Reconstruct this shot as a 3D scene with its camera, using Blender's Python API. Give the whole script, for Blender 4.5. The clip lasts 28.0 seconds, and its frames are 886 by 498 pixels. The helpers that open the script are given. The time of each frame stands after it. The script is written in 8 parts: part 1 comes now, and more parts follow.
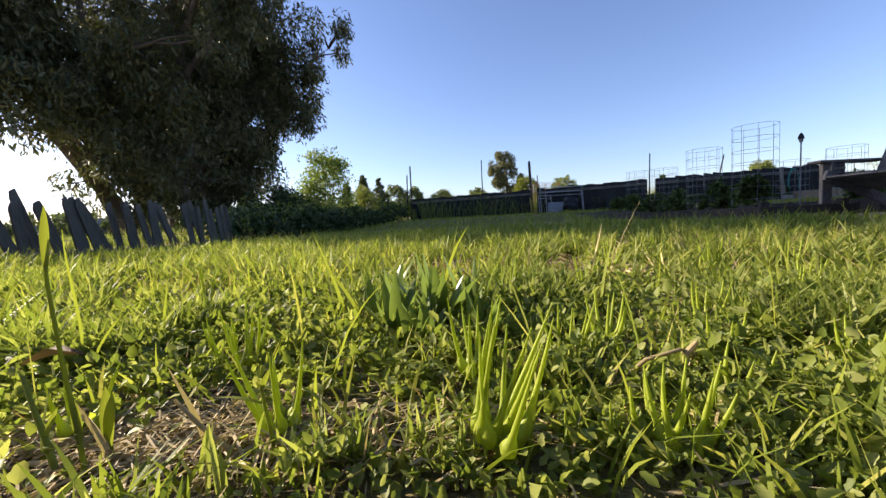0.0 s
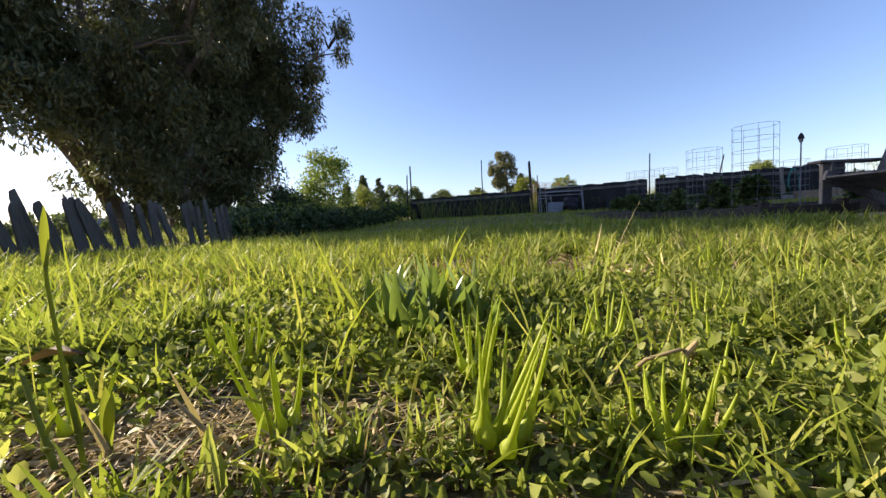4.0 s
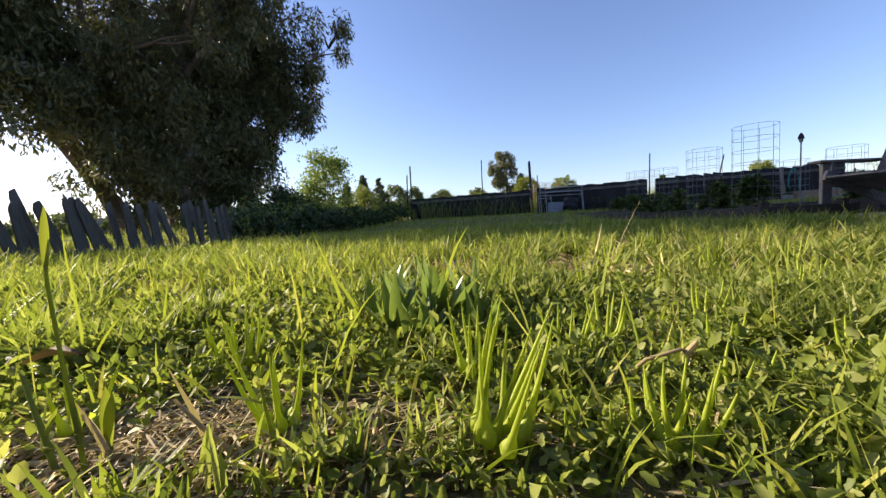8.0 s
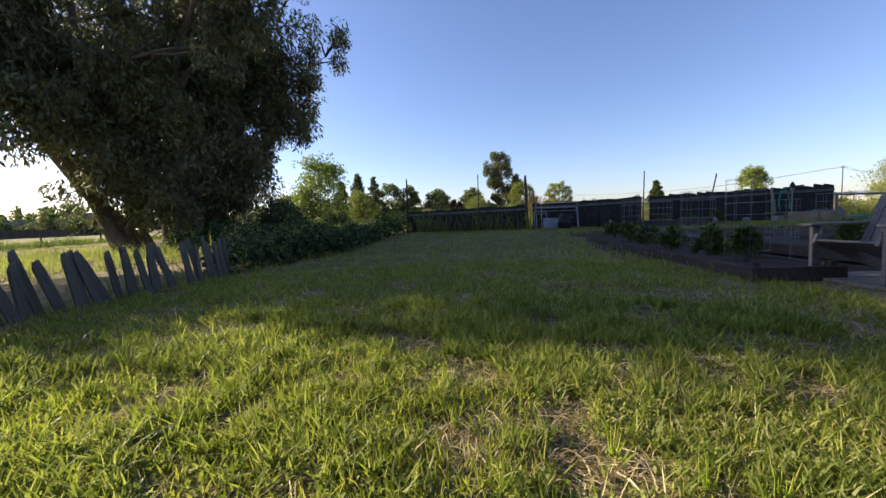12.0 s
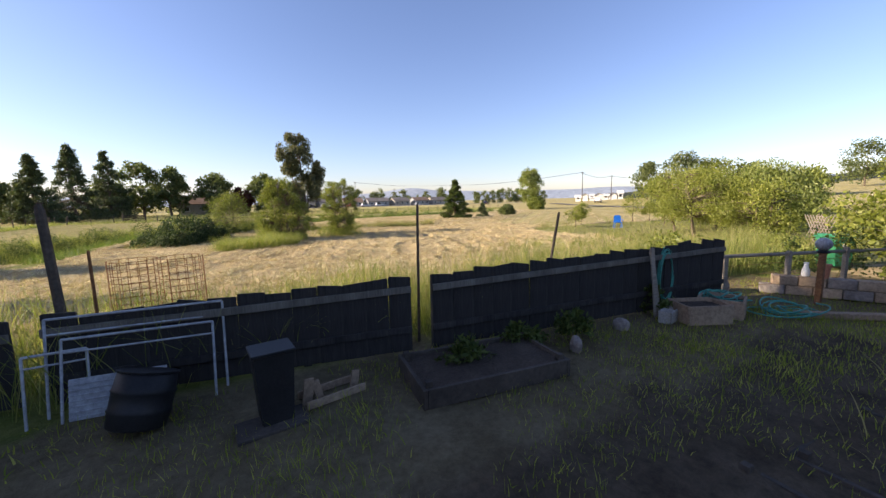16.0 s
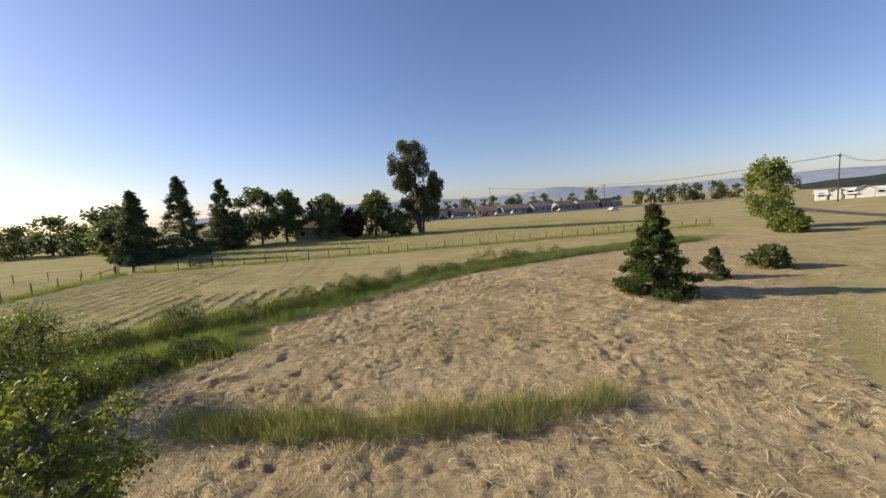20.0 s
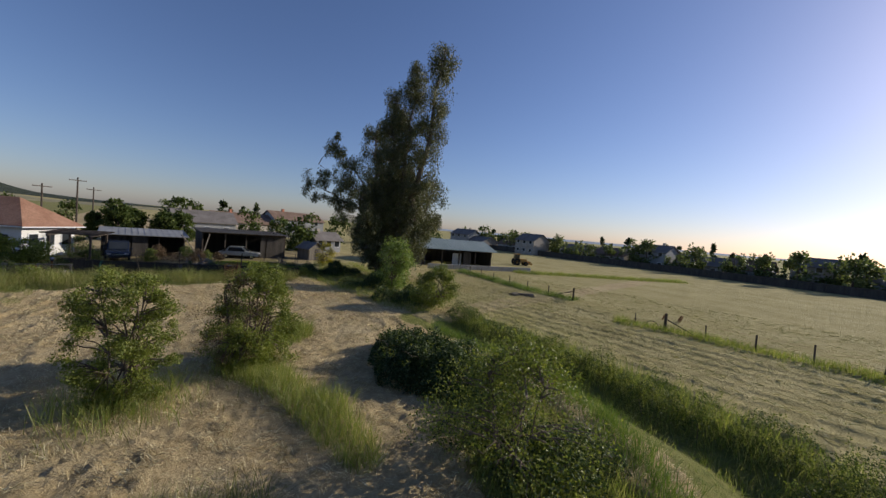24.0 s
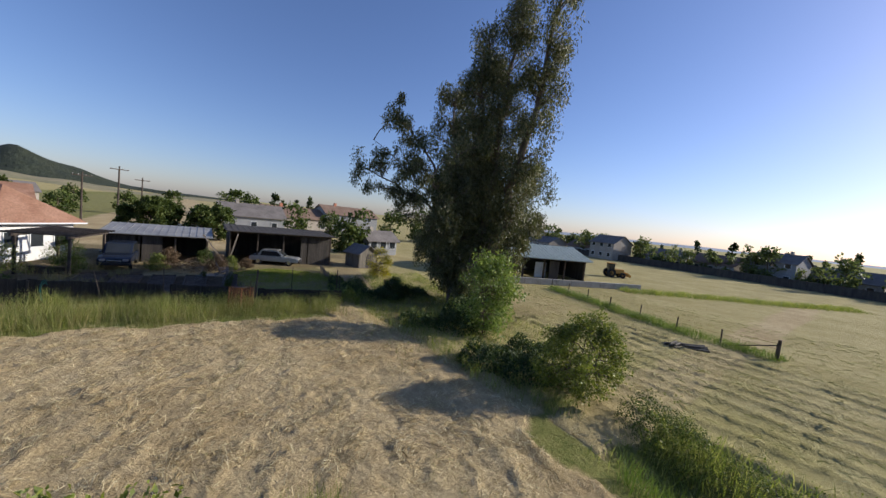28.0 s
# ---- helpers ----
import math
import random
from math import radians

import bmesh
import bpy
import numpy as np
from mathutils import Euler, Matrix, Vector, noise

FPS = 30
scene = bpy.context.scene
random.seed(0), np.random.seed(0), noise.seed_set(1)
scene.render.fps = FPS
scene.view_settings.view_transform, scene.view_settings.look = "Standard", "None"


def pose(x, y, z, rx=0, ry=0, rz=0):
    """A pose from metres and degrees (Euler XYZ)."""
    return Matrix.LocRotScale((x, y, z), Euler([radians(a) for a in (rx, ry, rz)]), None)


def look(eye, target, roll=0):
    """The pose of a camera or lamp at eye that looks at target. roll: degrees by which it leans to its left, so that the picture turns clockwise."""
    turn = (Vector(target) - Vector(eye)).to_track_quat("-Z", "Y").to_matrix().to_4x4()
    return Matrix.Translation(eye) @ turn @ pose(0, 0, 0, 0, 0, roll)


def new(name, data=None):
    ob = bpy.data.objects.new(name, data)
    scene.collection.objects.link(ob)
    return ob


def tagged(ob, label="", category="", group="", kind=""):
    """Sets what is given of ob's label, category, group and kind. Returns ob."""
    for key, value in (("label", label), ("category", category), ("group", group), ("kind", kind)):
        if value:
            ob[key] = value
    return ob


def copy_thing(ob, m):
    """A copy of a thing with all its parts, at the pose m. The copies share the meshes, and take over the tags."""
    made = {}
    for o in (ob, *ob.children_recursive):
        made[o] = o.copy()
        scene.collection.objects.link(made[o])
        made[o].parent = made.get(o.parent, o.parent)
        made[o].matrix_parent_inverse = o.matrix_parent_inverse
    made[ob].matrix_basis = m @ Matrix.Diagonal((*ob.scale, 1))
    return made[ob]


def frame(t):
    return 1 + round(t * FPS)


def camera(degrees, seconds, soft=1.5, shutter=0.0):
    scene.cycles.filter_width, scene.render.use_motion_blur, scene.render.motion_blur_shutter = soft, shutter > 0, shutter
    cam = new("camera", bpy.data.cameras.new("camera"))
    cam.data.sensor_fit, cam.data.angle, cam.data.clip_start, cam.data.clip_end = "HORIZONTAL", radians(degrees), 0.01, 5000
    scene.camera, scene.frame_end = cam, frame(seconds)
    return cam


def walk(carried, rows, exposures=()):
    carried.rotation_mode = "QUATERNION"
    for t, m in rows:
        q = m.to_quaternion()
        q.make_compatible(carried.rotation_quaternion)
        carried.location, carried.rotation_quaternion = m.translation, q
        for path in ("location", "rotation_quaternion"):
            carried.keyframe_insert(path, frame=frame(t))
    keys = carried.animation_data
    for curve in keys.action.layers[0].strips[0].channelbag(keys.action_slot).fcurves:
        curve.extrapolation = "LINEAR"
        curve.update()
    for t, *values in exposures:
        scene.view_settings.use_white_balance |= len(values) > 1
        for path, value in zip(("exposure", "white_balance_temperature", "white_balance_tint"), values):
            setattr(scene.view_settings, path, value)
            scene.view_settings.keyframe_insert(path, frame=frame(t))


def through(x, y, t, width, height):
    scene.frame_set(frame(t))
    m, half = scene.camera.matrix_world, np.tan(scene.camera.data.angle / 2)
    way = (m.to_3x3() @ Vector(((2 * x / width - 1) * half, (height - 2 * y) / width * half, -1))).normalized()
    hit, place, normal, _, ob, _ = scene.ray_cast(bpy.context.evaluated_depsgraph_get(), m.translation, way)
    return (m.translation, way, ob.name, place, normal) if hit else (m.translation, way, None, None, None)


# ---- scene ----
cam = camera(100.0, 28.0, soft=1.45)
PATH = [
    (0.0, -0.00, -0.02, 0.17, 85.81, 2.96, 1.76),
    (8.0, -0.00, -0.02, 0.17, 85.81, 2.96, 1.76),
    (10.5, -0.00, -0.02, 0.17, 85.81, 2.96, 1.76),
    (11.0, -0.04, -0.03, 0.17, 86.01, 3.04, 1.34),
    (11.5, -0.04, -0.04, 0.29, 85.93, 2.83, 1.26),
    (12.0, -0.03, -0.02, 0.77, 85.40, 2.18, 0.90),
    (12.5, 0.03, 0.21, 1.19, 84.82, 2.04, 0.40),
    (13.0, 0.31, 0.69, 1.57, 84.47, 1.55, -1.23),
    (13.5, 0.79, 1.77, 1.79, 83.76, 0.92, -10.70),
    (15.5, 4.20, 7.34, 2.22, 82.56, 0.97, -26.46),
    (16.0, 5.09, 8.95, 2.27, 82.56, 1.25, -26.73),
    (16.5, 6.04, 10.69, 2.78, 82.49, 1.22, -26.99),
    (17.0, 7.32, 12.86, 3.28, 82.63, 1.17, -27.67),
    (17.5, 8.65, 15.24, 3.86, 82.70, 0.98, -27.85),
    (18.0, 9.91, 17.82, 4.32, 82.71, 0.96, -28.24),
    (18.5, 11.23, 20.76, 4.72, 82.59, 1.00, -28.15),
    (19.0, 12.49, 24.02, 5.01, 82.53, 1.04, -27.75),
    (19.5, 13.66, 27.58, 5.24, 83.04, 2.27, -17.78),
    (20.0, 14.67, 31.42, 5.33, 83.65, 3.81, -5.32),
    (20.5, 15.25, 35.14, 5.38, 84.84, 5.50, 11.19),
    (21.0, 15.38, 38.75, 5.51, 88.06, 5.87, 39.39),
    (21.5, 15.05, 41.95, 5.71, 90.36, 4.06, 68.59),
    (22.0, 14.28, 44.57, 5.92, 90.85, 1.70, 90.42),
    (22.5, 13.17, 46.71, 6.01, 90.11, -0.92, 108.74),
    (24.5, 9.63, 48.15, 5.53, 86.64, -5.68, 142.70),
    (25.0, 8.86, 47.14, 5.52, 86.43, -6.19, 143.60),
    (25.5, 8.09, 45.88, 5.48, 86.44, -6.52, 144.16),
    (26.0, 7.42, 44.30, 5.37, 86.50, -6.62, 144.35),
    (26.5, 6.87, 42.50, 5.19, 86.37, -6.67, 144.42),
    (27.0, 6.37, 40.51, 5.08, 85.99, -6.57, 144.74),
    (27.5, 6.17, 38.66, 5.42, 85.90, -6.43, 144.84),
    (28.0, 5.67, 36.41, 5.95, 85.71, -6.07, 147.14),
]
EXPOSURES = [(0.0, 1.25, 6450, 11), (10.5, 1.25, 6450, 11), (12.0, 1.1, 6350, 11), (13.0, 1.2, 6600, 13), (16.0, 1.2, 6650, 14), (17.5, 0.68, 6400, 12), (20.0, 0.48, 6350, 12), (21.0, 0.2, 6300, 12), (22.0, -0.6, 6100, 12), (22.5, -0.6, 6100, 12), (24.5, 0.15, 5850, 10), (25.5, 0.34, 5830, 11), (28.0, 0.34, 5720, 11)]
walk(cam, [(t, pose(x, y, z, rx, ry, rz)) for t, x, y, z, rx, ry, rz in PATH], EXPOSURES)

# ---- light: low evening sun and clear sky ----
SUN_YAW, SUN_UP = radians(73.5), radians(22)
sun_dir = Vector((-math.sin(SUN_YAW) * math.cos(SUN_UP), math.cos(SUN_YAW) * math.cos(SUN_UP), math.sin(SUN_UP)))
world = bpy.data.worlds.new("evening_sky")
scene.world = world
world.use_nodes = True
wn = world.node_tree.nodes
sky = wn.new("ShaderNodeTexSky")
sky.sky_type = "NISHITA"
sky.sun_disc = False
sky.sun_elevation = SUN_UP
sky.sun_rotation = -SUN_YAW
sky.altitude = 30
sky.air_density, sky.dust_density, sky.ozone_density = 1.0, 0.6, 3.2
wn["Background"].inputs["Strength"].default_value = 0.095
haze = wn.new("ShaderNodeMix")
haze.data_type, haze.blend_type = "RGBA", "MULTIPLY"
haze.inputs[0].default_value = 1.0
haze.inputs[7].default_value = (1.07, 0.965, 1.06, 1)
world.node_tree.links.new(sky.outputs[0], haze.inputs[6])
world.node_tree.links.new(haze.outputs[2], wn["Background"].inputs["Color"])
sun_data = bpy.data.lights.new("sun", "SUN")
sun_data.energy, sun_data.angle, sun_data.color = 5.0, radians(0.55), (1.0, 0.86, 0.66)
sun = new("sun", sun_data)
sun.matrix_world = look(sun_dir * 50, (0, 0, 0))

# ---- materials ----
def tree_of(name):
    m = bpy.data.materials.new(name)
    m.use_nodes = True
    t = m.node_tree
    return m, t, t.nodes["Principled BSDF"]


def noise_node(t, scale, detail=4.0, rough=0.6, coord="Object", stretch=None):
    n = t.nodes.new("ShaderNodeTexNoise")
    n.inputs["Scale"].default_value, n.inputs["Detail"].default_value, n.inputs["Roughness"].default_value = scale, detail, rough
    c = t.nodes.new("ShaderNodeTexCoord")
    if stretch:
        mp = t.nodes.new("ShaderNodeMapping")
        mp.inputs["Scale"].default_value = stretch
        t.links.new(c.outputs[coord], mp.inputs[0])
        t.links.new(mp.outputs[0], n.inputs[0])
    else:
        t.links.new(c.outputs[coord], n.inputs[0])
    return n.outputs["Fac"]


def ramp(t, fac, *stops):
    r = t.nodes.new("ShaderNodeValToRGB")
    e = r.color_ramp.elements
    while len(e) < len(stops):
        e.new(0.5)
    for k, (p, c) in zip(e, stops):
        k.position, k.color = p, (*c, 1)
    t.links.new(fac, r.inputs[0])
    return r.outputs[0]


def mixc(t, fac, a, b, how="MIX"):
    m = t.nodes.new("ShaderNodeMix")
    m.data_type, m.blend_type = "RGBA", how
    for sock, v in ((m.inputs[0], fac), (m.inputs[6], a), (m.inputs[7], b)):
        if isinstance(v, (int, float)):
            sock.default_value = v
        elif isinstance(v, tuple):
            sock.default_value = (*v, 1)
        else:
            t.links.new(v, sock)
    return m.outputs[2]


def bump(t, p, fac, strength, dist):
    b = t.nodes.new("ShaderNodeBump")
    b.inputs["Strength"].default_value, b.inputs["Distance"].default_value = strength, dist
    t.links.new(fac, b.inputs["Height"])
    t.links.new(b.outputs[0], p.inputs["Normal"])


def mat(name, c1, c2, scale=3.0, rough=0.8, metal=0.0, fine=40.0, relief=0.3, dist=0.01, stretch=None, spec=0.3):
    """A surface whose colour drifts between two tones at two scales, with a fine relief."""
    m, t, p = tree_of(name)
    big = noise_node(t, scale, 3, 0.6, stretch=stretch)
    small = noise_node(t, fine, 4, 0.7, stretch=stretch)
    base = ramp(t, big, (0.3, c1), (0.7, c2))
    dark = tuple(v * 0.6 for v in c1)
    grain = ramp(t, small, (0.35, (0.6, 0.6, 0.6)), (0.65, (1.15, 1.15, 1.15)))
    t.links.new(mixc(t, 0.8, base, grain, "MULTIPLY"), p.inputs["Base Color"])
    p.inputs["Roughness"].default_value, p.inputs["Metallic"].default_value = rough, metal
    p.inputs["Specular IOR Level"].default_value = spec
    if relief:
        bump(t, p, small, relief, dist)
    return m


def leaf_mat(name, c1, c2, c3, through=0.35, rough=0.5, patch=0.6, spec=0.4):
    """Leaves or blades: each one has its own tone, patches of the plant drift, light shines through."""
    m, t, p = tree_of(name)
    g = t.nodes.new("ShaderNodeNewGeometry")
    own = ramp(t, g.outputs["Random Per Island"], (0.0, c1), (0.55, c2), (1.0, c3))
    drift = ramp(t, noise_node(t, patch, 3), (0.3, (0.72, 0.75, 0.7)), (0.7, (1.2, 1.18, 1.1)))
    col = mixc(t, 1.0, own, drift, "MULTIPLY")
    t.links.new(col, p.inputs["Base Color"])
    p.inputs["Roughness"].default_value = rough
    p.inputs["Specular IOR Level"].default_value = spec
    tr = t.nodes.new("ShaderNodeBsdfTranslucent")
    warm = mixc(t, 1.0, col, (1.12, 1.15, 0.7), "MULTIPLY")
    t.links.new(warm, tr.inputs[0])
    mx = t.nodes.new("ShaderNodeMixShader")
    mx.inputs[0].default_value = through
    t.links.new(p.outputs[0], mx.inputs[1])
    t.links.new(tr.outputs[0], mx.inputs[2])
    t.links.new(mx.outputs[0], t.nodes["Material Output"].inputs[0])
    return m


M = {}
M["euc_leaf"] = leaf_mat("eucalyptus_leaf", (0.06, 0.075, 0.035), (0.11, 0.12, 0.055), (0.2, 0.18, 0.1), 0.3, 0.5)
M["euc_bark"] = mat("eucalyptus_bark", (0.09, 0.07, 0.055), (0.19, 0.155, 0.125), 1.2, 0.9, fine=18, relief=0.6, dist=0.03, stretch=(1, 1, 0.2))
M["bark"] = mat("grey_bark", (0.1, 0.075, 0.05), (0.2, 0.16, 0.12), 2.0, 0.95, fine=25, relief=0.7, dist=0.02, stretch=(1, 1, 0.3))
M["leaf_mid"] = leaf_mat("bush_leaf", (0.11, 0.145, 0.026), (0.185, 0.22, 0.042), (0.3, 0.31, 0.075), 0.44)
M["leaf_light"] = leaf_mat("fresh_leaf", (0.12, 0.18, 0.04), (0.19, 0.26, 0.06), (0.32, 0.37, 0.12), 0.42)
M["leaf_dark"] = leaf_mat("bramble_leaf", (0.03, 0.055, 0.018), (0.055, 0.085, 0.028), (0.14, 0.17, 0.09), 0.25, 0.6, spec=0.22)
M["leaf_yellow"] = leaf_mat("broom_flower", (0.35, 0.3, 0.02), (0.55, 0.45, 0.02), (0.2, 0.22, 0.03), 0.35)
M["leaf_fruit"] = leaf_mat("fruit_tree_leaf", (0.16, 0.19, 0.03), (0.24, 0.27, 0.05), (0.36, 0.36, 0.1), 0.42)
M["leaf_willow"] = leaf_mat("willow_leaf", (0.15, 0.19, 0.045), (0.23, 0.27, 0.075), (0.32, 0.34, 0.12), 0.4)
M["hedge_leaf"] = leaf_mat("hedge_leaf", (0.045, 0.07, 0.018), (0.08, 0.11, 0.028), (0.14, 0.17, 0.05), 0.3, 0.6, spec=0.2)
M["dead_leaf"] = leaf_mat("dead_brown_leaf", (0.1, 0.06, 0.035), (0.17, 0.11, 0.065), (0.26, 0.19, 0.12), 0.15, 0.8)
M["leaf_red"] = leaf_mat("plum_leaf", (0.06, 0.018, 0.015), (0.1, 0.03, 0.022), (0.12, 0.05, 0.03), 0.25)
M["needle"] = leaf_mat("pine_needle", (0.045, 0.065, 0.028), (0.075, 0.1, 0.04), (0.12, 0.14, 0.055), 0.22, 0.6)
M["far_leaf"] = leaf_mat("far_leaf", (0.09, 0.12, 0.045), (0.14, 0.17, 0.065), (0.22, 0.24, 0.1), 0.42, 0.6, patch=0.15)
M["grass"] = leaf_mat("lawn_blade", (0.19, 0.24, 0.035), (0.3, 0.34, 0.05), (0.5, 0.46, 0.14), 0.5, 0.6, patch=2.5, spec=0.2)
M["weed"] = leaf_mat("weed_leaf", (0.15, 0.2, 0.04), (0.26, 0.3, 0.06), (0.42, 0.43, 0.16), 0.52, 0.5, patch=3.0, spec=0.3)
M["beak"] = leaf_mat("seed_beak", (0.34, 0.44, 0.05), (0.45, 0.52, 0.07), (0.55, 0.56, 0.12), 0.5, 0.45, patch=8.0)
M["straw"] = leaf_mat("dry_straw", (0.3, 0.21, 0.1), (0.46, 0.35, 0.19), (0.62, 0.51, 0.32), 0.25, 0.6, patch=3.0)
M["hay"] = leaf_mat("mown_hay", (0.31, 0.23, 0.12), (0.545, 0.447, 0.275), (0.78, 0.695, 0.5), 0.25, 0.65, patch=0.35)
M["hay_green"] = leaf_mat("half_green_hay", (0.2, 0.22, 0.07), (0.36, 0.34, 0.13), (0.5, 0.45, 0.22), 0.25, 0.6, patch=0.35)
M["dry_soil"] = mat("dry_brown_soil", (0.11, 0.08, 0.055), (0.22, 0.165, 0.115), 30.0, 1.0, fine=200, relief=0.8, dist=0.004)
M["tall"] = leaf_mat("tall_grass", (0.15, 0.2, 0.04), (0.25, 0.285, 0.07), (0.42, 0.4, 0.16), 0.48, 0.5, patch=0.5)
M["tall_dry"] = leaf_mat("seeding_grass", (0.2, 0.19, 0.07), (0.3, 0.26, 0.11), (0.42, 0.35, 0.17), 0.35, 0.6, patch=0.5)
M["bright"] = leaf_mat("ditch_grass", (0.095, 0.155, 0.025), (0.14, 0.205, 0.04), (0.22, 0.27, 0.07), 0.38, 0.5, patch=0.8)
M["fence_wood"] = mat("blackened_fence_wood", (0.024, 0.022, 0.021), (0.055, 0.05, 0.046), 2.0, 0.9, fine=22, relief=0.5, dist=0.006, stretch=(3, 3, 0.25))
M["picket_wood"] = mat("grey_picket_wood", (0.1, 0.09, 0.075), (0.2, 0.18, 0.15), 2.0, 0.9, fine=24, relief=0.5, dist=0.006, stretch=(3, 3, 0.25))
M["rail_wood"] = mat("weathered_rail_wood", (0.22, 0.18, 0.14), (0.34, 0.29, 0.23), 2.0, 0.9, fine=24, relief=0.5, dist=0.006, stretch=(0.3, 2, 2))
M["bed_wood"] = mat("bed_board_wood", (0.05, 0.04, 0.032), (0.1, 0.082, 0.066), 1.5, 0.9, fine=20, relief=0.5, dist=0.006)
M["chair_wood"] = mat("grey_chair_wood", (0.14, 0.13, 0.125), (0.25, 0.235, 0.22), 2.5, 0.85, fine=30, relief=0.4, dist=0.004)
M["post_wood"] = mat("dark_post_wood", (0.05, 0.04, 0.032), (0.12, 0.095, 0.075), 2.5, 0.95, fine=20, relief=0.6, dist=0.01)
M["shed_wood"] = mat("old_barn_wood", (0.045, 0.04, 0.036), (0.1, 0.088, 0.075), 1.0, 0.9, fine=12, relief=0.4, dist=0.01, stretch=(2, 2, 0.3))
M["tin"] = mat("galvanised_roof", (0.26, 0.26, 0.25), (0.4, 0.39, 0.37), 0.6, 0.6, 0.3, fine=6, relief=0.1, dist=0.01)
M["tin_green"] = mat("pale_green_roof", (0.3, 0.36, 0.33), (0.4, 0.45, 0.42), 0.4, 0.5, 0.2, fine=5, relief=0.1)
M["white_metal"] = mat("white_painted_metal", (0.62, 0.64, 0.66), (0.76, 0.77, 0.78), 2.0, 0.5, fine=20, relief=0.1, dist=0.003)
M["wire"] = mat("galvanised_wire", (0.2, 0.2, 0.2), (0.32, 0.32, 0.32), 5.0, 0.5, 0.5, relief=0)
M["rust"] = mat("rusty_wire", (0.16, 0.07, 0.03), (0.3, 0.15, 0.07), 8.0, 0.9, 0.2, relief=0)
M["black_plastic"] = mat("black_plastic", (0.012, 0.012, 0.013), (0.025, 0.025, 0.027), 2.0, 0.5, relief=0.1)
M["hose"] = mat("green_hose", (0.05, 0.26, 0.2), (0.08, 0.34, 0.27), 4.0, 0.45, relief=0)
M["green_bin"] = mat("green_bin_plastic", (0.02, 0.14, 0.07), (0.03, 0.19, 0.095), 2.0, 0.45, relief=0.05)
M["blue"] = mat("blue_plastic", (0.01, 0.12, 0.5), (0.02, 0.17, 0.62), 2.0, 0.45, relief=0.05)
M["terracotta"] = mat("terracotta", (0.42, 0.16, 0.09), (0.52, 0.23, 0.14), 4.0, 0.8, relief=0.2)
M["dull_metal"] = mat("dull_white_metal", (0.3, 0.31, 0.33), (0.46, 0.47, 0.49), 3.0, 0.55, fine=20, relief=0.2, dist=0.003)
M["planter_wood"] = mat("tan_planter_wood", (0.26, 0.18, 0.12), (0.42, 0.31, 0.21), 1.5, 0.9, fine=20, relief=0.5, dist=0.006)
M["concrete"] = mat("pale_concrete", (0.36, 0.34, 0.31), (0.5, 0.47, 0.43), 1.5, 0.9, relief=0.3)
M["stone"] = mat("pinkish_stone", (0.2, 0.165, 0.14), (0.32, 0.28, 0.25), 4.0, 0.9, fine=18, relief=0.8, dist=0.03)
M["white_wall"] = mat("white_stucco", (0.66, 0.65, 0.63), (0.78, 0.77, 0.74), 0.7, 0.9, fine=25, relief=0.2)
M["pink_wall"] = mat("pale_peach_stucco", (0.62, 0.48, 0.38), (0.7, 0.56, 0.45), 0.7, 0.9, fine=25, relief=0.2)
M["grey_wall"] = mat("grey_siding", (0.26, 0.27, 0.28), (0.36, 0.36, 0.36), 0.5, 0.9, fine=8, relief=0.2)
M["beige_wall"] = mat("beige_siding", (0.36, 0.32, 0.27), (0.46, 0.41, 0.35), 0.5, 0.9, fine=8, relief=0.2)
M["orange_roof"] = mat("clay_tile_roof", (0.25, 0.13, 0.08), (0.36, 0.21, 0.14), 0.8, 0.85, fine=9, relief=0.7, dist=0.05)
M["grey_roof"] = mat("grey_shingle_roof", (0.14, 0.125, 0.115), (0.22, 0.2, 0.185), 0.6, 0.9, fine=7, relief=0.4, dist=0.04)
M["brown_roof"] = mat("brown_shingle_roof", (0.17, 0.11, 0.08), (0.26, 0.18, 0.13), 0.6, 0.9, fine=7, relief=0.4, dist=0.04)
M["pane"] = mat("dark_window_glass", (0.02, 0.025, 0.03), (0.04, 0.045, 0.05), 0.5, 0.08, relief=0, spec=0.6)
M["car_dark"] = mat("dark_blue_car_paint", (0.02, 0.028, 0.05), (0.035, 0.045, 0.07), 0.5, 0.25, 0.3, relief=0, spec=0.6)
M["car_silver"] = mat("silver_car_paint", (0.36, 0.37, 0.38), (0.44, 0.45, 0.46), 0.5, 0.28, 0.4, relief=0, spec=0.6)
M["car_white"] = mat("white_car_paint", (0.66, 0.66, 0.65), (0.74, 0.74, 0.73), 0.5, 0.25, relief=0, spec=0.6)
M["car_red"] = mat("red_car_paint", (0.35, 0.03, 0.03), (0.45, 0.05, 0.04), 0.5, 0.25, relief=0, spec=0.6)
M["tyre"] = mat("tyre_rubber", (0.02, 0.02, 0.02), (0.035, 0.035, 0.035), 5.0, 0.9, relief=0.2)
M["chrome"] = mat("bright_metal", (0.5, 0.5, 0.5), (0.65, 0.65, 0.65), 5.0, 0.25, 1.0, relief=0)
M["lamp_glass"] = mat("frosted_lamp_glass", (0.2, 0.2, 0.21), (0.32, 0.32, 0.34), 3.0, 0.2, relief=0)
M["yellow_paint"] = mat("faded_yellow_paint", (0.5, 0.27, 0.06), (0.6, 0.36, 0.1), 2.0, 0.6, relief=0.1)
M["asphalt"] = mat("grey_asphalt", (0.1, 0.1, 0.1), (0.16, 0.155, 0.15), 0.5, 0.9, fine=30, relief=0.3)
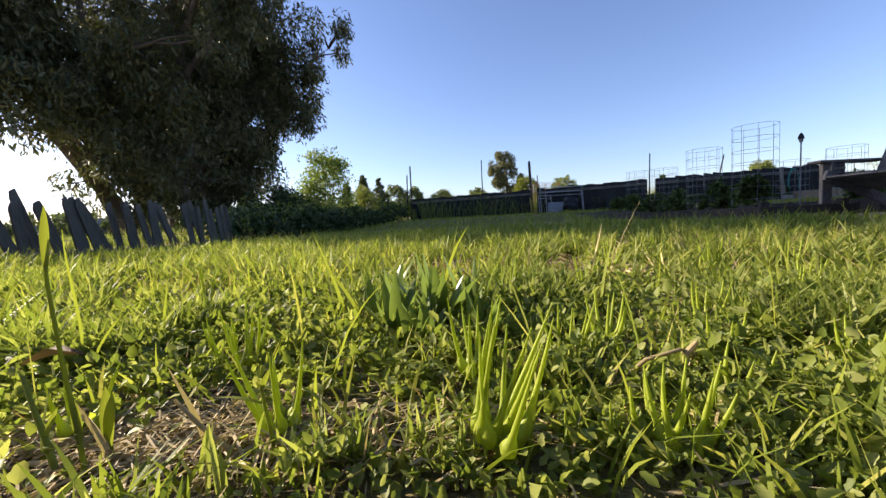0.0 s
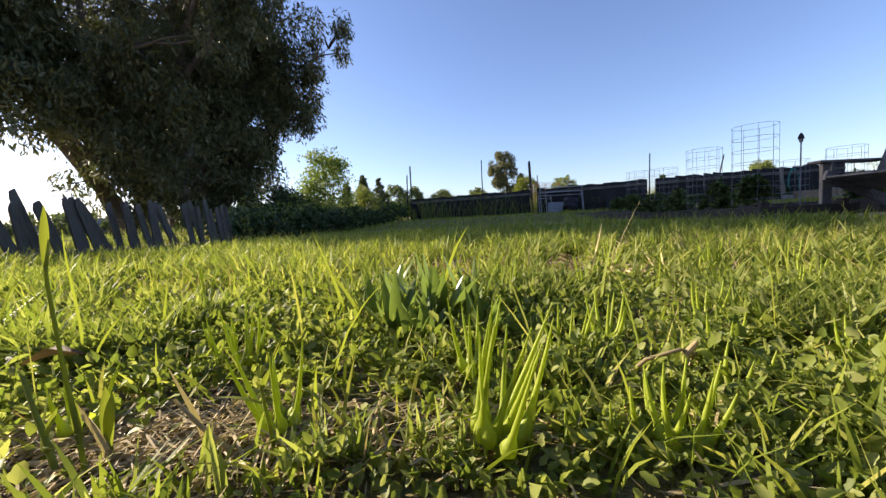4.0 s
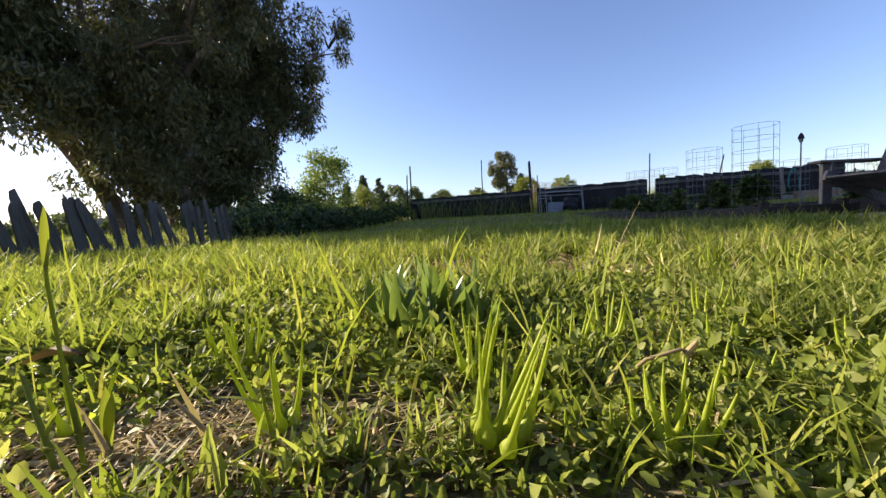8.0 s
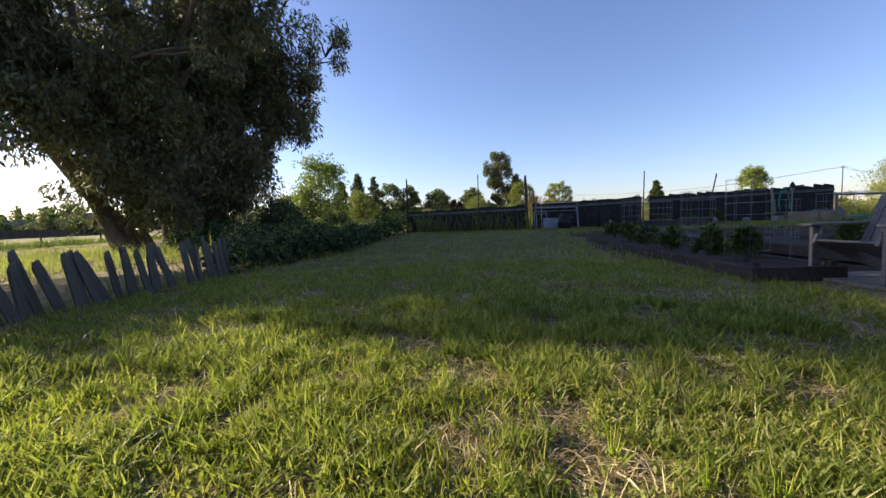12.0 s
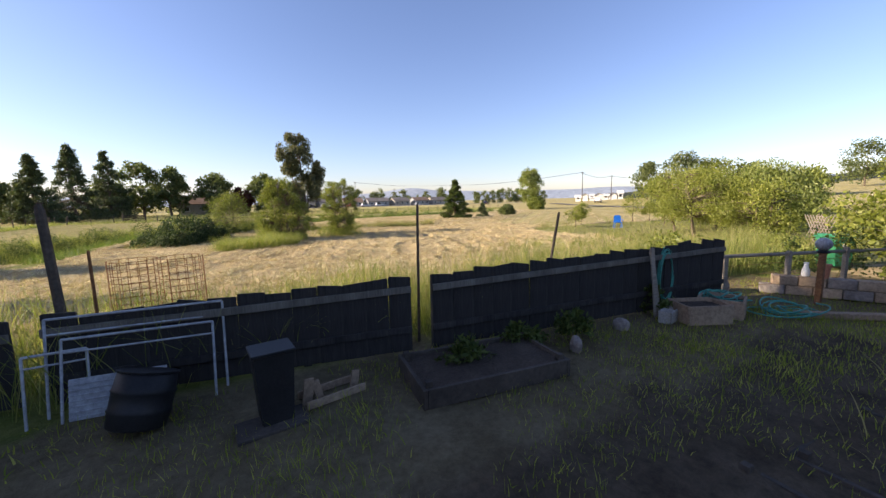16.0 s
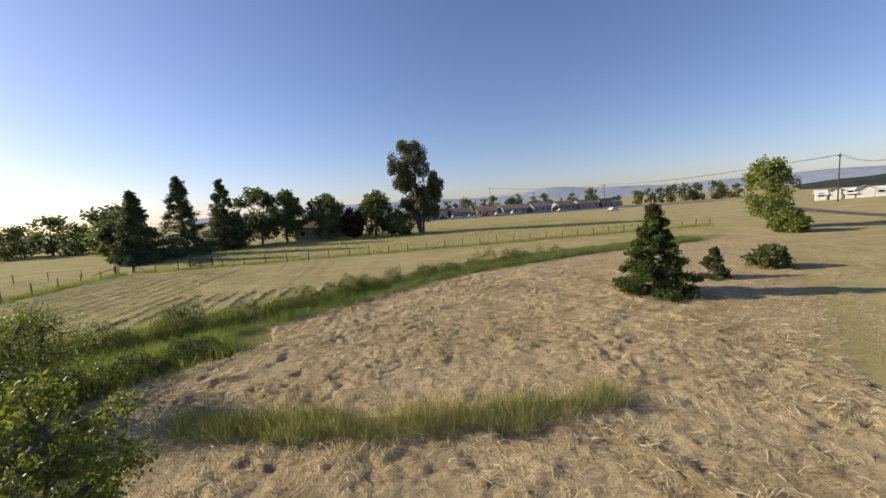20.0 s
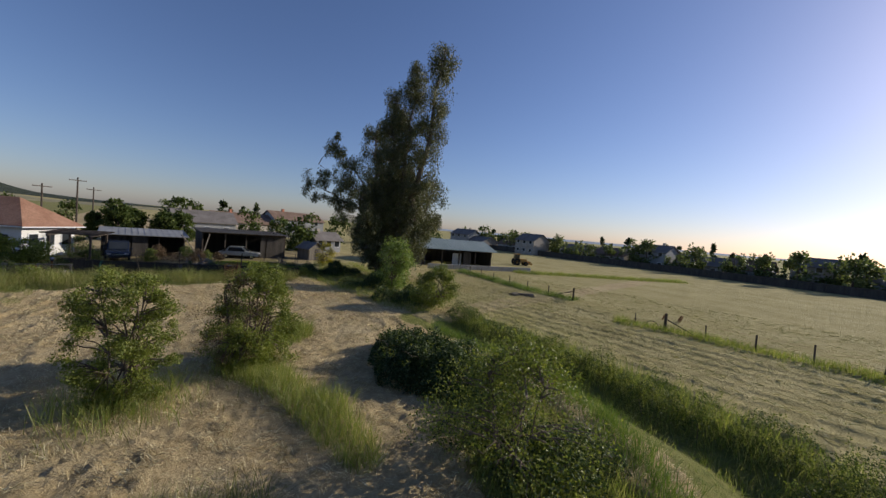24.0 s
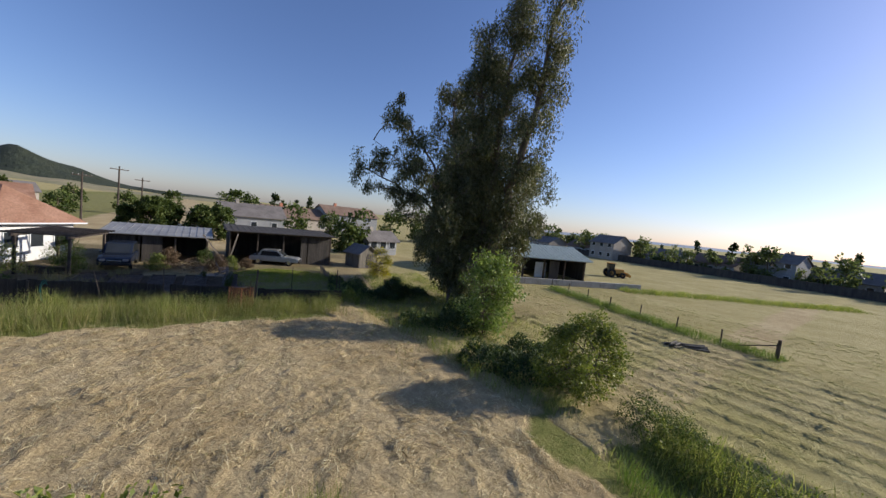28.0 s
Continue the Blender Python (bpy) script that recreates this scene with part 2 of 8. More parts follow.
M["hill"] = mat("wooded_hill", (0.022, 0.032, 0.02), (0.055, 0.065, 0.034), 0.02, 1.0, fine=0.1, relief=1.0, dist=9.0)
M["hill_dry"] = mat("grassy_hill", (0.2, 0.19, 0.1), (0.33, 0.28, 0.15), 0.02, 1.0, fine=0.1, relief=0)
# far ridges: the haze of distance is put into this blue-grey base colour
M["hill_blue"] = mat("haze_tinted_far_hill", (0.26, 0.31, 0.38), (0.32, 0.36, 0.42), 0.004, 1.0, fine=0.03, relief=0)


def ground_mat():
    m, t, p = tree_of("ground_surface")
    a = t.nodes.new("ShaderNodeVertexColor")
    a.layer_name = "zone"
    s = t.nodes.new("ShaderNodeSeparateColor")
    t.links.new(a.outputs[0], s.inputs[0])
    n1, n2, n3 = noise_node(t, 0.25, 4), noise_node(t, 2.2, 5, 0.7), noise_node(t, 14.0, 5, 0.75)
    earth = mixc(t, 0.7, ramp(t, n2, (0.3, (0.055, 0.04, 0.029)), (0.7, (0.125, 0.097, 0.07))), ramp(t, n3, (0.35, (0.55, 0.55, 0.55)), (0.68, (1.3, 1.25, 1.2))), "MULTIPLY")
    lawn = mixc(t, 0.7, ramp(t, n2, (0.3, (0.11, 0.14, 0.03)), (0.7, (0.23, 0.23, 0.075))), ramp(t, n3, (0.3, (0.55, 0.6, 0.5)), (0.7, (1.25, 1.2, 1.0))), "MULTIPLY")
    hay = mixc(t, 0.8, ramp(t, n1, (0.3, (0.41, 0.32, 0.178)), (0.7, (0.555, 0.46, 0.287))), ramp(t, n2, (0.3, (0.68, 0.64, 0.55)), (0.7, (1.12, 1.1, 1.05))), "MULTIPLY")
    hay = mixc(t, 0.5, hay, ramp(t, n3, (0.32, (0.5, 0.48, 0.41)), (0.66, (1.25, 1.25, 1.25))), "MULTIPLY")
    field = mixc(t, 0.6, ramp(t, n1, (0.3, (0.28, 0.27, 0.09)), (0.7, (0.4, 0.36, 0.15))), ramp(t, n2, (0.3, (0.7, 0.72, 0.65)), (0.7, (1.15, 1.12, 1.05))), "MULTIPLY")
    c = mixc(t, s.outputs[0], field, hay)
    c = mixc(t, s.outputs[1], c, lawn)
    c = mixc(t, s.outputs[2], c, earth)
    t.links.new(c, p.inputs["Base Color"])
    p.inputs["Roughness"].default_value, p.inputs["Specular IOR Level"].default_value = 1.0, 0.1
    n4 = noise_node(t, 4.0, 7, 0.72)
    clumps = t.nodes.new("ShaderNodeMath")
    clumps.operation = "MULTIPLY_ADD"
    t.links.new(n4, clumps.inputs[0])
    clumps.inputs[1].default_value = 3.0
    t.links.new(n3, clumps.inputs[2])
    bump(t, p, clumps.outputs[0], 0.8, 0.06)
    return m


M["ground"] = ground_mat()

# ---- building blocks ----
rng = np.random.default_rng(7)


def np_mesh(name, V, *faces):
    me = bpy.data.meshes.new(name)
    V = np.ascontiguousarray(V, dtype=np.float32)
    me.vertices.add(len(V))
    me.vertices.foreach_set("co", V.ravel())
    faces = [np.asarray(f, dtype=np.int32) for f in faces if len(f)]
    loops = np.concatenate([f.ravel() for f in faces])
    counts = np.concatenate([np.full(len(f), f.shape[1], dtype=np.int32) for f in faces])
    me.loops.add(len(loops))
    me.loops.foreach_set("vertex_index", loops)
    me.polygons.add(len(counts))
    me.polygons.foreach_set("loop_start", np.concatenate(([0], np.cumsum(counts)[:-1])).astype(np.int32))
    me.update(calc_edges=True)
    return me


def bm_mesh(name, bm):
    me = bpy.data.meshes.new(name)
    bm.to_mesh(me)
    bm.free()
    return me


def part(name, shape, material, parent=None, label="", smooth=False):
    """One mesh object, from a bmesh or mesh data, under a thing or a part."""
    me = shape if isinstance(shape, bpy.types.Mesh) else bm_mesh(name, shape)
    if not me.materials:
        me.materials.append(material)
    if smooth:
        me.polygons.foreach_set("use_smooth", np.ones(len(me.polygons), dtype=bool))
    ob = new(name, me)
    ob.parent = parent
    if label:
        ob["label"] = label
    return ob


def thing(name, label, category, at=(0, 0, 0), turn=0.0, group="", kind=""):
    ob = new(name)
    ob.empty_display_size = 0.1
    ob.matrix_basis = pose(at[0], at[1], at[2] + float(garden_rise(at[0], at[1])), 0, 0, turn)
    return tagged(ob, label, category, group, kind)


def box(size, at=(0, 0, 0), bevel=0.0, rot=None, bm=None):
    bm = bm or bmesh.new()
    m = Matrix.Translation(at) @ (rot or Matrix.Identity(4)) @ Matrix.Diagonal((*size, 1))
    r = bmesh.ops.create_cube(bm, size=1, matrix=m)
    if bevel:
        es = list({e for v in r["verts"] for e in v.link_edges})
        bmesh.ops.bevel(bm, geom=es, offset=bevel, segments=1, affect="EDGES")
    return bm


def rod(a, b, r1, r2=None, sides=8, bm=None):
    bm = bm or bmesh.new()
    a, b = Vector(a), Vector(b)
    d = b - a
    m = Matrix.Translation((a + b) / 2) @ d.to_track_quat("Z", "Y").to_matrix().to_4x4()
    bmesh.ops.create_cone(bm, cap_ends=True, segments=sides, radius1=r1, radius2=r1 if r2 is None else r2, depth=d.length, matrix=m)
    return bm


def lathe(profile, sides=16, at=(0, 0, 0), bm=None):
    """A turned shape from (radius, height) pairs."""
    bm = bm or bmesh.new()
    rings = []
    for r, z in profile:
        rings.append([bm.verts.new((at[0] + r * math.cos(6.28319 * k / sides), at[1] + r * math.sin(6.28319 * k / sides), at[2] + z)) for k in range(sides)])
    for a, b in zip(rings, rings[1:]):
        for k in range(sides):
            bm.faces.new((a[k], a[(k + 1) % sides], b[(k + 1) % sides], b[k]))
    bm.faces.new(rings[0][::-1])
    bm.faces.new(rings[-1])
    return bm


def prism(poly, depth, axis="Y", at=(0, 0, 0)):
    """A flat outline (x, z) given thickness along y, centred."""
    bm = bmesh.new()
    lo = [bm.verts.new((at[0] + x, at[1] - depth / 2, at[2] + z)) for x, z in poly]
    hi = [bm.verts.new((at[0] + x, at[1] + depth / 2, at[2] + z)) for x, z in poly]
    bm.faces.new(lo)
    bm.faces.new(hi[::-1])
    n = len(poly)
    for k in range(n):
        bm.faces.new((lo[k], hi[k], hi[(k + 1) % n], lo[(k + 1) % n]))
    bmesh.ops.recalc_face_normals(bm, faces=bm.faces)
    return bm


def tube_arrays(pts, radii, sides=6, closed=False):
    pts = np.asarray(pts, float)
    n = len(pts)
    tang = np.gradient(pts, axis=0)
    tang /= np.linalg.norm(tang, axis=1)[:, None] + 1e-9
    ref = np.array([0.31, 0.17, 0.93]) if abs(tang[:, 2]).mean() < 0.8 else np.array([0.95, 0.2, 0.1])
    u = np.cross(tang, ref)
    u /= np.linalg.norm(u, axis=1)[:, None] + 1e-9
    w = np.cross(tang, u)
    a = np.arange(sides) / sides * 2 * np.pi
    ring = np.cos(a)[None, :, None] * u[:, None] + np.sin(a)[None, :, None] * w[:, None]
    V = (pts[:, None] + ring * np.broadcast_to(np.asarray(radii, float), (n,))[:, None, None]).reshape(-1, 3)
    i = np.arange((n - 1) * sides).reshape(n - 1, sides)
    j = np.roll(i, -1, axis=1)
    F = np.stack([i, j, j + sides, i + sides], -1).reshape(-1, 4)
    return V, F


def join_arrays(pieces):
    Vs, Fs, off = [], [], 0
    for V, F in pieces:
        Vs.append(V)
        Fs.append(F + off)
        off += len(V)
    return np.concatenate(Vs), np.concatenate(Fs)


def blades(P, H, W, lean=0.25, curl=0.5, seg=3, g=None):
    """Grass blades: roots P, heights H, widths W; each leans its own way and bends towards the tip."""
    g = g or rng
    n = len(P)
    a, fa = g.uniform(0, 6.283, n), g.uniform(0, 6.283, n)
    out = np.stack([np.cos(a), np.sin(a), np.zeros(n)], 1)
    side = np.stack([np.cos(fa), np.sin(fa), np.zeros(n)], 1)
    le, cu = np.abs(g.normal(0, lean, n)), np.abs(g.normal(0, curl, n))
    V = np.empty((n, seg + 1, 2, 3))
    for k in range(seg + 1):
        s = k / seg
        c = P + out * (H * (le * s + cu * s * s))[:, None]
        c[:, 2] += H * (s - 0.28 * np.minimum(cu, 1.2) * s * s)
        w = (W * 0.5 * (1 - s ** 1.8) * (0.7 + 0.6 * s) + W * 0.04)[:, None]
        V[:, k, 0], V[:, k, 1] = c - side * w, c + side * w
    b = (np.arange(n) * (seg + 1) * 2)[:, None]
    F = np.concatenate([b + np.array([[2 * k, 2 * k + 1, 2 * k + 3, 2 * k + 2]]) for k in range(seg)], 0)
    return V.reshape(-1, 3), F


def flat_straws(P, L, W, heading, spread, rise=0.15, g=None):
    """Cut stalks lying about: one bent strip each."""
    g = g or rng
    n = len(P)
    a = heading + g.normal(0, spread, n)
    d = np.stack([np.cos(a), np.sin(a), g.normal(0, rise, n)], 1)
    side = np.stack([-np.sin(a), np.cos(a), g.normal(0, 0.5, n)], 1)
    mid = P.copy()
    mid[:, 2] += np.abs(g.normal(0, 0.12, n)) * L
    V = np.stack([P - d * L[:, None] / 2 - side * W[:, None] / 2, P - d * L[:, None] / 2 + side * W[:, None] / 2,
                  mid + side * W[:, None] / 2, mid - side * W[:, None] / 2,
                  P + d * L[:, None] / 2 + side * W[:, None] / 2, P + d * L[:, None] / 2 - side * W[:, None] / 2], 1)
    b = (np.arange(n) * 6)[:, None]
    F = np.concatenate([b + np.array([[0, 1, 2, 3]]), b + np.array([[3, 2, 4, 5]])], 0)
    return V.reshape(-1, 3), F


def leaf_arrays(P, L, W, hang=0.0, g=None):
    """Leaves at P: pointed, folded along the midrib; hang turns their tips down."""
    g = g or rng
    n = len(P)
    ax = g.normal(0, 1, (n, 3))
    ax[:, 2] -= hang
    ax /= np.linalg.norm(ax, axis=1)[:, None] + 1e-9
    sd = np.cross(ax, g.normal(0, 1, (n, 3)))
    sd /= np.linalg.norm(sd, axis=1)[:, None] + 1e-9
    nm = np.cross(ax, sd)
    L, W = np.broadcast_to(L, (n,))[:, None], np.broadcast_to(W, (n,))[:, None]
    V = np.stack([P, P + ax * L * 0.45 + sd * W / 2 + nm * W * 0.2, P + ax * L, P + ax * L * 0.45 - sd * W / 2 + nm * W * 0.2], 1)
    b = (np.arange(n) * 4)[:, None]
    F = b + np.array([[0, 1, 2, 3]])
    return V.reshape(-1, 3), F


def curve_pts(a, b, sag, g, n=7, wob=0.04):
    a, b = np.asarray(a, float), np.asarray(b, float)
    s = np.linspace(0, 1, n)[:, None]
    L = np.linalg.norm(b - a)
    p = a + (b - a) * s
    p[:, 2] += (sag * np.sin(np.pi * s[:, 0])) * L
    p[1:-1] += g.normal(0, wob * L, (n - 2, 3)) * 0.5
    return p


def wood_and_leaves(g, stems, clusters, leaf, sizes, per, hang=0.0, limb_r=0.03, join_from=0.35, twig=0.5):
    """Trunk arrays and leaf arrays from stems [(points, r0, r1)] and leaf clusters [(centre, spread xyz)]."""
    wood = []
    nodes = []
    for pts, r0, r1 in stems:
        pts = np.asarray(pts, float)
        wood.append(tube_arrays(pts, np.linspace(r0, r1, len(pts)), 8))
        lo = int(len(pts) * join_from)
        nodes.append(pts[lo:])
    nodes = np.concatenate(nodes)
    P = []
    for c, sp in clusters:
        c = np.asarray(c, float)
        d = np.linalg.norm((nodes - c) * (1, 1, 0.8), axis=1) + np.where(nodes[:, 2] > c[2], 2.0, 0)
        k = nodes[np.argmin(d)]
        wood.append(tube_arrays(curve_pts(k, c, 0.06, g, 6), np.linspace(limb_r, limb_r * 0.25, 6), 5))
        m = max(3, int(per * g.uniform(0.6, 1.4)))
        q = g.normal(0, 1, (m, 3))
        q /= (np.linalg.norm(q, axis=1)[:, None] + 1e-9)
        q = q * (g.uniform(0, 1, (m, 1)) ** 0.45) * np.asarray(sp) * 1.5
        P.append(c + q)
        if twig:
            for e in q[: max(2, int(4 * twig))]:
                wood.append(tube_arrays(curve_pts(c, c + e * 0.9, 0.0, g, 3), np.linspace(limb_r * 0.3, limb_r * 0.1, 3), 3))
    P = np.concatenate(P)
    n = len(P)
    L = g.uniform(sizes[0], sizes[1], n)
    return join_arrays(wood), leaf_arrays(P, L, L * sizes[2], hang, g)


def plant(name, label, category, at, wood, leaves, bark, leaf, group="", turn=0.0):
    t = thing(name, label, category, at, turn, group)
    part("trunk", np_mesh("trunk", *wood), bark, t, smooth=True)
    part("crown", np_mesh("crown", *leaves), leaf, t)
    return t


def crown_tree(name, label, at, h, r, leaf, bark, seed, n=60, per=90, sizes=(0.06, 0.12, 0.5), low=0.3, trunk_r=0.12, shape="round",
               hang=0.0, stems=1, lean=(0, 0), category="tree", group="", lump=0.28, limb_r=0.03, twig=0.5):
    """A leafy tree or bush: stems, limbs to leaf clumps that fill an uneven crown."""
    g = np.random.default_rng(seed)
    st = []
    for k in range(stems):
        a = g.uniform(0, 6.283)
        o = 0.0 if stems == 1 else r * 0.25
        top = np.array([o * 1.6 * math.cos(a) + lean[0] * h, o * 1.6 * math.sin(a) + lean[1] * h, h * g.uniform(0.75, 0.92)])
        st.append((curve_pts((o * 0.3 * math.cos(a), o * 0.3 * math.sin(a), -0.08), top, 0.0, g, 9, 0.03), trunk_r / math.sqrt(stems), trunk_r * 0.15))
    lobes = [(g.uniform(0, 6.283), g.uniform(0.75, 1.2), g.uniform(0.1, 0.6)) for _ in range(7)]
    cl = []
    while len(cl) < n:
        s = g.uniform(0, 1) ** (1.7 if shape == "cone" else 1.0)
        z = low + (1 - low) * s
        if shape == "round":
            w = math.sin(math.pi * min(0.97, 0.12 + 0.8 * s)) ** 0.7
        elif shape == "cone":
            w = (1 - s) ** 0.8 * 0.95 + 0.05
        elif shape == "bush":
            w = (1 - s ** 2.2) ** 0.6 * (0.75 + 0.25 * min(1, s * 4))
        else:
            w = 0.55 + 0.45 * math.sin(math.pi * s)
        a = g.uniform(0, 6.283)
        f = 1.0
        for la, lf, lz in lobes:
            if abs((a - la + 3.14159) % 6.28319 - 3.14159) < 0.5 and abs(s - lz) < 0.35:
                f = lf
        q = r * w * f * math.sqrt(g.uniform(0.12, 1.0)) * (g.uniform(1.0, 1.22) if g.uniform(0, 1) < 0.16 else 1.0)
        cl.append(((q * math.cos(a) + lean[0] * h * z, q * math.sin(a) + lean[1] * h * z, h * z * g.uniform(0.94, 1.03)),
                   (r * lump * g.uniform(0.6, 1.2) * (1 - 0.6 * s * (shape == "cone")), r * lump * g.uniform(0.6, 1.2) * (1 - 0.6 * s * (shape == "cone")), r * lump * (0.35 if shape == "cone" else 0.75))))
    wood, lv = wood_and_leaves(g, st, cl, leaf, sizes, per, hang, limb_r, twig=twig)
    return plant(name, label, category, at, wood, lv, bark, leaf, group)

# ---- ground ----
def wob(x, y, s, seed=0.0):
    """Smooth drifting values between about -1 and 1, s metres across."""
    x, y = np.asarray(x, float) / s, np.asarray(y, float) / s
    return (np.sin(1.9 * x + 1.3 * y + seed) + np.sin(-1.1 * x + 2.3 * y + 1.7 + seed * 2) + np.sin(2.9 * x - 0.7 * y + 4.1 + seed * 3) + 0.6 * np.sin(5.1 * x + 3.7 * y + seed)) / 3.2


def soft(v, lo, hi):
    t = np.clip((v - lo) / (hi - lo), 0, 1)
    return t * t * (3 - 2 * t)


DITCH = np.array([(-5.0, 30.5), (-5.2, 36), (-4.6, 42), (-3.2, 46.5), (0.5, 49.5), (7, 53.5), (13, 59), (20, 64), (31, 68), (48, 72)])


def ditch_distance(x, y):
    """Distance to the ditch's middle line, and the side (plus: towards the hay field)."""
    x, y = np.asarray(x, float), np.asarray(y, float)
    best, side, along = np.full(x.shape, 1e9), np.zeros(x.shape), np.zeros(x.shape)
    run = 0.0
    for (ax, ay), (bx, by) in zip(DITCH, DITCH[1:]):
        dx, dy = bx - ax, by - ay
        L = math.hypot(dx, dy)
        s = np.clip(((x - ax) * dx + (y - ay) * dy) / (L * L), 0, 1)
        d = np.hypot(x - ax - s * dx, y - ay - s * dy)
        cr = (dx * (y - ay) - dy * (x - ax)) / L
        m = d < best
        best, side, along = np.where(m, d, best), np.where(m, -np.sign(cr), side), np.where(m, run + s * L, along)
        run += L
    return best, side, along


GULLY = np.array([(0.2, 35.5), (0.4, 39), (1.6, 42.5), (3.6, 45.2), (6.5, 48)])


def gully(x, y):
    """Distance to the rank growth between the ditch and the hay."""
    best = np.full(np.shape(x), 1e9)
    for (ax, ay), (bx, by) in zip(GULLY, GULLY[1:]):
        dx, dy = bx - ax, by - ay
        s = np.clip(((x - ax) * dx + (y - ay) * dy) / (dx * dx + dy * dy), 0, 1)
        best = np.minimum(best, np.hypot(x - ax - s * dx, y - ay - s * dy))
    return best


def zones(x, y):
    """How much of hay, lawn and bare earth lies at a place (the rest is standing pasture)."""
    x, y = np.asarray(x, float), np.asarray(y, float)
    wx, wy = x + 0.35 * wob(x, y, 1.1), y + 0.35 * wob(x, y, 1.3, 2.0)
    dd, side, _ = ditch_distance(wx, wy)
    hay = np.full(x.shape, 0.25)
    right = (side > 0)
    hay = np.where(right & (wy < 80), 1.0, hay)
    hay = np.where(~right & (wy < 76) & (wx > -21), 0.58 - 0.2 * soft(wob(x, y, 9, 5), 0, 0.6), hay)
    hay = np.where(~right & (wx <= -21) & (wx > -105) & (wy < 74), 0.42, hay)
    hay = np.where((wy > 80), 0.18 + 0.25 * soft(wob(x, y, 30, 3), 0, 0.5), hay)
    hay = np.where(right & (wx - 27 > wy - 41 + 1.2 * wob(x, y, 3.0, 7)) & (wy > 33) & (wx > 26), 0.5 + 0.18 * np.sin(2.6 * (wx - wy)), hay)
    hay = np.where((wx > 60), 0.45, hay)
    lawn = np.zeros(x.shape)
    orchard = (wx > 22.3 + 0.5 * wob(x, y, 2.6, 4)) & (wy < np.minimum(0.62 * wx + 16.6, 32.3 - 0.03 * wx) + 0.5 * wob(x, y, 3.0, 6)) & (wx < 75)
    lawn = np.where(orchard, 0.75, lawn)
    edge = 17.2 + 0.2 * np.clip(wx - 9, 0, 13)
    lawn = np.where((wy > 13.3) & (wy < edge) & (wx > -0.5) & (wx < 24), 1.0, lawn)
    lawn = np.where((dd < 2.5) | (gully(wx, wy) < 1.9), 0.9, lawn)
    garden = (wx > -4.4) & (wx < 19) & (wy < 13.6) & (wy > -3)
    lawn = np.where(garden, np.where(wx < 3.1, 0.55, 0.2), lawn)
    earth = np.zeros(x.shape)
    earth = np.where(garden, np.where(wx < 3.1, 0.35, 0.7), earth)
    earth = np.where((wx > 3.3) & (wx < 12.5) & (wy > 2.5) & (wy < 11.2), 0.95, earth)
    near = np.exp(-((x + 0.35) ** 2 / 0.2 + (y - 0.32) ** 2 / 0.03))
    earth = np.maximum(earth, near)
    dry = (wx > 2.5) & (wy < 4.0) & (wy > -1.5) & (wx < 9)
    hay, lawn, earth = np.where(dry, 0.9, hay), np.where(dry, 0.15, lawn), np.where(dry, 0.35, earth)
    yard = (wy <= -1.2) & (wx > -12) & (wx < 22) & (wy > -14)
    earth, lawn, hay = np.where(yard, 0.55, earth), np.where(yard, 0.1, lawn), np.where(yard, 0.8, hay)
    track = np.abs(wx - (-3.2 - 0.23 * (16 - wy))) < 1.3
    track &= (wy < 19) & (wy > -8)
    earth, lawn, hay = np.where(track, 0.25, earth), np.where(track, 0.1, lawn), np.where(track, 0.9, hay)
    under = np.exp(-((x + 8.5) ** 2 + (y - 15.5) ** 2) / 30)
    earth = np.maximum(earth, 0.7 * under)
    cross = np.abs(wy - (29.6 + 0.12 * (wx + 6))) < 1.2
    hay = np.where(cross & (wx < 2) & (wx > -60), 0.95, hay)
    lawn = np.where(cross & (wx < -4) & (wx > -60), 0.0, lawn)
    return hay, lawn, earth


def garden_rise(x, y):
    """The garden climbs gently towards the board fence."""
    x, y = np.asarray(x, float), np.asarray(y, float)
    return 0.27 * soft(y, 6.5, 12.6) * soft(26 - y, 0, 10) * soft(x, -3.4, -1.6) * soft(21 - x, 0, 5)


def ground_z(x, y):
    x, y = np.asarray(x, float), np.asarray(y, float)
    hay, lawn, earth = zones(x, y)
    dd, side, _ = ditch_distance(x, y)
    mown = np.where((lawn < 0.3) & (hay > 0.5) & (y > 14) & (y < 80), 1.0, 0.0)
    rows = np.where(side > 0, np.hypot(x - 40, y - 14), x + 0.05 * y)
    z = mown * (0.012 * np.sin(rows * 3.6 + 1.2 * wob(x, y, 4)) + 0.012 * wob(x, y, 0.4) * soft(wob(x, y, 2.2, 1), -0.5, 0.6))
    z -= 0.75 * np.exp(-(dd / 1.5) ** 2) * soft(y, 30, 33)
    z += 0.012 * wob(x, y, 0.6) * (y < 14) + garden_rise(x, y)
    z += 0.045 * np.clip(x - 70, 0, 260) * soft(x, 70, 100) * soft(150 - y, 0, 90)
    return z


def spread(lo, hi, step, far, k=1.22):
    a = [lo]
    d = step
    while a[-1] > -far:
        d *= k
        a.append(a[-1] - d)
    b = [hi]
    d = step
    while b[-1] < far:
        d *= k
        b.append(b[-1] + d)
    return np.array(a[:0:-1] + list(np.arange(lo, hi, step)) + b)


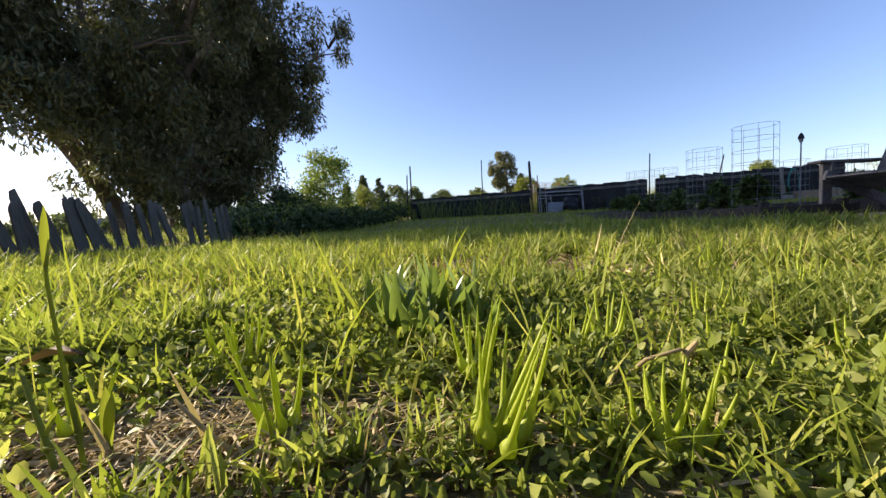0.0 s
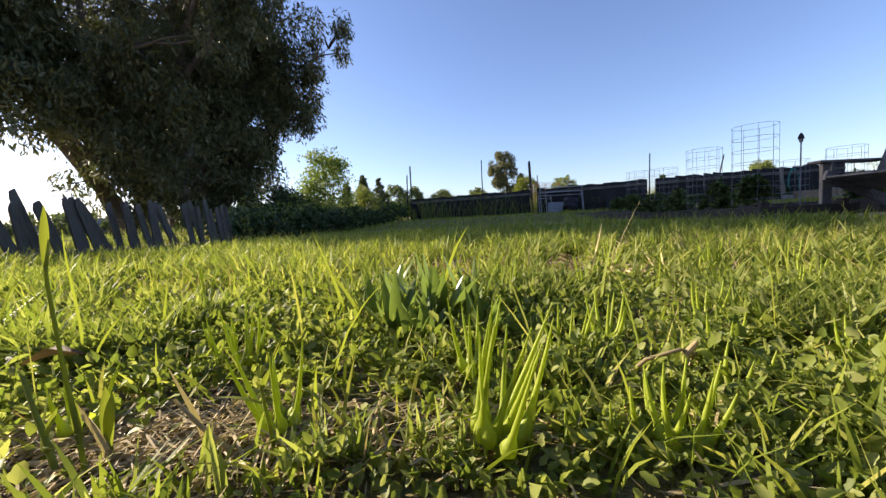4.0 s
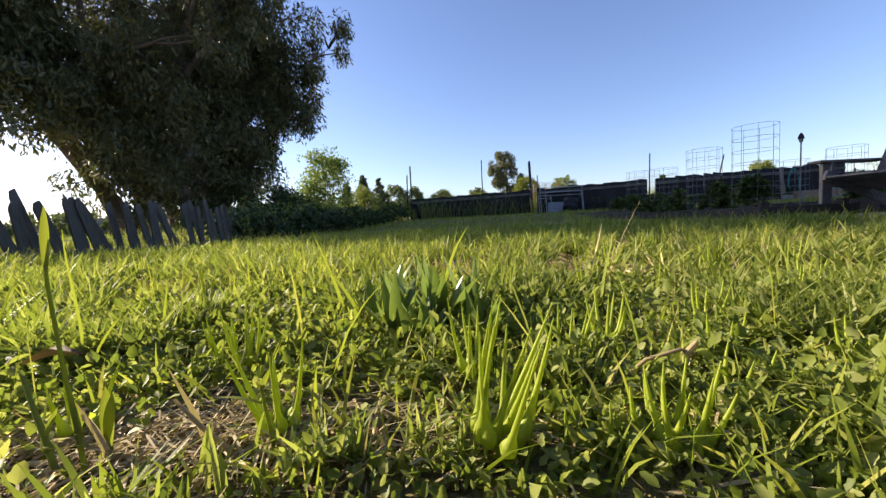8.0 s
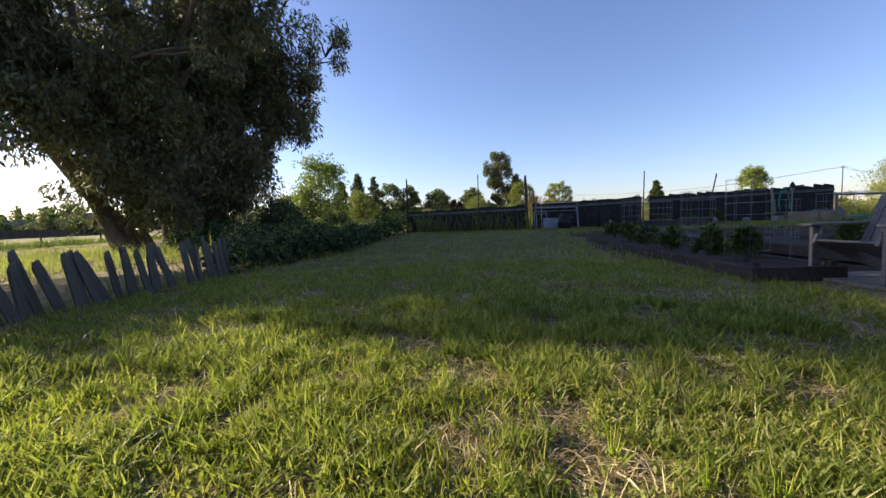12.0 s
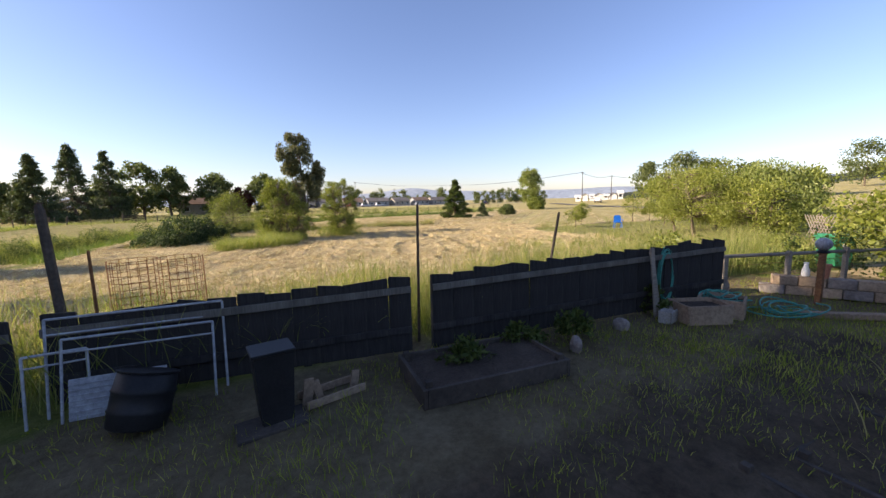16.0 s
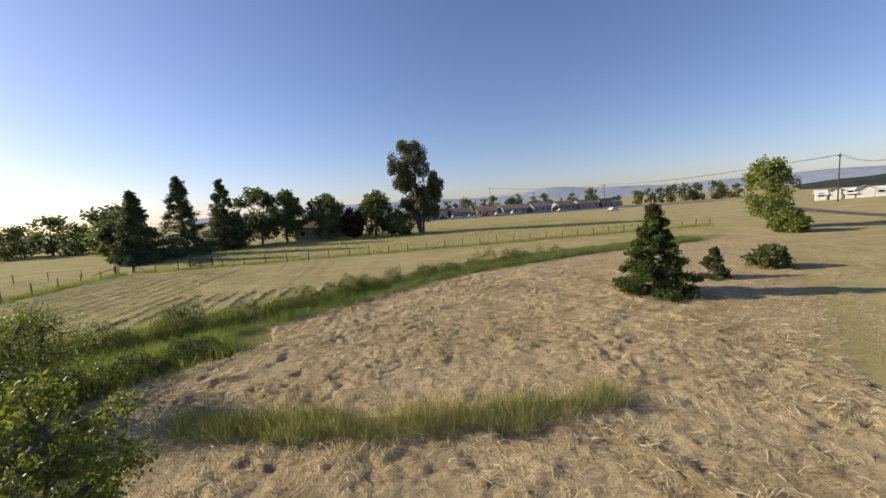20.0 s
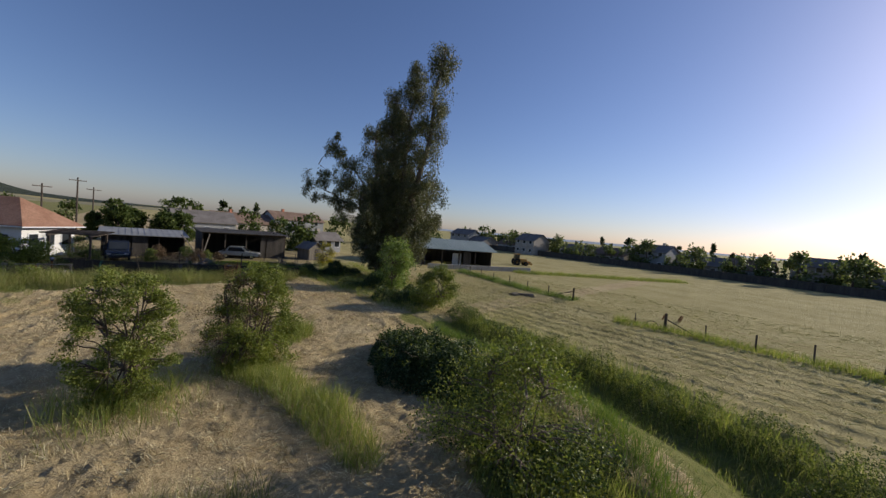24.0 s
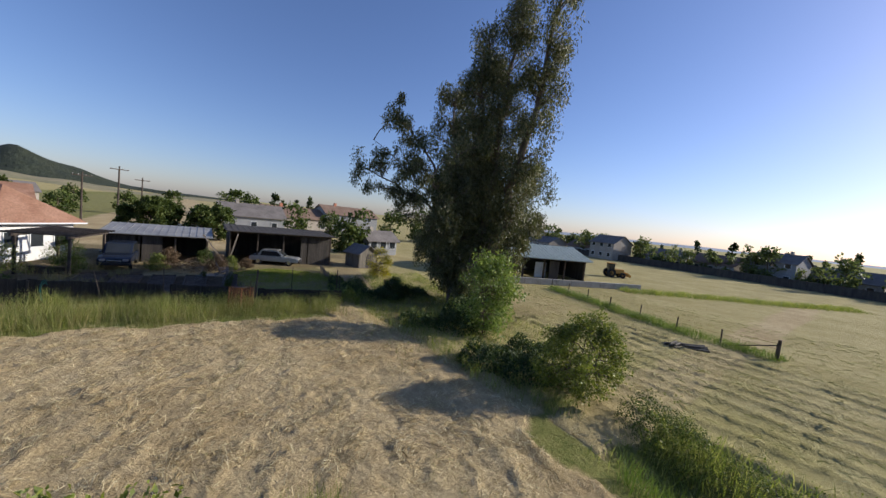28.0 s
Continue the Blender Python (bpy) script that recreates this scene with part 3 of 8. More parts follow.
gx, gy = spread(-26, 42, 0.3, 4200), spread(-4, 72, 0.3, 4200)
X, Y = np.meshgrid(gx, gy)
Z = ground_z(X, Y)
hy, lw, ea = zones(X, Y)
i = np.arange((len(gy) - 1) * len(gx)).reshape(len(gy) - 1, len(gx))[:, :-1]
F = np.stack([i, i + 1, i + 1 + len(gx), i + len(gx)], -1).reshape(-1, 4)
me = np_mesh("ground", np.stack([X, Y, Z], -1).reshape(-1, 3), F)
col = me.color_attributes.new("zone", "FLOAT_COLOR", "POINT")
col.data.foreach_set("color", np.stack([hy, lw, ea, np.ones_like(hy)], -1).astype(np.float32).ravel())
ground = part("ground", me, M["ground"], smooth=True)
tagged(ground, "flat farm ground with mown straw-coloured hay, lawn and bare soil", "ground", kind="structure")


def gz(x, y):
    return float(ground_z(np.array([x]), np.array([y]))[0])


def on_ground(x, y, lift=0.0):
    return np.stack([x, y, ground_z(x, y) + lift], 1)


def vnoise(x, y, size, seed=0):
    """Irregular drifting values between 0 and 1, size metres across."""
    x, y = np.asarray(x, float) / size, np.asarray(y, float) / size
    i, j = np.floor(x).astype(np.int64), np.floor(y).astype(np.int64)
    u, v = x - i, y - j
    u, v = u * u * (3 - 2 * u), v * v * (3 - 2 * v)

    def h(a, b):
        k = (a * 374761393 + b * 668265263 + seed * 974711) & 0x7FFFFFFF
        k = ((k ^ (k >> 13)) * 1274126177) & 0x7FFFFFFF
        return ((k ^ (k >> 16)) & 0xFFFF) / 65535.0
    return (h(i, j) * (1 - u) + h(i + 1, j) * u) * (1 - v) + (h(i, j + 1) * (1 - u) + h(i + 1, j + 1) * u) * v


def hay_relief(x, y):
    """Height of the raked hay above the ground: clumps, and windrows that curve over the field."""
    hay, lawn, earth = zones(x, y)
    dd, side, _ = ditch_distance(x, y)
    on = ((hay > np.where(side > 0, 0.45, 0.3)) & (lawn < 0.25) & (earth < 0.3) & (y > 13)).astype(float)
    warp = 0.4 * vnoise(x, y, 2.6, 1) + 0.2 * vnoise(x, y, 0.7, 2)
    r = np.where(side > 0, np.hypot(x - 1, y - 29.5), 1.12 * (x + 0.05 * y)) + warp
    gap = np.where(side > 0, 1.05, 1.5)
    ph = np.mod(r, gap) - 0.5 * gap
    ridge = np.exp(-(ph / 0.15) ** 2) * soft(vnoise(x, y, 0.8, 3) + 0.35 * vnoise(x, y, 0.35, 4), 0.3, 0.8) * (0.5 + 0.5 * soft(x + 4 * vnoise(x, y, 3.0, 9), 11, 16) * soft(36 - y, 0, 6))
    c1, c2 = vnoise(x + 0.1 * y, y, 0.3, 5), vnoise(x, y, 0.2, 6)
    clump = (0.04 * soft(c1, 0.4, 0.75) + 0.055 * (1 - np.abs(2 * c1 - 1)) ** 2 + 0.085 * (1 - np.abs(2 * c2 - 1)) ** 1.5) * np.where(side > 0, 1.0, 0.35)
    return on, np.where(side > 0, 0.12 * ridge, 0.12 * np.exp(-(ph / 0.22) ** 2)) * (0.15 + 1.25 * c2) + (0.72 + 0.4 * soft(y, 34, 40)) * clump * (0.25 + 0.9 * vnoise(x, y, 1.3, 8))


def hay_sheet(name, label, x0, x1, y0, y1, step, tone):
    X, Y = np.meshgrid(np.arange(x0, x1, step), np.arange(y0, y1, step))
    on, rel = hay_relief(X, Y)
    rim = np.minimum(np.minimum(X - x0, x1 - X), np.minimum(Y - y0, y1 - Y))
    Zs = ground_z(X, Y) + np.where(on > 0, (0.012 + rel) * soft(rim, 0.3, 1.2) - 0.03 * soft(0.6 - rim, 0, 0.4), -0.08)
    nx, ny = X.shape[1], X.shape[0]
    i = np.arange((ny - 1) * nx).reshape(ny - 1, nx)[:, :-1]
    F = np.stack([i, i + 1, i + 1 + nx, i + nx], -1).reshape(-1, 4)
    o = on.ravel()
    F = F[o[F].max(1) > 0]
    me = np_mesh(name, np.stack([X, Y, Zs], -1).reshape(-1, 3), F)
    col = me.color_attributes.new("zone", "FLOAT_COLOR", "POINT")
    hay, lawn, earth = zones(X, Y)
    col.data.foreach_set("color", np.stack([hay * tone, 0 * hay, 0 * hay, 1 + 0 * hay], -1).astype(np.float32).ravel())
    ob = part(name, me, M["ground"], smooth=True)
    return tagged(ob, label, "hay", kind="stuff")


hay_sheet("hay_layer", "thick rumpled layer of cut dry hay raked into curved rows", -4, 27, 14, 61, 0.095, 1.0)
hay_sheet("pasture_layer", "rumpled rows of cut greenish grass on the pasture", -22, -3, 18, 77, 0.19, 0.72)


# ---- distance: hills and far woods ----
def ridge(name, label, centre, radius, a0, a1, heights, material, depth=400, seed=1):
    """A long hill seen from afar: a strip of ground that rises to a crest and falls behind it."""
    n = 90
    g = np.random.default_rng(seed)
    ph = g.uniform(0, 6.28, 6)
    V = []
    for k in range(n):
        s = k / (n - 1)
        a = math.radians(a0 + (a1 - a0) * s)
        h = np.interp(s, [p for p, _ in heights], [q for _, q in heights])
        h *= 1 + 0.08 * math.sin(31 * s + ph[0]) + 0.05 * math.sin(67 * s + ph[1])
        for f, z in ((0, -3), (0.25, 0.35 * h), (0.55, 0.8 * h), (0.8, h), (1.3, 0.4 * h), (1.6, -5)):
            r = radius + depth * f * (1 + 0.06 * math.sin(23 * s + 9 * f))
            V.append((centre[0] - math.sin(a) * r, centre[1] + math.cos(a) * r, z + (0.04 * h * math.sin(40 * s + 7 * f) if 0 < f < 1.5 else 0)))
    i = np.arange((n - 1) * 6).reshape(n - 1, 6)[:, :-1]
    F = np.stack([i, i + 1, i + 7, i + 6], -1).reshape(-1, 4)
    ob = part(name, np_mesh(name, np.array(V), F), material, smooth=True)
    return tagged(ob, label, "hill", kind="structure")


ridge("backdrop_wooded_hill", "dark wooded hill rising to a rocky knob", (7, 40), 900, -135, -187, [(0, 62), (0.4, 58), (0.52, 64), (0.556, 80), (0.59, 62), (0.62, 48), (0.67, 27), (0.73, 12), (0.82, 5), (1, 2)], M["hill"], 500, 3)
ridge("backdrop_grassy_slope", "dry grassy slope below the wooded hill", (7, 40), 420, -140, -184, [(0, 12), (0.5, 11), (0.62, 8), (0.75, 2), (1, 0.5)], M["hill_dry"], 320, 4)
ridge("backdrop_far_hills", "low far hills on the horizon, coloured blue for haze", (12, 30), 3000, -75, 30, [(0, 130), (0.15, 95), (0.35, 70), (0.5, 110), (0.6, 80), (0.8, 95), (1, 40)], M["hill_blue"], 700, 5)
ridge("backdrop_right_hill", "green hill with scattered oaks behind the farm road", (12, 20), 420, -92, -48, [(0, 40), (0.3, 30), (0.6, 20), (0.85, 12), (1, 4)], M["hill"], 350, 6)
ridge("backdrop_west_hills", "faint far hills, coloured pale blue for evening haze", (12, 30), 3000, 70, 150, [(0, 8), (0.4, 14), (0.7, 24), (1, 12)], M["hill_blue"], 700, 7)

# ---- main eucalyptus by the garden ----
def eucalyptus(name, label, at, stems, clumps, seed, per, sizes, r0=0.4, bark_r=0.05, lump=0.75):
    """Several tall stems from one base, with hanging leaf clumps along their upper length and on side limbs."""
    g = np.random.default_rng(seed)
    st, cl = [], []
    for (bx, by), (tx, ty, tz), r, low, rad, n in stems:
        p = curve_pts((bx, by, -0.1), (tx, ty, tz), 0.0, g, 14, 0.018)
        st.append((p, r, r * 0.12))
        for _ in range(n):
            s = g.uniform(low, 1.0)
            c = p[0] + (p[-1] - p[0]) * s
            c = np.array([np.interp(s, np.linspace(0, 1, 14), p[:, k]) for k in range(3)])
            w = rad * (0.35 + 0.75 * math.sin(math.pi * min(1, 0.15 + 0.8 * (1 - s)))) * math.sqrt(g.uniform(0.05, 1))
            a = g.uniform(0, 6.283)
            cl.append((c + np.array([w * math.cos(a), w * math.sin(a), g.uniform(-0.4, 0.6)]), (lump * g.uniform(0.5, 1.1), lump * g.uniform(0.5, 1.1), lump * g.uniform(0.7, 1.4))))
    for (a, b, rr, n) in clumps:
        p = curve_pts(a, b, 0.05, g, 9, 0.03)
        st.append((p, rr, rr * 0.15))
        for _ in range(n):
            s = g.uniform(0.35, 1.05)
            c = np.array(a) + (np.array(b) - np.array(a)) * s + g.normal(0, 0.55, 3)
            cl.append((c, (lump * g.uniform(0.4, 0.8), lump * g.uniform(0.4, 0.8), lump * g.uniform(0.5, 1.0))))
    wood, lv = wood_and_leaves(g, st, cl, None, sizes, per, 1.4, bark_r)
    return plant(name, label, "tree", at, wood, lv, M["euc_bark"], M["euc_leaf"])


EUC = (-10.8, 14.6, 0.0)
# the longest southern limbs are unseen, added so that shade falls on the lawn
eucalyptus("eucalyptus_tree", "tall many-stemmed eucalyptus with hanging grey-green leaves beside the garden", EUC,
           [((-0.2, 1.6), (-0.7, 6.2, 22.2), 0.42, 0.2, 1.3, 120), ((0.2, 1.0), (0.4, 3.6, 20.8), 0.38, 0.2, 1.45, 120), ((0.4, 0.2), (1.4, 1.6, 18.5), 0.34, 0.2, 1.5, 100), ((0.6, -0.5), (1.7, -1.2, 15.2), 0.3, 0.2, 1.6, 90),
            ((-0.8, 0.6), (-4.0, 2.5, 11.0), 0.28, 0.2, 1.8, 80), ((-1.2, -1.2), (-4.2, -4.4, 12.0), 0.28, 0.42, 1.9, 90), ((-1.0, -0.8), (-3.4, -5.0, 10.5), 0.24, 0.55, 1.6, 60), ((-0.9, -0.3), (-2.2, -2.2, 13.0), 0.26, 0.14, 1.8, 80), ((0.8, 0.9), (2.4, 1.5, 9.0), 0.24, 0.14, 1.5, 70)],
           [((1.0, 0.6, 3.6), (5.4, 3.0, 8.4), 0.1, 22), ((1.0, 0.6, 2.8), (4.6, 1.9, 5.2), 0.08, 12), ((0.9, 0.5, 1.8), (3.2, 0.8, 3.2), 0.07, 12), ((1.0, 0.8, 5.5), (3.8, 2.6, 10.5), 0.1, 18),
            ((0.8, -0.6, 5.5), (7.3, -4.4, 9.3), 0.13, 20), ((0.9, -0.8, 7.0), (5.6, -3.3, 13.6), 0.12, 22), ((0.9, -0.8, 6.0), (6.4, -4.0, 11.2), 0.1, 14), ((-1.2, -1.4, 4.5), (-5.2, -5.6, 8.2), 0.1, 20), ((-0.4, -0.9, 2.4), (-1.2, -3.6, 5.4), 0.07, 20), ((0.3, -0.8, 3.0), (1.2, -3.0, 6.0), 0.07, 20), ((-1.0, -4.5, 4.45), (-1.3, -8.2, 3.3), 0.06, 26), ((-2.0, -4.4, 5.0), (-2.8, -8.0, 3.8), 0.06, 26), ((-0.9, -1.2, 3.6), (-3.5, -7.4, 6.4), 0.09, 30), ((-0.8, -1.2, 3.4), (-1.2, -7.9, 5.5), 0.09, 28), ((-1.2, -1.2, 5.0), (-6.2, -5.8, 8.2), 0.09, 26), ((-0.8, -1.0, 4.5), (-2.0, -5.8, 8.8), 0.09, 24), ((-1.0, -1.0, 6.0), (-4.6, -5.4, 10.5), 0.09, 22),
            ((1.0, 0.8, 4.2), (4.8, 2.6, 7.2), 0.08, 20), ((0.9, 0.6, 4.0), (3.6, 2.0, 9.2), 0.08, 20), ((0.8, 0.6, 2.4), (3.4, 1.6, 6.2), 0.07, 18),
            ((-0.4, -0.8, 1.6), (-0.8, -2.4, 2.5), 0.07, 14), ((0.4, -0.6, 1.6), (0.6, -1.8, 2.6), 0.06, 14), ((-1.0, 0.6, 3.5), (-4.3, 2.7, 6.0), 0.08, 14), ((0.4, 1.0, 1.6), (1.6, 2.6, 3.0), 0.07, 12)],
           11, 215, (0.14, 0.29, 0.29), lump=0.6)

# ---- bushes and trees of the field ----
crown_tree("sapling_tree", "young light-green leafy tree beside the eucalyptus", (-7.4, 21.5, 0), 4.3, 1.5, M["leaf_light"], M["bark"], 21, 90, 80, (0.12, 0.22, 0.5), 0.12, 0.07, "oval", stems=3)
crown_tree("bush", "rounded olive-green bush at the end of the hedge", (-6.4, 27.9, 0), 3.0, 1.75, M["leaf_mid"], M["bark"], 22, 100, 130, (0.07, 0.14, 0.5), 0.14, 0.09, "bush", stems=5, lump=0.17, category="bush", lean=(-0.15, 0.1))
crown_tree("bush", "tall loose green bush standing in the mown hay", (6.6, 33.4, 0), 3.7, 1.75, M["leaf_mid"], M["bark"], 23, 140, 250, (0.045, 0.095, 0.5), 0.06, 0.1, "bush", stems=9, lump=0.125, category="bush", group="field bushes")
crown_tree("bush", "brown twiggy half-dead bush beside the loose green one", (7.2, 33.7, 0), 3.3, 1.2, M["dead_leaf"], M["bark"], 31, 70, 45, (0.04, 0.08, 0.5), 0.1, 0.08, "bush", stems=8, lump=0.17, category="bush", group="field bushes", limb_r=0.014, twig=2.0)
crown_tree("bush", "upright green bush with bare lower twigs in the field", (10.3, 35.2, 0), 3.7, 1.3, M["leaf_mid"], M["bark"], 24, 130, 190, (0.045, 0.09, 0.5), 0.08, 0.1, "oval", stems=7, lump=0.14, category="bush", group="field bushes")
crown_tree("bush", "half-bare twiggy bush with fresh green tips by the brambles", (3.4, 43.0, 0), 3.0, 1.75, M["leaf_mid"], M["bark"], 25, 85, 130, (0.05, 0.1, 0.5), 0.15, 0.08, "bush", stems=7, category="bush", group="field bushes")
crown_tree("conifer", "dark squat conifer standing in the hay field", (27.4, 49.9, 0), 4.6, 1.75, M["hedge_leaf"], M["bark"], 26, 120, 280, (0.09, 0.2, 0.4), 0.02, 0.14, "cone", lump=0.2)
crown_tree("conifer", "small dark conifer in the hay field", (32.9, 52.2, 0), 1.8, 0.8, M["needle"], M["bark"], 27, 40, 150, (0.1, 0.2, 0.4), 0.02, 0.06, "cone", lump=0.25)
crown_tree("birch_tree", "airy grey-green tree at the edge of the hay field", (60.0, 75.0, 0), 8.2, 2.3, M["leaf_willow"], M["bark"], 28, 90, 120, (0.22, 0.42, 0.55), 0.2, 0.16, "oval", stems=2)
crown_tree("bush", "low dark bush under the field tree", (57.5, 70.0, 0), 2.4, 1.8, M["leaf_mid"], M["bark"], 29, 50, 140, (0.2, 0.4, 0.55), 0.1, 0.1, "bush", stems=4, category="bush")
crown_tree("bush", "low dark bush under the field tree", (38.0, 53.6, 0), 1.2, 1.2, M["far_leaf"], M["bark"], 30, 25, 100, (0.2, 0.36, 0.55), 0.1, 0.06, "bush", stems=4, category="bush")

# far eucalyptus, pines and oaks beyond the pasture fence
eucalyptus("eucalyptus_tree", "lone tall eucalyptus with rounded leaf clumps far across the pasture", (17.3, 115, 0),
           [((0, 0), (-1.2, 0.5, 19.6), 0.5, 0.56, 3.4, 30), ((0.3, 0), (2.8, 0, 12.4), 0.3, 0.6, 2.4, 18), ((-0.2, 0), (-4.8, -0.6, 16.4), 0.28, 0.6, 2.4, 22), ((0.2, 0), (1.4, 0, 9.8), 0.24, 0.35, 3.2, 26)],
           [((0.3, 0, 6), (4.6, 0.5, 12.2), 0.26, 10), ((0, 0, 4.5), (-3.4, 0, 7.6), 0.2, 9)], 41, 190, (0.38, 0.7, 0.45), bark_r=0.09, lump=1.0)
for k, (x, y, h, r) in enumerate([(-25.8, 90.6, 10.5, 3.3), (-23.6, 98.4, 13.0, 4.0), (-21.2, 107.8, 13.4, 3.9)]):
    crown_tree("pine_tree", "tall dark layered pine beyond the pasture fence", (x, y, 0), h, r, M["needle"], M["bark"], 50 + k, 200, 100, (0.25, 0.5, 0.35), 0.04, 0.28, "cone", lump=0.2, group="row of pines", limb_r=0.05)
for k, (x, y, h, r, lm) in enumerate([(-17.6, 116, 11.4, 4.4, "far_leaf"), (-12.6, 117, 10.6, 4.0, "far_leaf"), (-3.0, 115, 9.4, 4.0, "far_leaf"), (2.3, 115.5, 6.0, 2.6, "leaf_red"), (7.2, 116, 9.6, 4.4, "far_leaf"),
                                  (12.6, 113, 4.6, 3.4, "far_leaf"), (-22.0, 112, 8.0, 3.6, "far_leaf"), (-31.5, 95, 6.5, 3.0, "far_leaf")]):
    crown_tree("oak_tree" if lm != "leaf_red" else "plum_tree", "broad dark tree by the far farmstead" if lm != "leaf_red" else "purple-leaved plum tree by the far farmstead", (x, y, 0), h, r, M[lm], M["bark"], 60 + k, 60, 75, (0.4, 0.8, 0.6), 0.12, 0.3, "round", group="far trees", limb_r=0.06, lump=0.2, twig=0)

# fruit trees and willow of the orchard
for k, (x, y, h, r, lm) in enumerate([(28.3, 22.9, 3.7, 2.2, "leaf_fruit"), (26.3, 20.6, 3.5, 2.0, "leaf_fruit"), (32.0, 22.6, 3.5, 2.0, "leaf_fruit"), (26.4, 17.9, 2.6, 1.8, "leaf_fruit"), (35.0, 24.2, 3.3, 2.0, "leaf_fruit")]):
    crown_tree("fruit_tree", "spreading fruit tree in bright yellow-green spring leaf", (x, y, 0), h, r, M[lm], M["bark"], 70 + k, 75, 230, (0.06, 0.115, 0.5), 0.26, 0.11, "round", lump=0.22, stems=2, group="orchard trees")
crown_tree("willow_tree", "broad pale willow with drooping twigs behind the orchard", (33.6, 20.8, 0), 3.7, 2.6, M["leaf_willow"], M["bark"], 80, 110, 150, (0.16, 0.3, 0.28), 0.08, 0.2, "round", hang=1.6)
for k, (x, y, h, r) in enumerate([(35.6, 31.4, 2.3, 1.0), (30.5, 32.6, 1.7, 0.8), (27.0, 29.9, 1.5, 0.8), (33.0, 26.8, 1.9, 0.8), (38.4, 29.5, 2.2, 1.0), (36.9, 30.7, 1.7, 0.7)]):
    crown_tree("young_fruit_tree", "small thin young fruit tree on the orchard grass", (x, y, 0), h, r, M["leaf_fruit"], M["bark"], 90 + k, 22, 60, (0.08, 0.15, 0.55), 0.4, 0.035, "round", group="young orchard trees", limb_r=0.012)
for k, (x, y, h, r, lm) in enumerate([(57.8, 41.5, 3.2, 0.9, "far_leaf"), (64, 30, 2.4, 1.4, "leaf_mid"), (68, 38.5, 4.4, 1.6, "far_leaf"), (101, 75.5, 9.5, 3.6, "far_leaf"), (102, 67, 11, 4.6, "far_leaf"),
                                  (108, 62, 9.0, 5, "leaf_mid"), (112, 57, 7, 4, "far_leaf"), (96, 69, 5, 3.4, "leaf_mid"), (105, 44, 5, 4, "leaf_mid"), (148.7, 47.6, 11, 5.5, "far_leaf"), (53.6, 28.3, 3.2, 1.7, "hedge_leaf")]):
    crown_tree("tree", "leafy tree by the far farm road", (x, y, gz(x, y)), h, r, M[lm], M["bark"], 110 + k, 40, 70, (0.4, 0.75, 0.6), 0.12, 0.2, "round", group="roadside trees", limb_r=0.05, twig=0)

# ---- garden ----
def fence_run(name, label, x0, x1, y0, y1, h0, h1, board, gap_skip=(), seed=1, rails=True):
    """A fence of upright boards, each a part, on two rails with posts behind."""
    g = np.random.default_rng(seed)
    L = math.hypot(x1 - x0, y1 - y0)
    turn = math.degrees(math.atan2(y1 - y0, x1 - x0))
    t = thing(name, label, "fence", (x0, y0, 0), turn)
    n = max(2, int(L / board))
    meshes = []
    board = L / n
    for v in range(6):
        w = board * 1.0
        dz = (-0.02, 0.0, 0.015, 0.0, 0.01, -0.01)[v]
        meshes.append(bm_mesh("board", prism([(-w / 2, 0), (w / 2, 0), (w / 2, 0.985 + dz), (w * 0.47, 0.995 + dz), (-w * 0.46, 1.0 - dz), (-w / 2, 0.99 - dz)], 0.022)))
    for k in range(n):
        s = (k + 0.5) / n
        h = h0 + (h1 - h0) * s + g.normal(0, 0.015)
        b = part("board", meshes[int(g.integers(0, 6))], M["fence_wood"], t)
        b.matrix_basis = pose(L * s, g.normal(0, 0.006), 0.03, g.normal(0, 0.4), g.normal(0, 0.3), g.normal(0, 0.6)) @ Matrix.Diagonal((1, 1, h, 1))
    for z in (0.32, 0.86):
        part("rail", box((L, 0.04, 0.085), (L / 2, -0.032, (h0 + h1) / 2 * z), 0.004, rot=Matrix.Rotation(-math.atan2((h1 - h0) * z, L), 4, "Y")), M["picket_wood"] if z > 0.5 else M["fence_wood"], t)
    for k in range(int(L / 2.4) + 1):
        part("post", box((0.09, 0.09, h0 + (h1 - h0) * k * 2.4 / L + 0.02), (min(L - 0.05, k * 2.4 + 0.05), 0.06, (h0 + (h1 - h0) * k * 2.4 / L) / 2), 0.006), M["fence_wood"], t)
    return t


fence_run("board_fence", "weathered blackened board fence along the garden end", -1.7, 2.85, 14.5, 14.0, 0.8, 0.88, 0.29, seed=2)
fence_run("board_fence", "weathered blackened board fence panel behind the white frames", 3.1, 6.83, 13.95, 13.42, 0.9, 1.0, 0.27, seed=3)
fence_run("board_fence", "weathered blackened board fence beside the gap", 7.12, 12.9, 13.36, 12.78, 1.0, 1.15, 0.3, seed=4)

# leaning grey pickets on the lawn's open side
pk = thing("picket_fence", "row of leaning split grey pickets with gaps on wire", "fence", (-4.1, 0.9, -0.03), 84)
g6 = np.random.default_rng(5)
pm = [bm_mesh("picket", prism([(-w / 2, 0), (w / 2, 0), (w * 0.44, 0.8), (w * 0.3, 1.0), (-w * 0.22, 0.985), (-w / 2, 0.9)], 0.02)) for w in (0.078, 0.088, 0.105, 0.066)]
s = 0.0
while s < 5.0:
    p = part("picket", pm[int(g6.integers(0, 4))], M["picket_wood"], pk)
    h = g6.uniform(0.6, 0.76)
    p.matrix_basis = pose(s, g6.normal(0, 0.03), -0.03, g6.normal(6, 3), -g6.uniform(14, 24), g6.normal(0, 8)) @ Matrix.Diagonal((1, 1, h, 1))
    s += g6.uniform(0.09, 0.145)
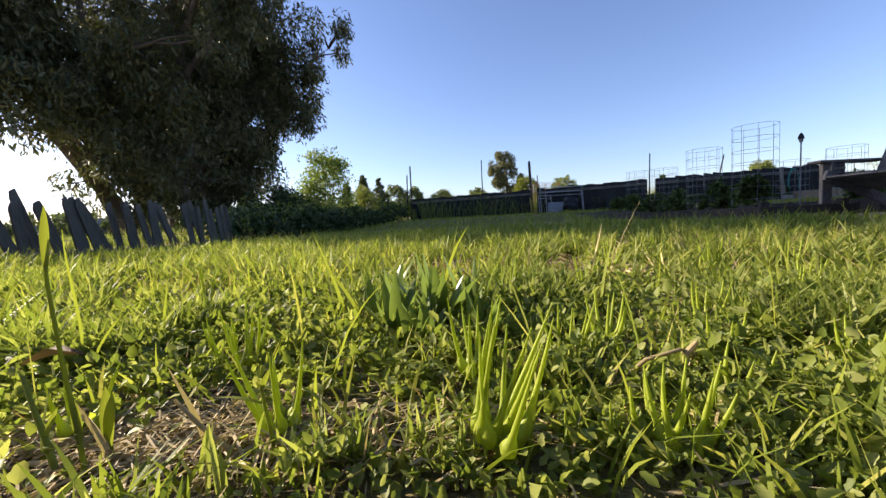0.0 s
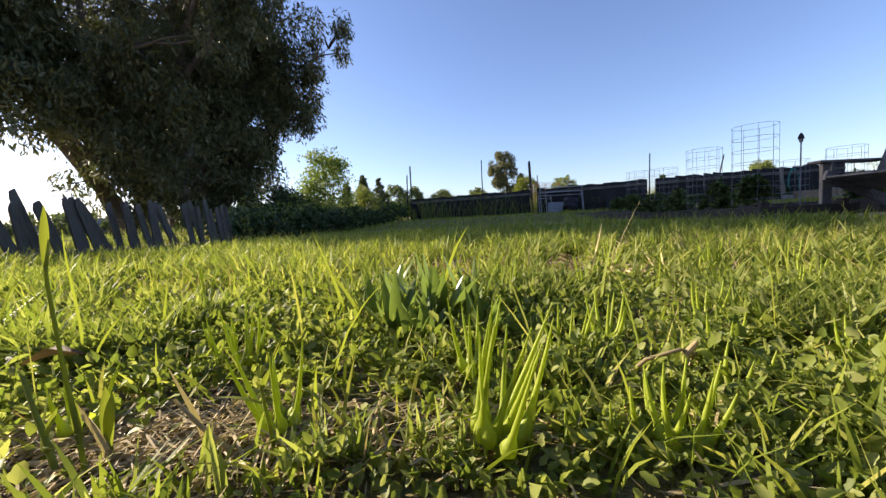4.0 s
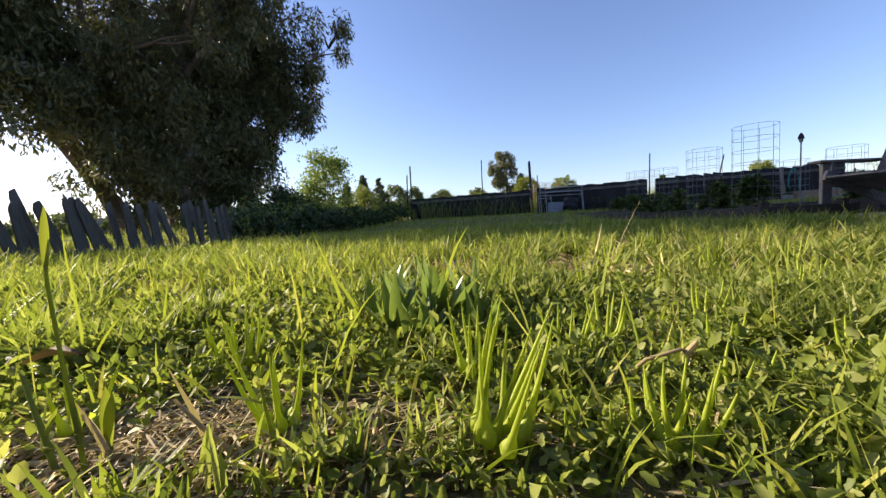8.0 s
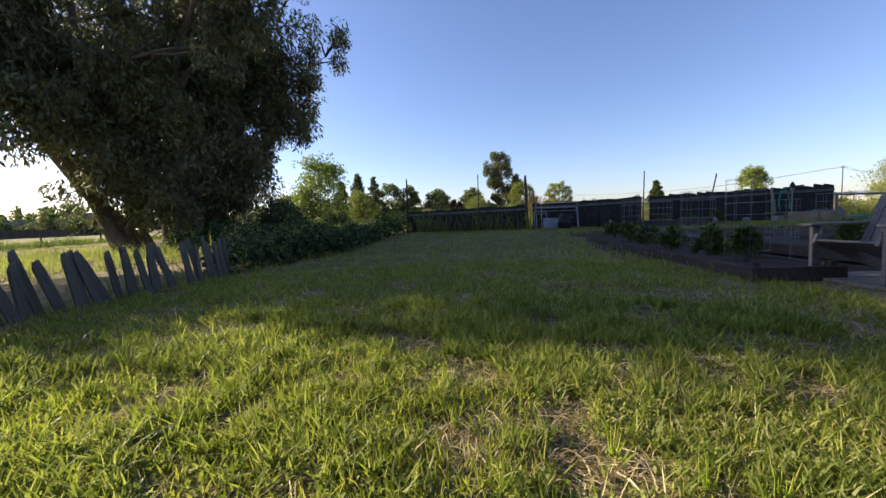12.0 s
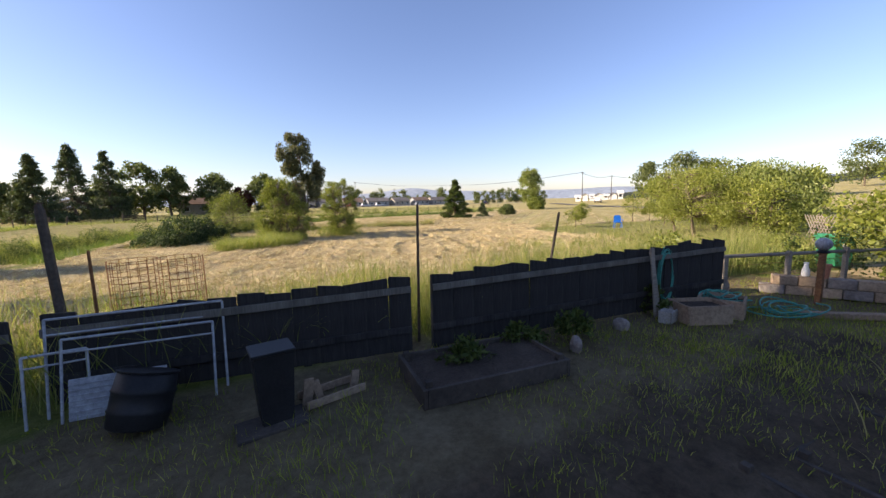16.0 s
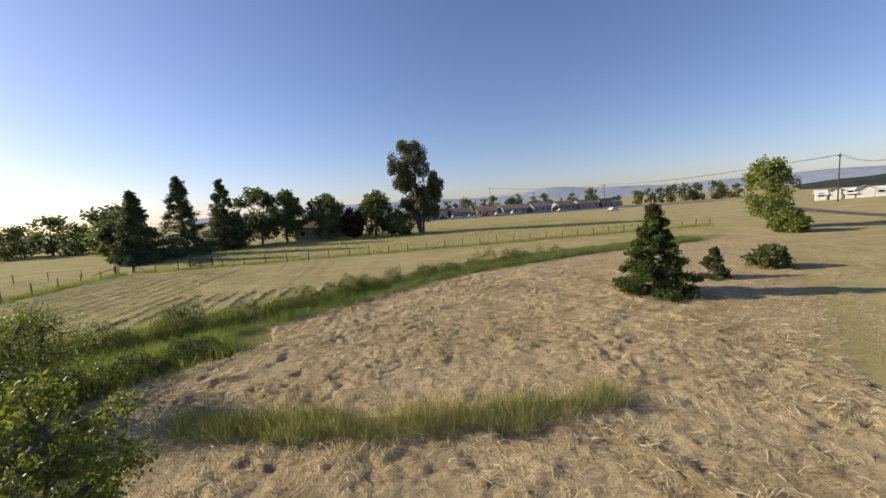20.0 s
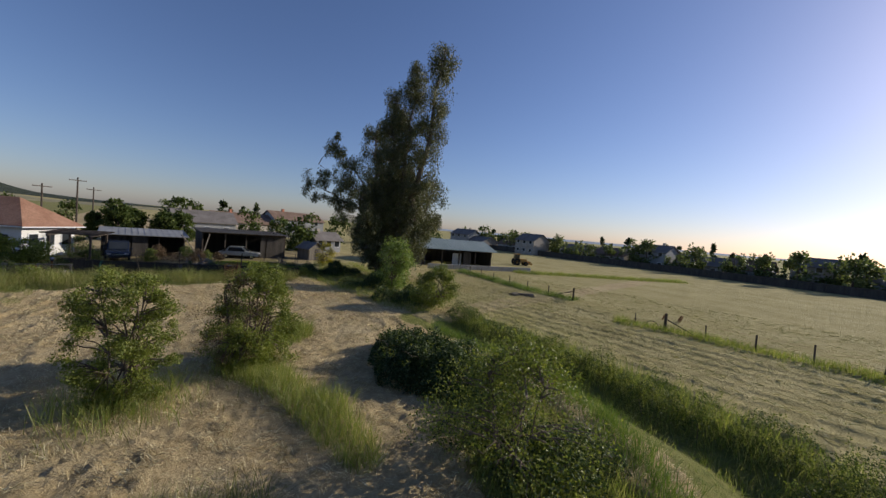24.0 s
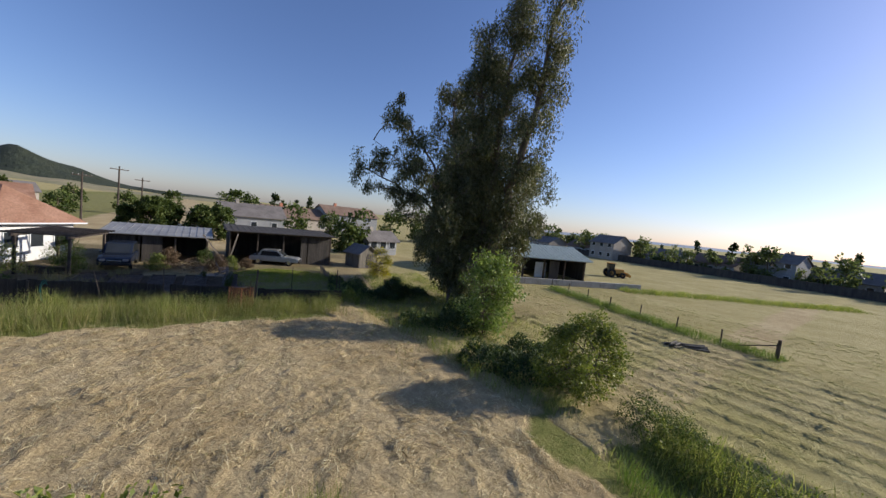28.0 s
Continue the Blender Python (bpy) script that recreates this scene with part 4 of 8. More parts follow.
for z in (0.2, 0.42):
    V, F = tube_arrays([(x, 0.03 + 0.015 * math.sin(3 * x), z + 0.01 * math.sin(5 * x)) for x in np.linspace(-0.1, 5.1, 40)], 0.003, 4)
    part("wire", np_mesh("wire", V, F), M["wire"], pk)
for x in (0.0, 1.7, 3.4, 5.05):
    part("post", rod((x, 0.05, -0.02), (x - 0.1, 0.06, 0.62), 0.035, 0.03), M["picket_wood"], pk)
# posts and stakes standing free
for (x, y, h, r, tx, lab, cat, mt) in [(3.05, 14.6, 2.0, 0.055, -2, "dark upright post behind the board fence", "post", "post_wood"), (3.3, 14.7, 1.5, 0.02, 0, "thin rusty stake behind the fence", "stake", "rust"),
                                       (7.05, 13.7, 1.95, 0.022, 1, "thin stake standing in the fence gap", "stake", "post_wood"), (9.3, 13.7, 1.75, 0.025, 12, "leaning dark stake behind the fence", "stake", "post_wood"),
                                       (-1.55, 13.9, 2.0, 0.03, 0, "thin post at the fence end", "post", "post_wood"), (-1.75, 14.0, 1.7, 0.025, 2, "thin post at the fence end", "post", "post_wood"), (1.1, 14.0, 2.1, 0.02, 0, "thin stake behind the fence", "stake", "post_wood")]:
    t = thing("post" if cat == "post" else "stake", lab, cat, (x, y, -0.02))
    part("shaft", rod((0, 0, 0), (h * math.sin(radians(tx)), 0, h), r, r * 0.85, 8), M[mt], t)
    part("tip", rod((h * math.sin(radians(tx)), 0, h), (h * math.sin(radians(tx)) * 1.02, 0, h + r * 1.5), r * 0.85, r * 0.4, 8), M[mt], t)


def metal_frame(label, at, turn, w, h, lean, panel):
    """A white tubular frame leaning on the fence, with a sheet in its lower half."""
    t = thing("metal_frame", label, "frame", at, turn)
    R = Matrix.Rotation(radians(lean), 4, "X")
    pts = [(-w / 2, 0, 0), (-w / 2, 0, h), (w / 2, 0, h), (w / 2, 0, 0)]
    pts = [R @ Vector(p) for p in pts]
    for a, b in zip(pts, pts[1:]):
        part("tube", rod(a, b, 0.013, sides=8), M["dull_metal"], t)
    for z in (0.84,):
        part("crossbar", rod(R @ Vector((-w / 2, 0, h * z)), R @ Vector((w / 2, 0, h * z)), 0.01, sides=6), M["dull_metal"], t)
    if panel:
        b = box((w * 0.62, 0.02, h * 0.5), (-w * 0.15, 0, h * 0.26), 0.004)
        bmesh.ops.transform(b, matrix=R, verts=b.verts)
        part("sheet", b, M["dull_metal"], t, "dented white metal sheet")
        for k in range(7):
            b = box((w * 0.62, 0.012, 0.012), (-w * 0.15, -0.014, h * (0.05 + 0.065 * k)), 0.003)
            bmesh.ops.transform(b, matrix=R, verts=b.verts)
            part("rib", b, M["dull_metal"], t)
    return t


metal_frame("dull white tubular metal frame leaning on the fence", (3.92, 13.6, 0.0), -3, 1.5, 0.95, -10, False)
metal_frame("dull white metal frame with a ribbed sheet leaning on the fence", (3.95, 13.42, 0.0), -4, 1.25, 0.78, -13, True)
metal_frame("small dull white metal frame leaning on the fence", (3.3, 13.5, 0.0), 4, 0.45, 0.66, -10, False)

drum = thing("drum", "black plastic barrel tipped over before the fence", "barrel", (3.98, 13.0, 0.03))
drum.scale, drum.rotation_euler = (1.0, 1.0, 0.85), (radians(-16), radians(14), 0)
part("body", lathe([(0.2, 0), (0.225, 0.02), (0.235, 0.16), (0.245, 0.18), (0.235, 0.2), (0.24, 0.36), (0.25, 0.38), (0.24, 0.4), (0.23, 0.56), (0.21, 0.575)], 24), M["black_plastic"], drum, smooth=True)
part("rim", lathe([(0.215, 0.56), (0.24, 0.565), (0.245, 0.585), (0.215, 0.59)], 24), M["black_plastic"], drum)
part("lid", lathe([(0.02, 0.575), (0.21, 0.575), (0.2, 0.582), (0.02, 0.582)], 24), M["black_plastic"], drum)
bx = thing("bucket", "tall dark plastic planter box by the fence", "planter", (5.12, 12.6, 0), 8)
part("body", prism([(-0.13, 0), (0.13, 0), (0.17, 0.68), (-0.17, 0.68)], 0.3), M["black_plastic"], bx)
part("rim", box((0.37, 0.33, 0.03), (0, 0, 0.685), 0.006), M["black_plastic"], bx)
part("foot_board", box((0.6, 0.34, 0.03), (-0.05, -0.1, 0.015), 0.004), M["bed_wood"], bx)
for (x, y, s_, h_) in [(8.7, 12.35, 0.1, 0.14), (9.9, 12.6, 0.12, 0.12)]:
    st = thing("stone", "rough pinkish stone lying by the fence", "stone", (x, y, 0), 30 * x)
    b = bmesh.new()
    bmesh.ops.create_icosphere(b, subdivisions=2, radius=1, matrix=Matrix.Diagonal((s_, s_ * 0.7, h_, 1)))
    for v in b.verts:
        v.co *= 1 + 0.25 * noise.noise(v.co * 6 + Vector((x, y, 0)))
        v.co.z = max(v.co.z + h_ * 0.6, -0.02)
    part("rock", b, M["stone"], st)


cr = thing("crate", "broken crate of pale boards beside the bed", "crate", (5.62, 12.75, 0), 12)
for (x, y, z, w, h, tn) in [(-0.2, 0, 0.13, 0.1, 0.27, 8), (-0.1, 0.01, 0.11, 0.08, 0.22, -14), (0.3, 0, 0.1, 0.09, 0.2, 10)]:
    part("upright_board", box((w, 0.025, h), (x, y, z), 0.003, rot=Matrix.Rotation(radians(tn), 4, "Y")), M["planter_wood"], cr)
for y in (-0.13, 0.14):
    part("side_board", box((0.62, 0.022, 0.08), (0.05, y, 0.05), 0.003), M["planter_wood"], cr)


def raised_bed(label, x0, y0, x1, y1, h, soil=True, turn=0.0, rows=0):
    """A garden bed edged with four boards, filled with soil."""
    w, d = x1 - x0, y1 - y0
    t = thing("raised_bed", label, "garden bed", ((x0 + x1) / 2, (y0 + y1) / 2, 0), turn, group="raised garden beds")
    for sx in (-1, 1):
        part("side_board", box((0.045, d, h), (sx * w / 2, 0, h / 2), 0.005), M["bed_wood"], t)
        part("end_board", box((w - 0.05, 0.045, h), (0, sx * (d / 2 - 0.023), h / 2), 0.005), M["bed_wood"], t)
    for sx in (-1, 1):
        for sy in (-1, 1):
            part("corner_post", box((0.07, 0.07, h + 0.05), (sx * (w / 2 - 0.06), sy * (d / 2 - 0.09), (h + 0.05) / 2), 0.005), M["bed_wood"], t)
    if soil:
        nx, ny = max(3, int(w / 0.12)), max(3, int(d / 0.12))
        X, Y = np.meshgrid(np.linspace(-w / 2 + 0.03, w / 2 - 0.03, nx), np.linspace(-d / 2 + 0.05, d / 2 - 0.05, ny))
        Zs = h * 0.78 + 0.02 * wob(X + x0, Y + y0, 0.25) + 0.02 * wob(X, Y, 0.6, x0)
        i = np.arange((ny - 1) * nx).reshape(ny - 1, nx)[:, :-1]
        part("soil", np_mesh("soil", np.stack([X, Y, Zs], -1).reshape(-1, 3), np.stack([i, i + 1, i + 1 + nx, i + nx], -1).reshape(-1, 4)), M["soil"], t, smooth=True)
    return t


M["soil"] = mat("dark_garden_soil", (0.045, 0.033, 0.025), (0.09, 0.068, 0.05), 3.0, 1.0, fine=30, relief=0.9, dist=0.03)
raised_bed("long soil-filled bed with grey board edges and young plants", 3.4, 3.75, 4.24, 10.75, 0.14, turn=-5.3)
raised_bed("long dark soil bed with board edging", 5.2, 4.6, 6.45, 10.6, 0.16, turn=-1.5)
raised_bed("long dark soil bed with board edging", 7.0, 4.5, 8.3, 10.35, 0.16, turn=-1)
raised_bed("long dark soil bed with board edging", 8.8, 4.4, 10.2, 10.2, 0.16)
raised_bed("long dark soil bed with board edging", 10.75, 4.0, 12.1, 9.9, 0.16, turn=-2)
raised_bed("weedy bed with thick board edging below the fence", 6.45, 11.95, 8.15, 12.9, 0.2, turn=-5)


def wire_cage(label, at, r, h, rings, uprights, material, turn=0, thick=0.0022):
    t = thing("wire_cage", label, "plant cage", at, turn, group="wire plant cages")
    for k in range(rings):
        z = 0.05 + (h - 0.05) * k / (rings - 1)
        a = np.linspace(0, 2 * np.pi, 25)
        V, F = tube_arrays(np.stack([r * np.cos(a), r * np.sin(a), np.full(25, z)], 1), thick, 4)
        part("ring", np_mesh("ring", V, F), material, t)
    for k in range(uprights):
        a = 6.2832 * k / uprights
        part("upright", rod((r * math.cos(a), r * math.sin(a), -0.02), (r * math.cos(a), r * math.sin(a), h), thick, sides=4), material, t)
    return t


for (x, y, h, r) in [(3.78, 4.66, 1.34, 0.3), (3.9, 5.76, 1.26, 0.3), (4.05, 7.1, 1.15, 0.3), (4.2, 8.4, 1.2, 0.3), (5.7, 5.5, 1.15, 0.28), (5.75, 6.4, 1.1, 0.28)]:
    wire_cage("round galvanised wire cage for tomato plants in a bed", (x - 0.12, y, 0.2), r * 0.75, h - 0.42, 7, 9, M["wire"])
for x in (3.5, 4.06):
    wire_cage("rusty wire mesh cage standing in the grass behind the fence", (x, 15.5, gz(x, 15.5)), 0.28, 1.0, 11, 16, M["rust"], 0, 0.004)


# little solar lamp on a stick and path lamp
lt = thing("solar_light", "small black garden lamp on a thin stick", "lamp", (4.6, 5.1, 0.02))
part("stick", rod((0, 0, 0), (0, 0, 0.95), 0.008, sides=6), M["wire"], lt)
part("lens", lathe([(0.02, 0.95), (0.024, 0.99), (0.02, 1.0)], 10), M["lamp_glass"], lt)
part("cap", lathe([(0.035, 0.99), (0.034, 1.01), (0.02, 1.05), (0.006, 1.07)], 12), M["black_plastic"], lt)
gl = thing("globe_lamp", "globe lamp on a rusty wooden post by the planter boxes", "lamp", (14.0, 11.75, 0))
part("post", box((0.085, 0.085, 0.95), (0, 0, 0.475), 0.008), M["rust"], gl)
part("collar", lathe([(0.09, 0.95), (0.1, 0.97), (0.06, 1.0)], 14), M["black_plastic"], gl)
part("globe", lathe([(0.05, 1.0), (0.09, 1.03), (0.12, 1.09), (0.11, 1.15), (0.07, 1.2), (0.02, 1.215)], 18), M["lamp_glass"], gl, smooth=True)


# chair
def adirondack(at, turn):
    """A slatted garden armchair of greyed wood."""
    t = thing("garden_chair", "greyed wooden slatted garden armchair on a board platform", "chair", at, turn)
    for sx in (-1, 1):
        part("front_leg", box((0.035, 0.11, 0.52), (sx * 0.3, -0.28, 0.26), 0.005), M["chair_wood"], t)
        part("rear_leg", box((0.035, 0.1, 0.95), (sx * 0.26, 0.1, 0.22), 0.005, rot=Matrix.Rotation(radians(68), 4, "X")), M["chair_wood"], t)
        part("armrest", box((0.14, 0.72, 0.028), (sx * 0.33, -0.02, 0.535), 0.006), M["chair_wood"], t)
        part("arm_bracket", prism([(-0.05, 0), (0.05, 0), (0.05, 0.14)], 0.03, at=(sx * 0.3, -0.26, 0.38)), M["chair_wood"], t)
    for k in range(6):
        part("seat_slat", box((0.56, 0.075, 0.022), (0, -0.3 + 0.085 * k, 0.37 - 0.022 * k), 0.004, rot=Matrix.Rotation(radians(-14), 4, "X")), M["chair_wood"], t)
    for k in range(7):
        x = (k - 3) * 0.078
        h = 0.86 - 0.045 * (k - 3) ** 2 * 0.6
        b = prism([(-0.034, 0), (0.034, 0), (0.036, h * 0.94), (0.02, h), (-0.02, h), (-0.036, h * 0.94)], 0.02, at=(x, 0, 0))
        bmesh.ops.transform(b, matrix=Matrix.Translation((0, 0.17, 0.26)) @ Matrix.Rotation(radians(-24), 4, "X"), verts=b.verts)
        part("back_slat", b, M["chair_wood"], t)
    for z, w in ((0.4, 0.6), (0.85, 0.56)):
        part("back_rail", box((w, 0.03, 0.07), (0, 0.2 + (z - 0.26) * 0.45 + 0.02, z), 0.005), M["chair_wood"], t)
    return t


pl = thing("platform", "low board platform under the garden chair", "platform", (4.45, 3.55, -0.085), -4)
for k in range(7):
    part("plank", box((1.5, 0.13, 0.03), (0, -0.42 + 0.14 * k, 0.105), 0.004), M["rail_wood"], pl)
for k in (-0.6, 0.6):
    part("joist", box((0.08, 0.95, 0.09), (k, 0, 0.045), 0.004), M["bed_wood"], pl)
adirondack((4.05, 3.6, 0.035), -84)

# hoses, planter boxes and rail by the far corner
def coil(name, label, at, r, n, thick, material, flat=True, seed=3, drop=0.0):
    g = np.random.default_rng(seed)
    a = np.linspace(0, n * 2 * np.pi, n * 22)
    rr = r * (1 + 0.12 * np.sin(a * 0.37 + 1) + 0.08 * np.sin(a * 1.7))
    if flat:
        sw = 1 + 0.35 * np.sin(a * 0.23 + seed)
        P = np.stack([rr * sw * np.cos(a) + 0.3 * r * np.sin(a * 0.17 + seed), rr * 0.8 * sw * np.sin(a + 0.4 * np.sin(a * 0.31)) + 0.25 * r * np.sin(a * 0.27), thick + 0.05 * (1 + np.sin(a * 0.83 + 2)) + 0.03 * (1 + np.sin(a * 1.9))], 1)
    else:
        P = np.stack([rr * 0.55 * np.cos(a), 0.06 + 0.04 * np.sin(a * 0.31), rr * 1.5 * np.sin(a)], 1)
    t = thing(name, label, "hose", at)
    V, F = tube_arrays(P, thick, 6)
    part("tube", np_mesh("tube", V, F), material, t, smooth=True)
    e = P[-1]
    part("nozzle", rod(e, e + np.array([0.05, 0.02, 0.0]), thick * 1.4, sides=8), M["chrome"], t)
    return t


coil("garden_hose", "green garden hose hung in a coil on the fence", (11.4, 12.86, 0.6), 0.3, 6, 0.012, M["hose"], False)
coil("garden_hose", "green garden hose heaped on the planter boxes", (12.15, 12.4, 0.16), 0.26, 8, 0.013, M["hose"], True, 4)
coil("garden_hose", "green garden hose lying in loops on the grass", (12.9, 11.75, 0.0), 0.34, 6, 0.012, M["hose"], True, 6)
blk = thing("concrete_block", "grey hollow concrete block by the leaning planks", "block", (10.9, 12.5, 0), 14)
for sx in (-1, 0, 1):
    part("web", box((0.035, 0.19, 0.19), (sx * 0.18, 0, 0.095), 0.004), M["concrete"], blk)
for sy in (-1, 1):
    part("face", box((0.395, 0.03, 0.19), (0, sy * 0.08, 0.095), 0.004), M["concrete"], blk)
for (x, y, tn, w) in [(11.35, 12.3, -24, 0.7), (12.0, 12.3, -70, 0.6)]:
    t = thing("planter_box", "old wooden planter box filled with earth", "planter", (x, y, 0), tn, group="planter boxes")
    for sx in (-1, 1):
        part("side", box((0.03, 0.5, 0.3), (sx * w / 2, 0, 0.15), 0.004), M["planter_wood"], t)
        part("end", box((w, 0.03, 0.3), (0, sx * 0.25, 0.15), 0.004), M["planter_wood"], t)
    part("soil", box((w - 0.03, 0.47, 0.24), (0, 0, 0.12), 0.0), M["soil"], t)
for (x, y, tn, h) in [(10.86, 12.88, -4, 1.15), (10.98, 12.9, 2, 1.1)]:
    t = thing("plank", "narrow plank leaning upright on the fence", "plank", (x, y - 0.2, 0), 0, group="leaning planks")
    part("body", box((0.09, 0.025, h), (h * math.sin(radians(-tn)) / 2, 0.1, h / 2), 0.003, rot=Matrix.Rotation(radians(-tn), 4, "Y") @ Matrix.Rotation(radians(-9), 4, "X")), M["rail_wood"], t)
rl = thing("rail_fence", "low wooden rail fence with wire beside the orchard", "fence", (13.0, 12.78, 0), -13)
for k in range(4):
    part("post", box((0.08, 0.08, 0.85), (k * 1.6, 0, 0.425), 0.006), M["rail_wood"], rl)
part("rail", rod((-0.1, 0, 0.83), (5.0, 0.02, 0.72), 0.035, sides=8), M["rail_wood"], rl)
for z in (0.2, 0.42, 0.62):
    part("wire", rod((0, 0.045, z), (4.8, 0.045, z), 0.004, sides=4), M["rust"], rl)
# row of old blocks round the corner bed, with a vase and a pot on it
bw = thing("block_wall", "low row of old tan stone blocks round the corner bed", "wall", (14.25, 12.75, 0), -62)
for c in range(2):
    for k in range(5):
        part("block", box((0.385, 0.19, 0.185), (0.2 + 0.4 * k + 0.18 * (c % 2), 0.012 * (k % 2), 0.0945 + 0.192 * c), 0.012), M["planter_wood"] if (k + c) % 3 else M["stone"], bw)
te = thing("timber_edging", "reddish old timber edging lying on the grass", "timber", (13.5, 11.2, 0), -38)
part("beam", box((1.5, 0.13, 0.11), (0, 0, 0.05), 0.012), M["planter_wood"], te)
bb = thing("vase", "small white bottle-shaped vase on the block wall", "vase", (14.58, 12.15, 0.382))
part("body", lathe([(0.05, 0), (0.065, 0.03), (0.06, 0.12), (0.035, 0.2), (0.03, 0.26)], 16), M["white_wall"], bb, smooth=True)
part("rim", lathe([(0.026, 0.25), (0.04, 0.26), (0.04, 0.275), (0.026, 0.275)], 16), M["white_wall"], bb)
pt = thing("flower_pot", "red clay flower pot on the block wall", "pot", (14.68, 11.92, 0.382))
part("body", lathe([(0.07, 0), (0.095, 0.24), (0.085, 0.24), (0.02, 0.2)], 16), M["terracotta"], pt)
part("rim", lathe([(0.09, 0.22), (0.105, 0.22), (0.105, 0.27), (0.088, 0.27)], 16), M["terracotta"], pt)
wb = thing("wheelie_bin", "green plastic wheelie bin with lid by the orchard trees", "bin", (20.6, 13.6, 0), -25)
part("body", prism([(-0.24, 0.08), (0.24, 0.08), (0.3, 0.92), (-0.3, 0.92)], 0.6), M["green_bin"], wb)
part("lid", prism([(-0.34, 0.92), (0.34, 0.92), (0.3, 1.0), (-0.28, 1.02)], 0.68), M["green_bin"], wb)
part("handle", rod((0.36, -0.24, 0.95), (0.36, 0.24, 0.95), 0.018), M["green_bin"], wb)
for sy in (-0.27, 0.27):
    part("wheel", rod((0.22, sy - 0.03, 0.1), (0.22, sy + 0.03, 0.1), 0.1, sides=16), M["tyre"], wb)
part("sticker", box((0.16, 0.004, 0.1), (0, -0.305, 0.7)), M["white_metal"], wb, "white label plate")
tr = thing("trellis", "wooden lattice trellis leaning on the shrubs", "trellis", (22.6, 14.6, 0.55), 40)
for k in range(7):
    part("lath", box((0.035, 0.012, 1.5), (-0.6 + 0.2 * k, 0, 0.4), rot=Matrix.Rotation(radians(48), 4, "Y")), M["rail_wood"], tr)
    part("lath", box((0.035, 0.012, 1.5), (-0.6 + 0.2 * k, 0.014, 0.4), rot=Matrix.Rotation(radians(-40), 4, "Y")), M["rail_wood"], tr)
part("prop", box((0.04, 0.04, 1.1), (0.1, 0.1, 0.0)), M["rail_wood"], tr)
bd = thing("boulder", "pale pinkish boulder at the corner of the garden", "boulder", (13.3, 13.1, 0))
b = bmesh.new()
bmesh.ops.create_icosphere(b, subdivisions=3, radius=1, matrix=Matrix.Diagonal((0.3, 0.24, 0.28, 1)))
for v in b.verts:
    v.co *= 1 + 0.22 * noise.noise(v.co * 3.5) + 0.06 * noise.noise(v.co * 12)
    v.co.z = max(v.co.z + 0.2, -0.03)
part("rock", b, M["stone"], bd)
bc = thing("plastic_chair", "bright blue moulded plastic chair on the orchard grass", "chair", (28.7, 27.5, 0), -40)
part("seat", box((0.5, 0.48, 0.04), (0, 0, 0.42), 0.015), M["blue"], bc)
part("backrest", prism([(-0.25, 0), (0.25, 0), (0.24, 0.42), (0.14, 0.5), (-0.14, 0.5), (-0.24, 0.42)], 0.035, at=(0, 0.25, 0.42)), M["blue"], bc)
for sx in (-1, 1):
    for sy in (-1, 1):
        part("leg", rod((sx * 0.21, sy * 0.2, 0.41), (sx * 0.26, sy * 0.26, 0), 0.022, 0.018), M["blue"], bc)
    part("armrest", box((0.05, 0.46, 0.03), (sx * 0.26, 0.02, 0.64), 0.01), M["blue"], bc)
    part("arm_support", rod((sx * 0.26, -0.2, 0.64), (sx * 0.24, -0.2, 0.42), 0.018), M["blue"], bc)

# plants of the beds
for k, (x, y, h, r) in enumerate([(3.6, 4.6, 0.5, 0.22), (3.65, 5.3, 0.5, 0.22), (3.75, 6.3, 0.45, 0.2), (3.85, 7.3, 0.5, 0.24), (3.95, 8.3, 0.5, 0.24), (4.05, 9.3, 0.45, 0.2), (7.2, 12.6, 0.3, 0.3), (8.1, 12.7, 0.28, 0.25), (8.9, 12.6, 0.4, 0.25),
                                  (15.6, 12.9, 0.9, 0.6), (16.6, 12.4, 1.1, 0.9), (16.6, 10.6, 1.4, 1.0), (13.6, 10.0, 0.8, 0.6), (11.1, 12.9, 0.4, 0.3), (5.4, 5.0, 0.5, 0.26)]):
    crown_tree("garden_plant", "leafy green garden plant growing in the bed", (x, y, 0.12 if x < 5 else 0.05), h * (0.7 if x < 5 else 1), r, M["hedge_leaf"], M["hedge_leaf"], 200 + k, 14, 40, (0.05, 0.11, 0.45), 0.1, 0.012, "bush", stems=3, category="plant", group="bed plants", limb_r=0.006)

# ---- farmyard and houses ----
def gable_roof(w, d, h, over=0.4, thick=0.12):
    """Two roof slopes over a plan w by d, ridge along x, eaves at z = 0."""
    bm = bmesh.new()
    W, D = w / 2 + over, d / 2 + over
    k = h * (1 + over / (d / 2))
    for sy in (-1, 1):
        v = [bm.verts.new(p) for p in ((-W, sy * D, h - k), (W, sy * D, h - k), (W, 0, h), (-W, 0, h), (-W, sy * D, h - k + thick), (W, sy * D, h - k + thick), (W, 0, h + thick), (-W, 0, h + thick))]
        for f in ((0, 1, 2, 3), (4, 5, 6, 7), (0, 1, 5, 4), (1, 2, 6, 5), (2, 3, 7, 6), (3, 0, 4, 7)):
            bm.faces.new([v[i] for i in f])
    bmesh.ops.recalc_face_normals(bm, faces=bm.faces)
    return bm


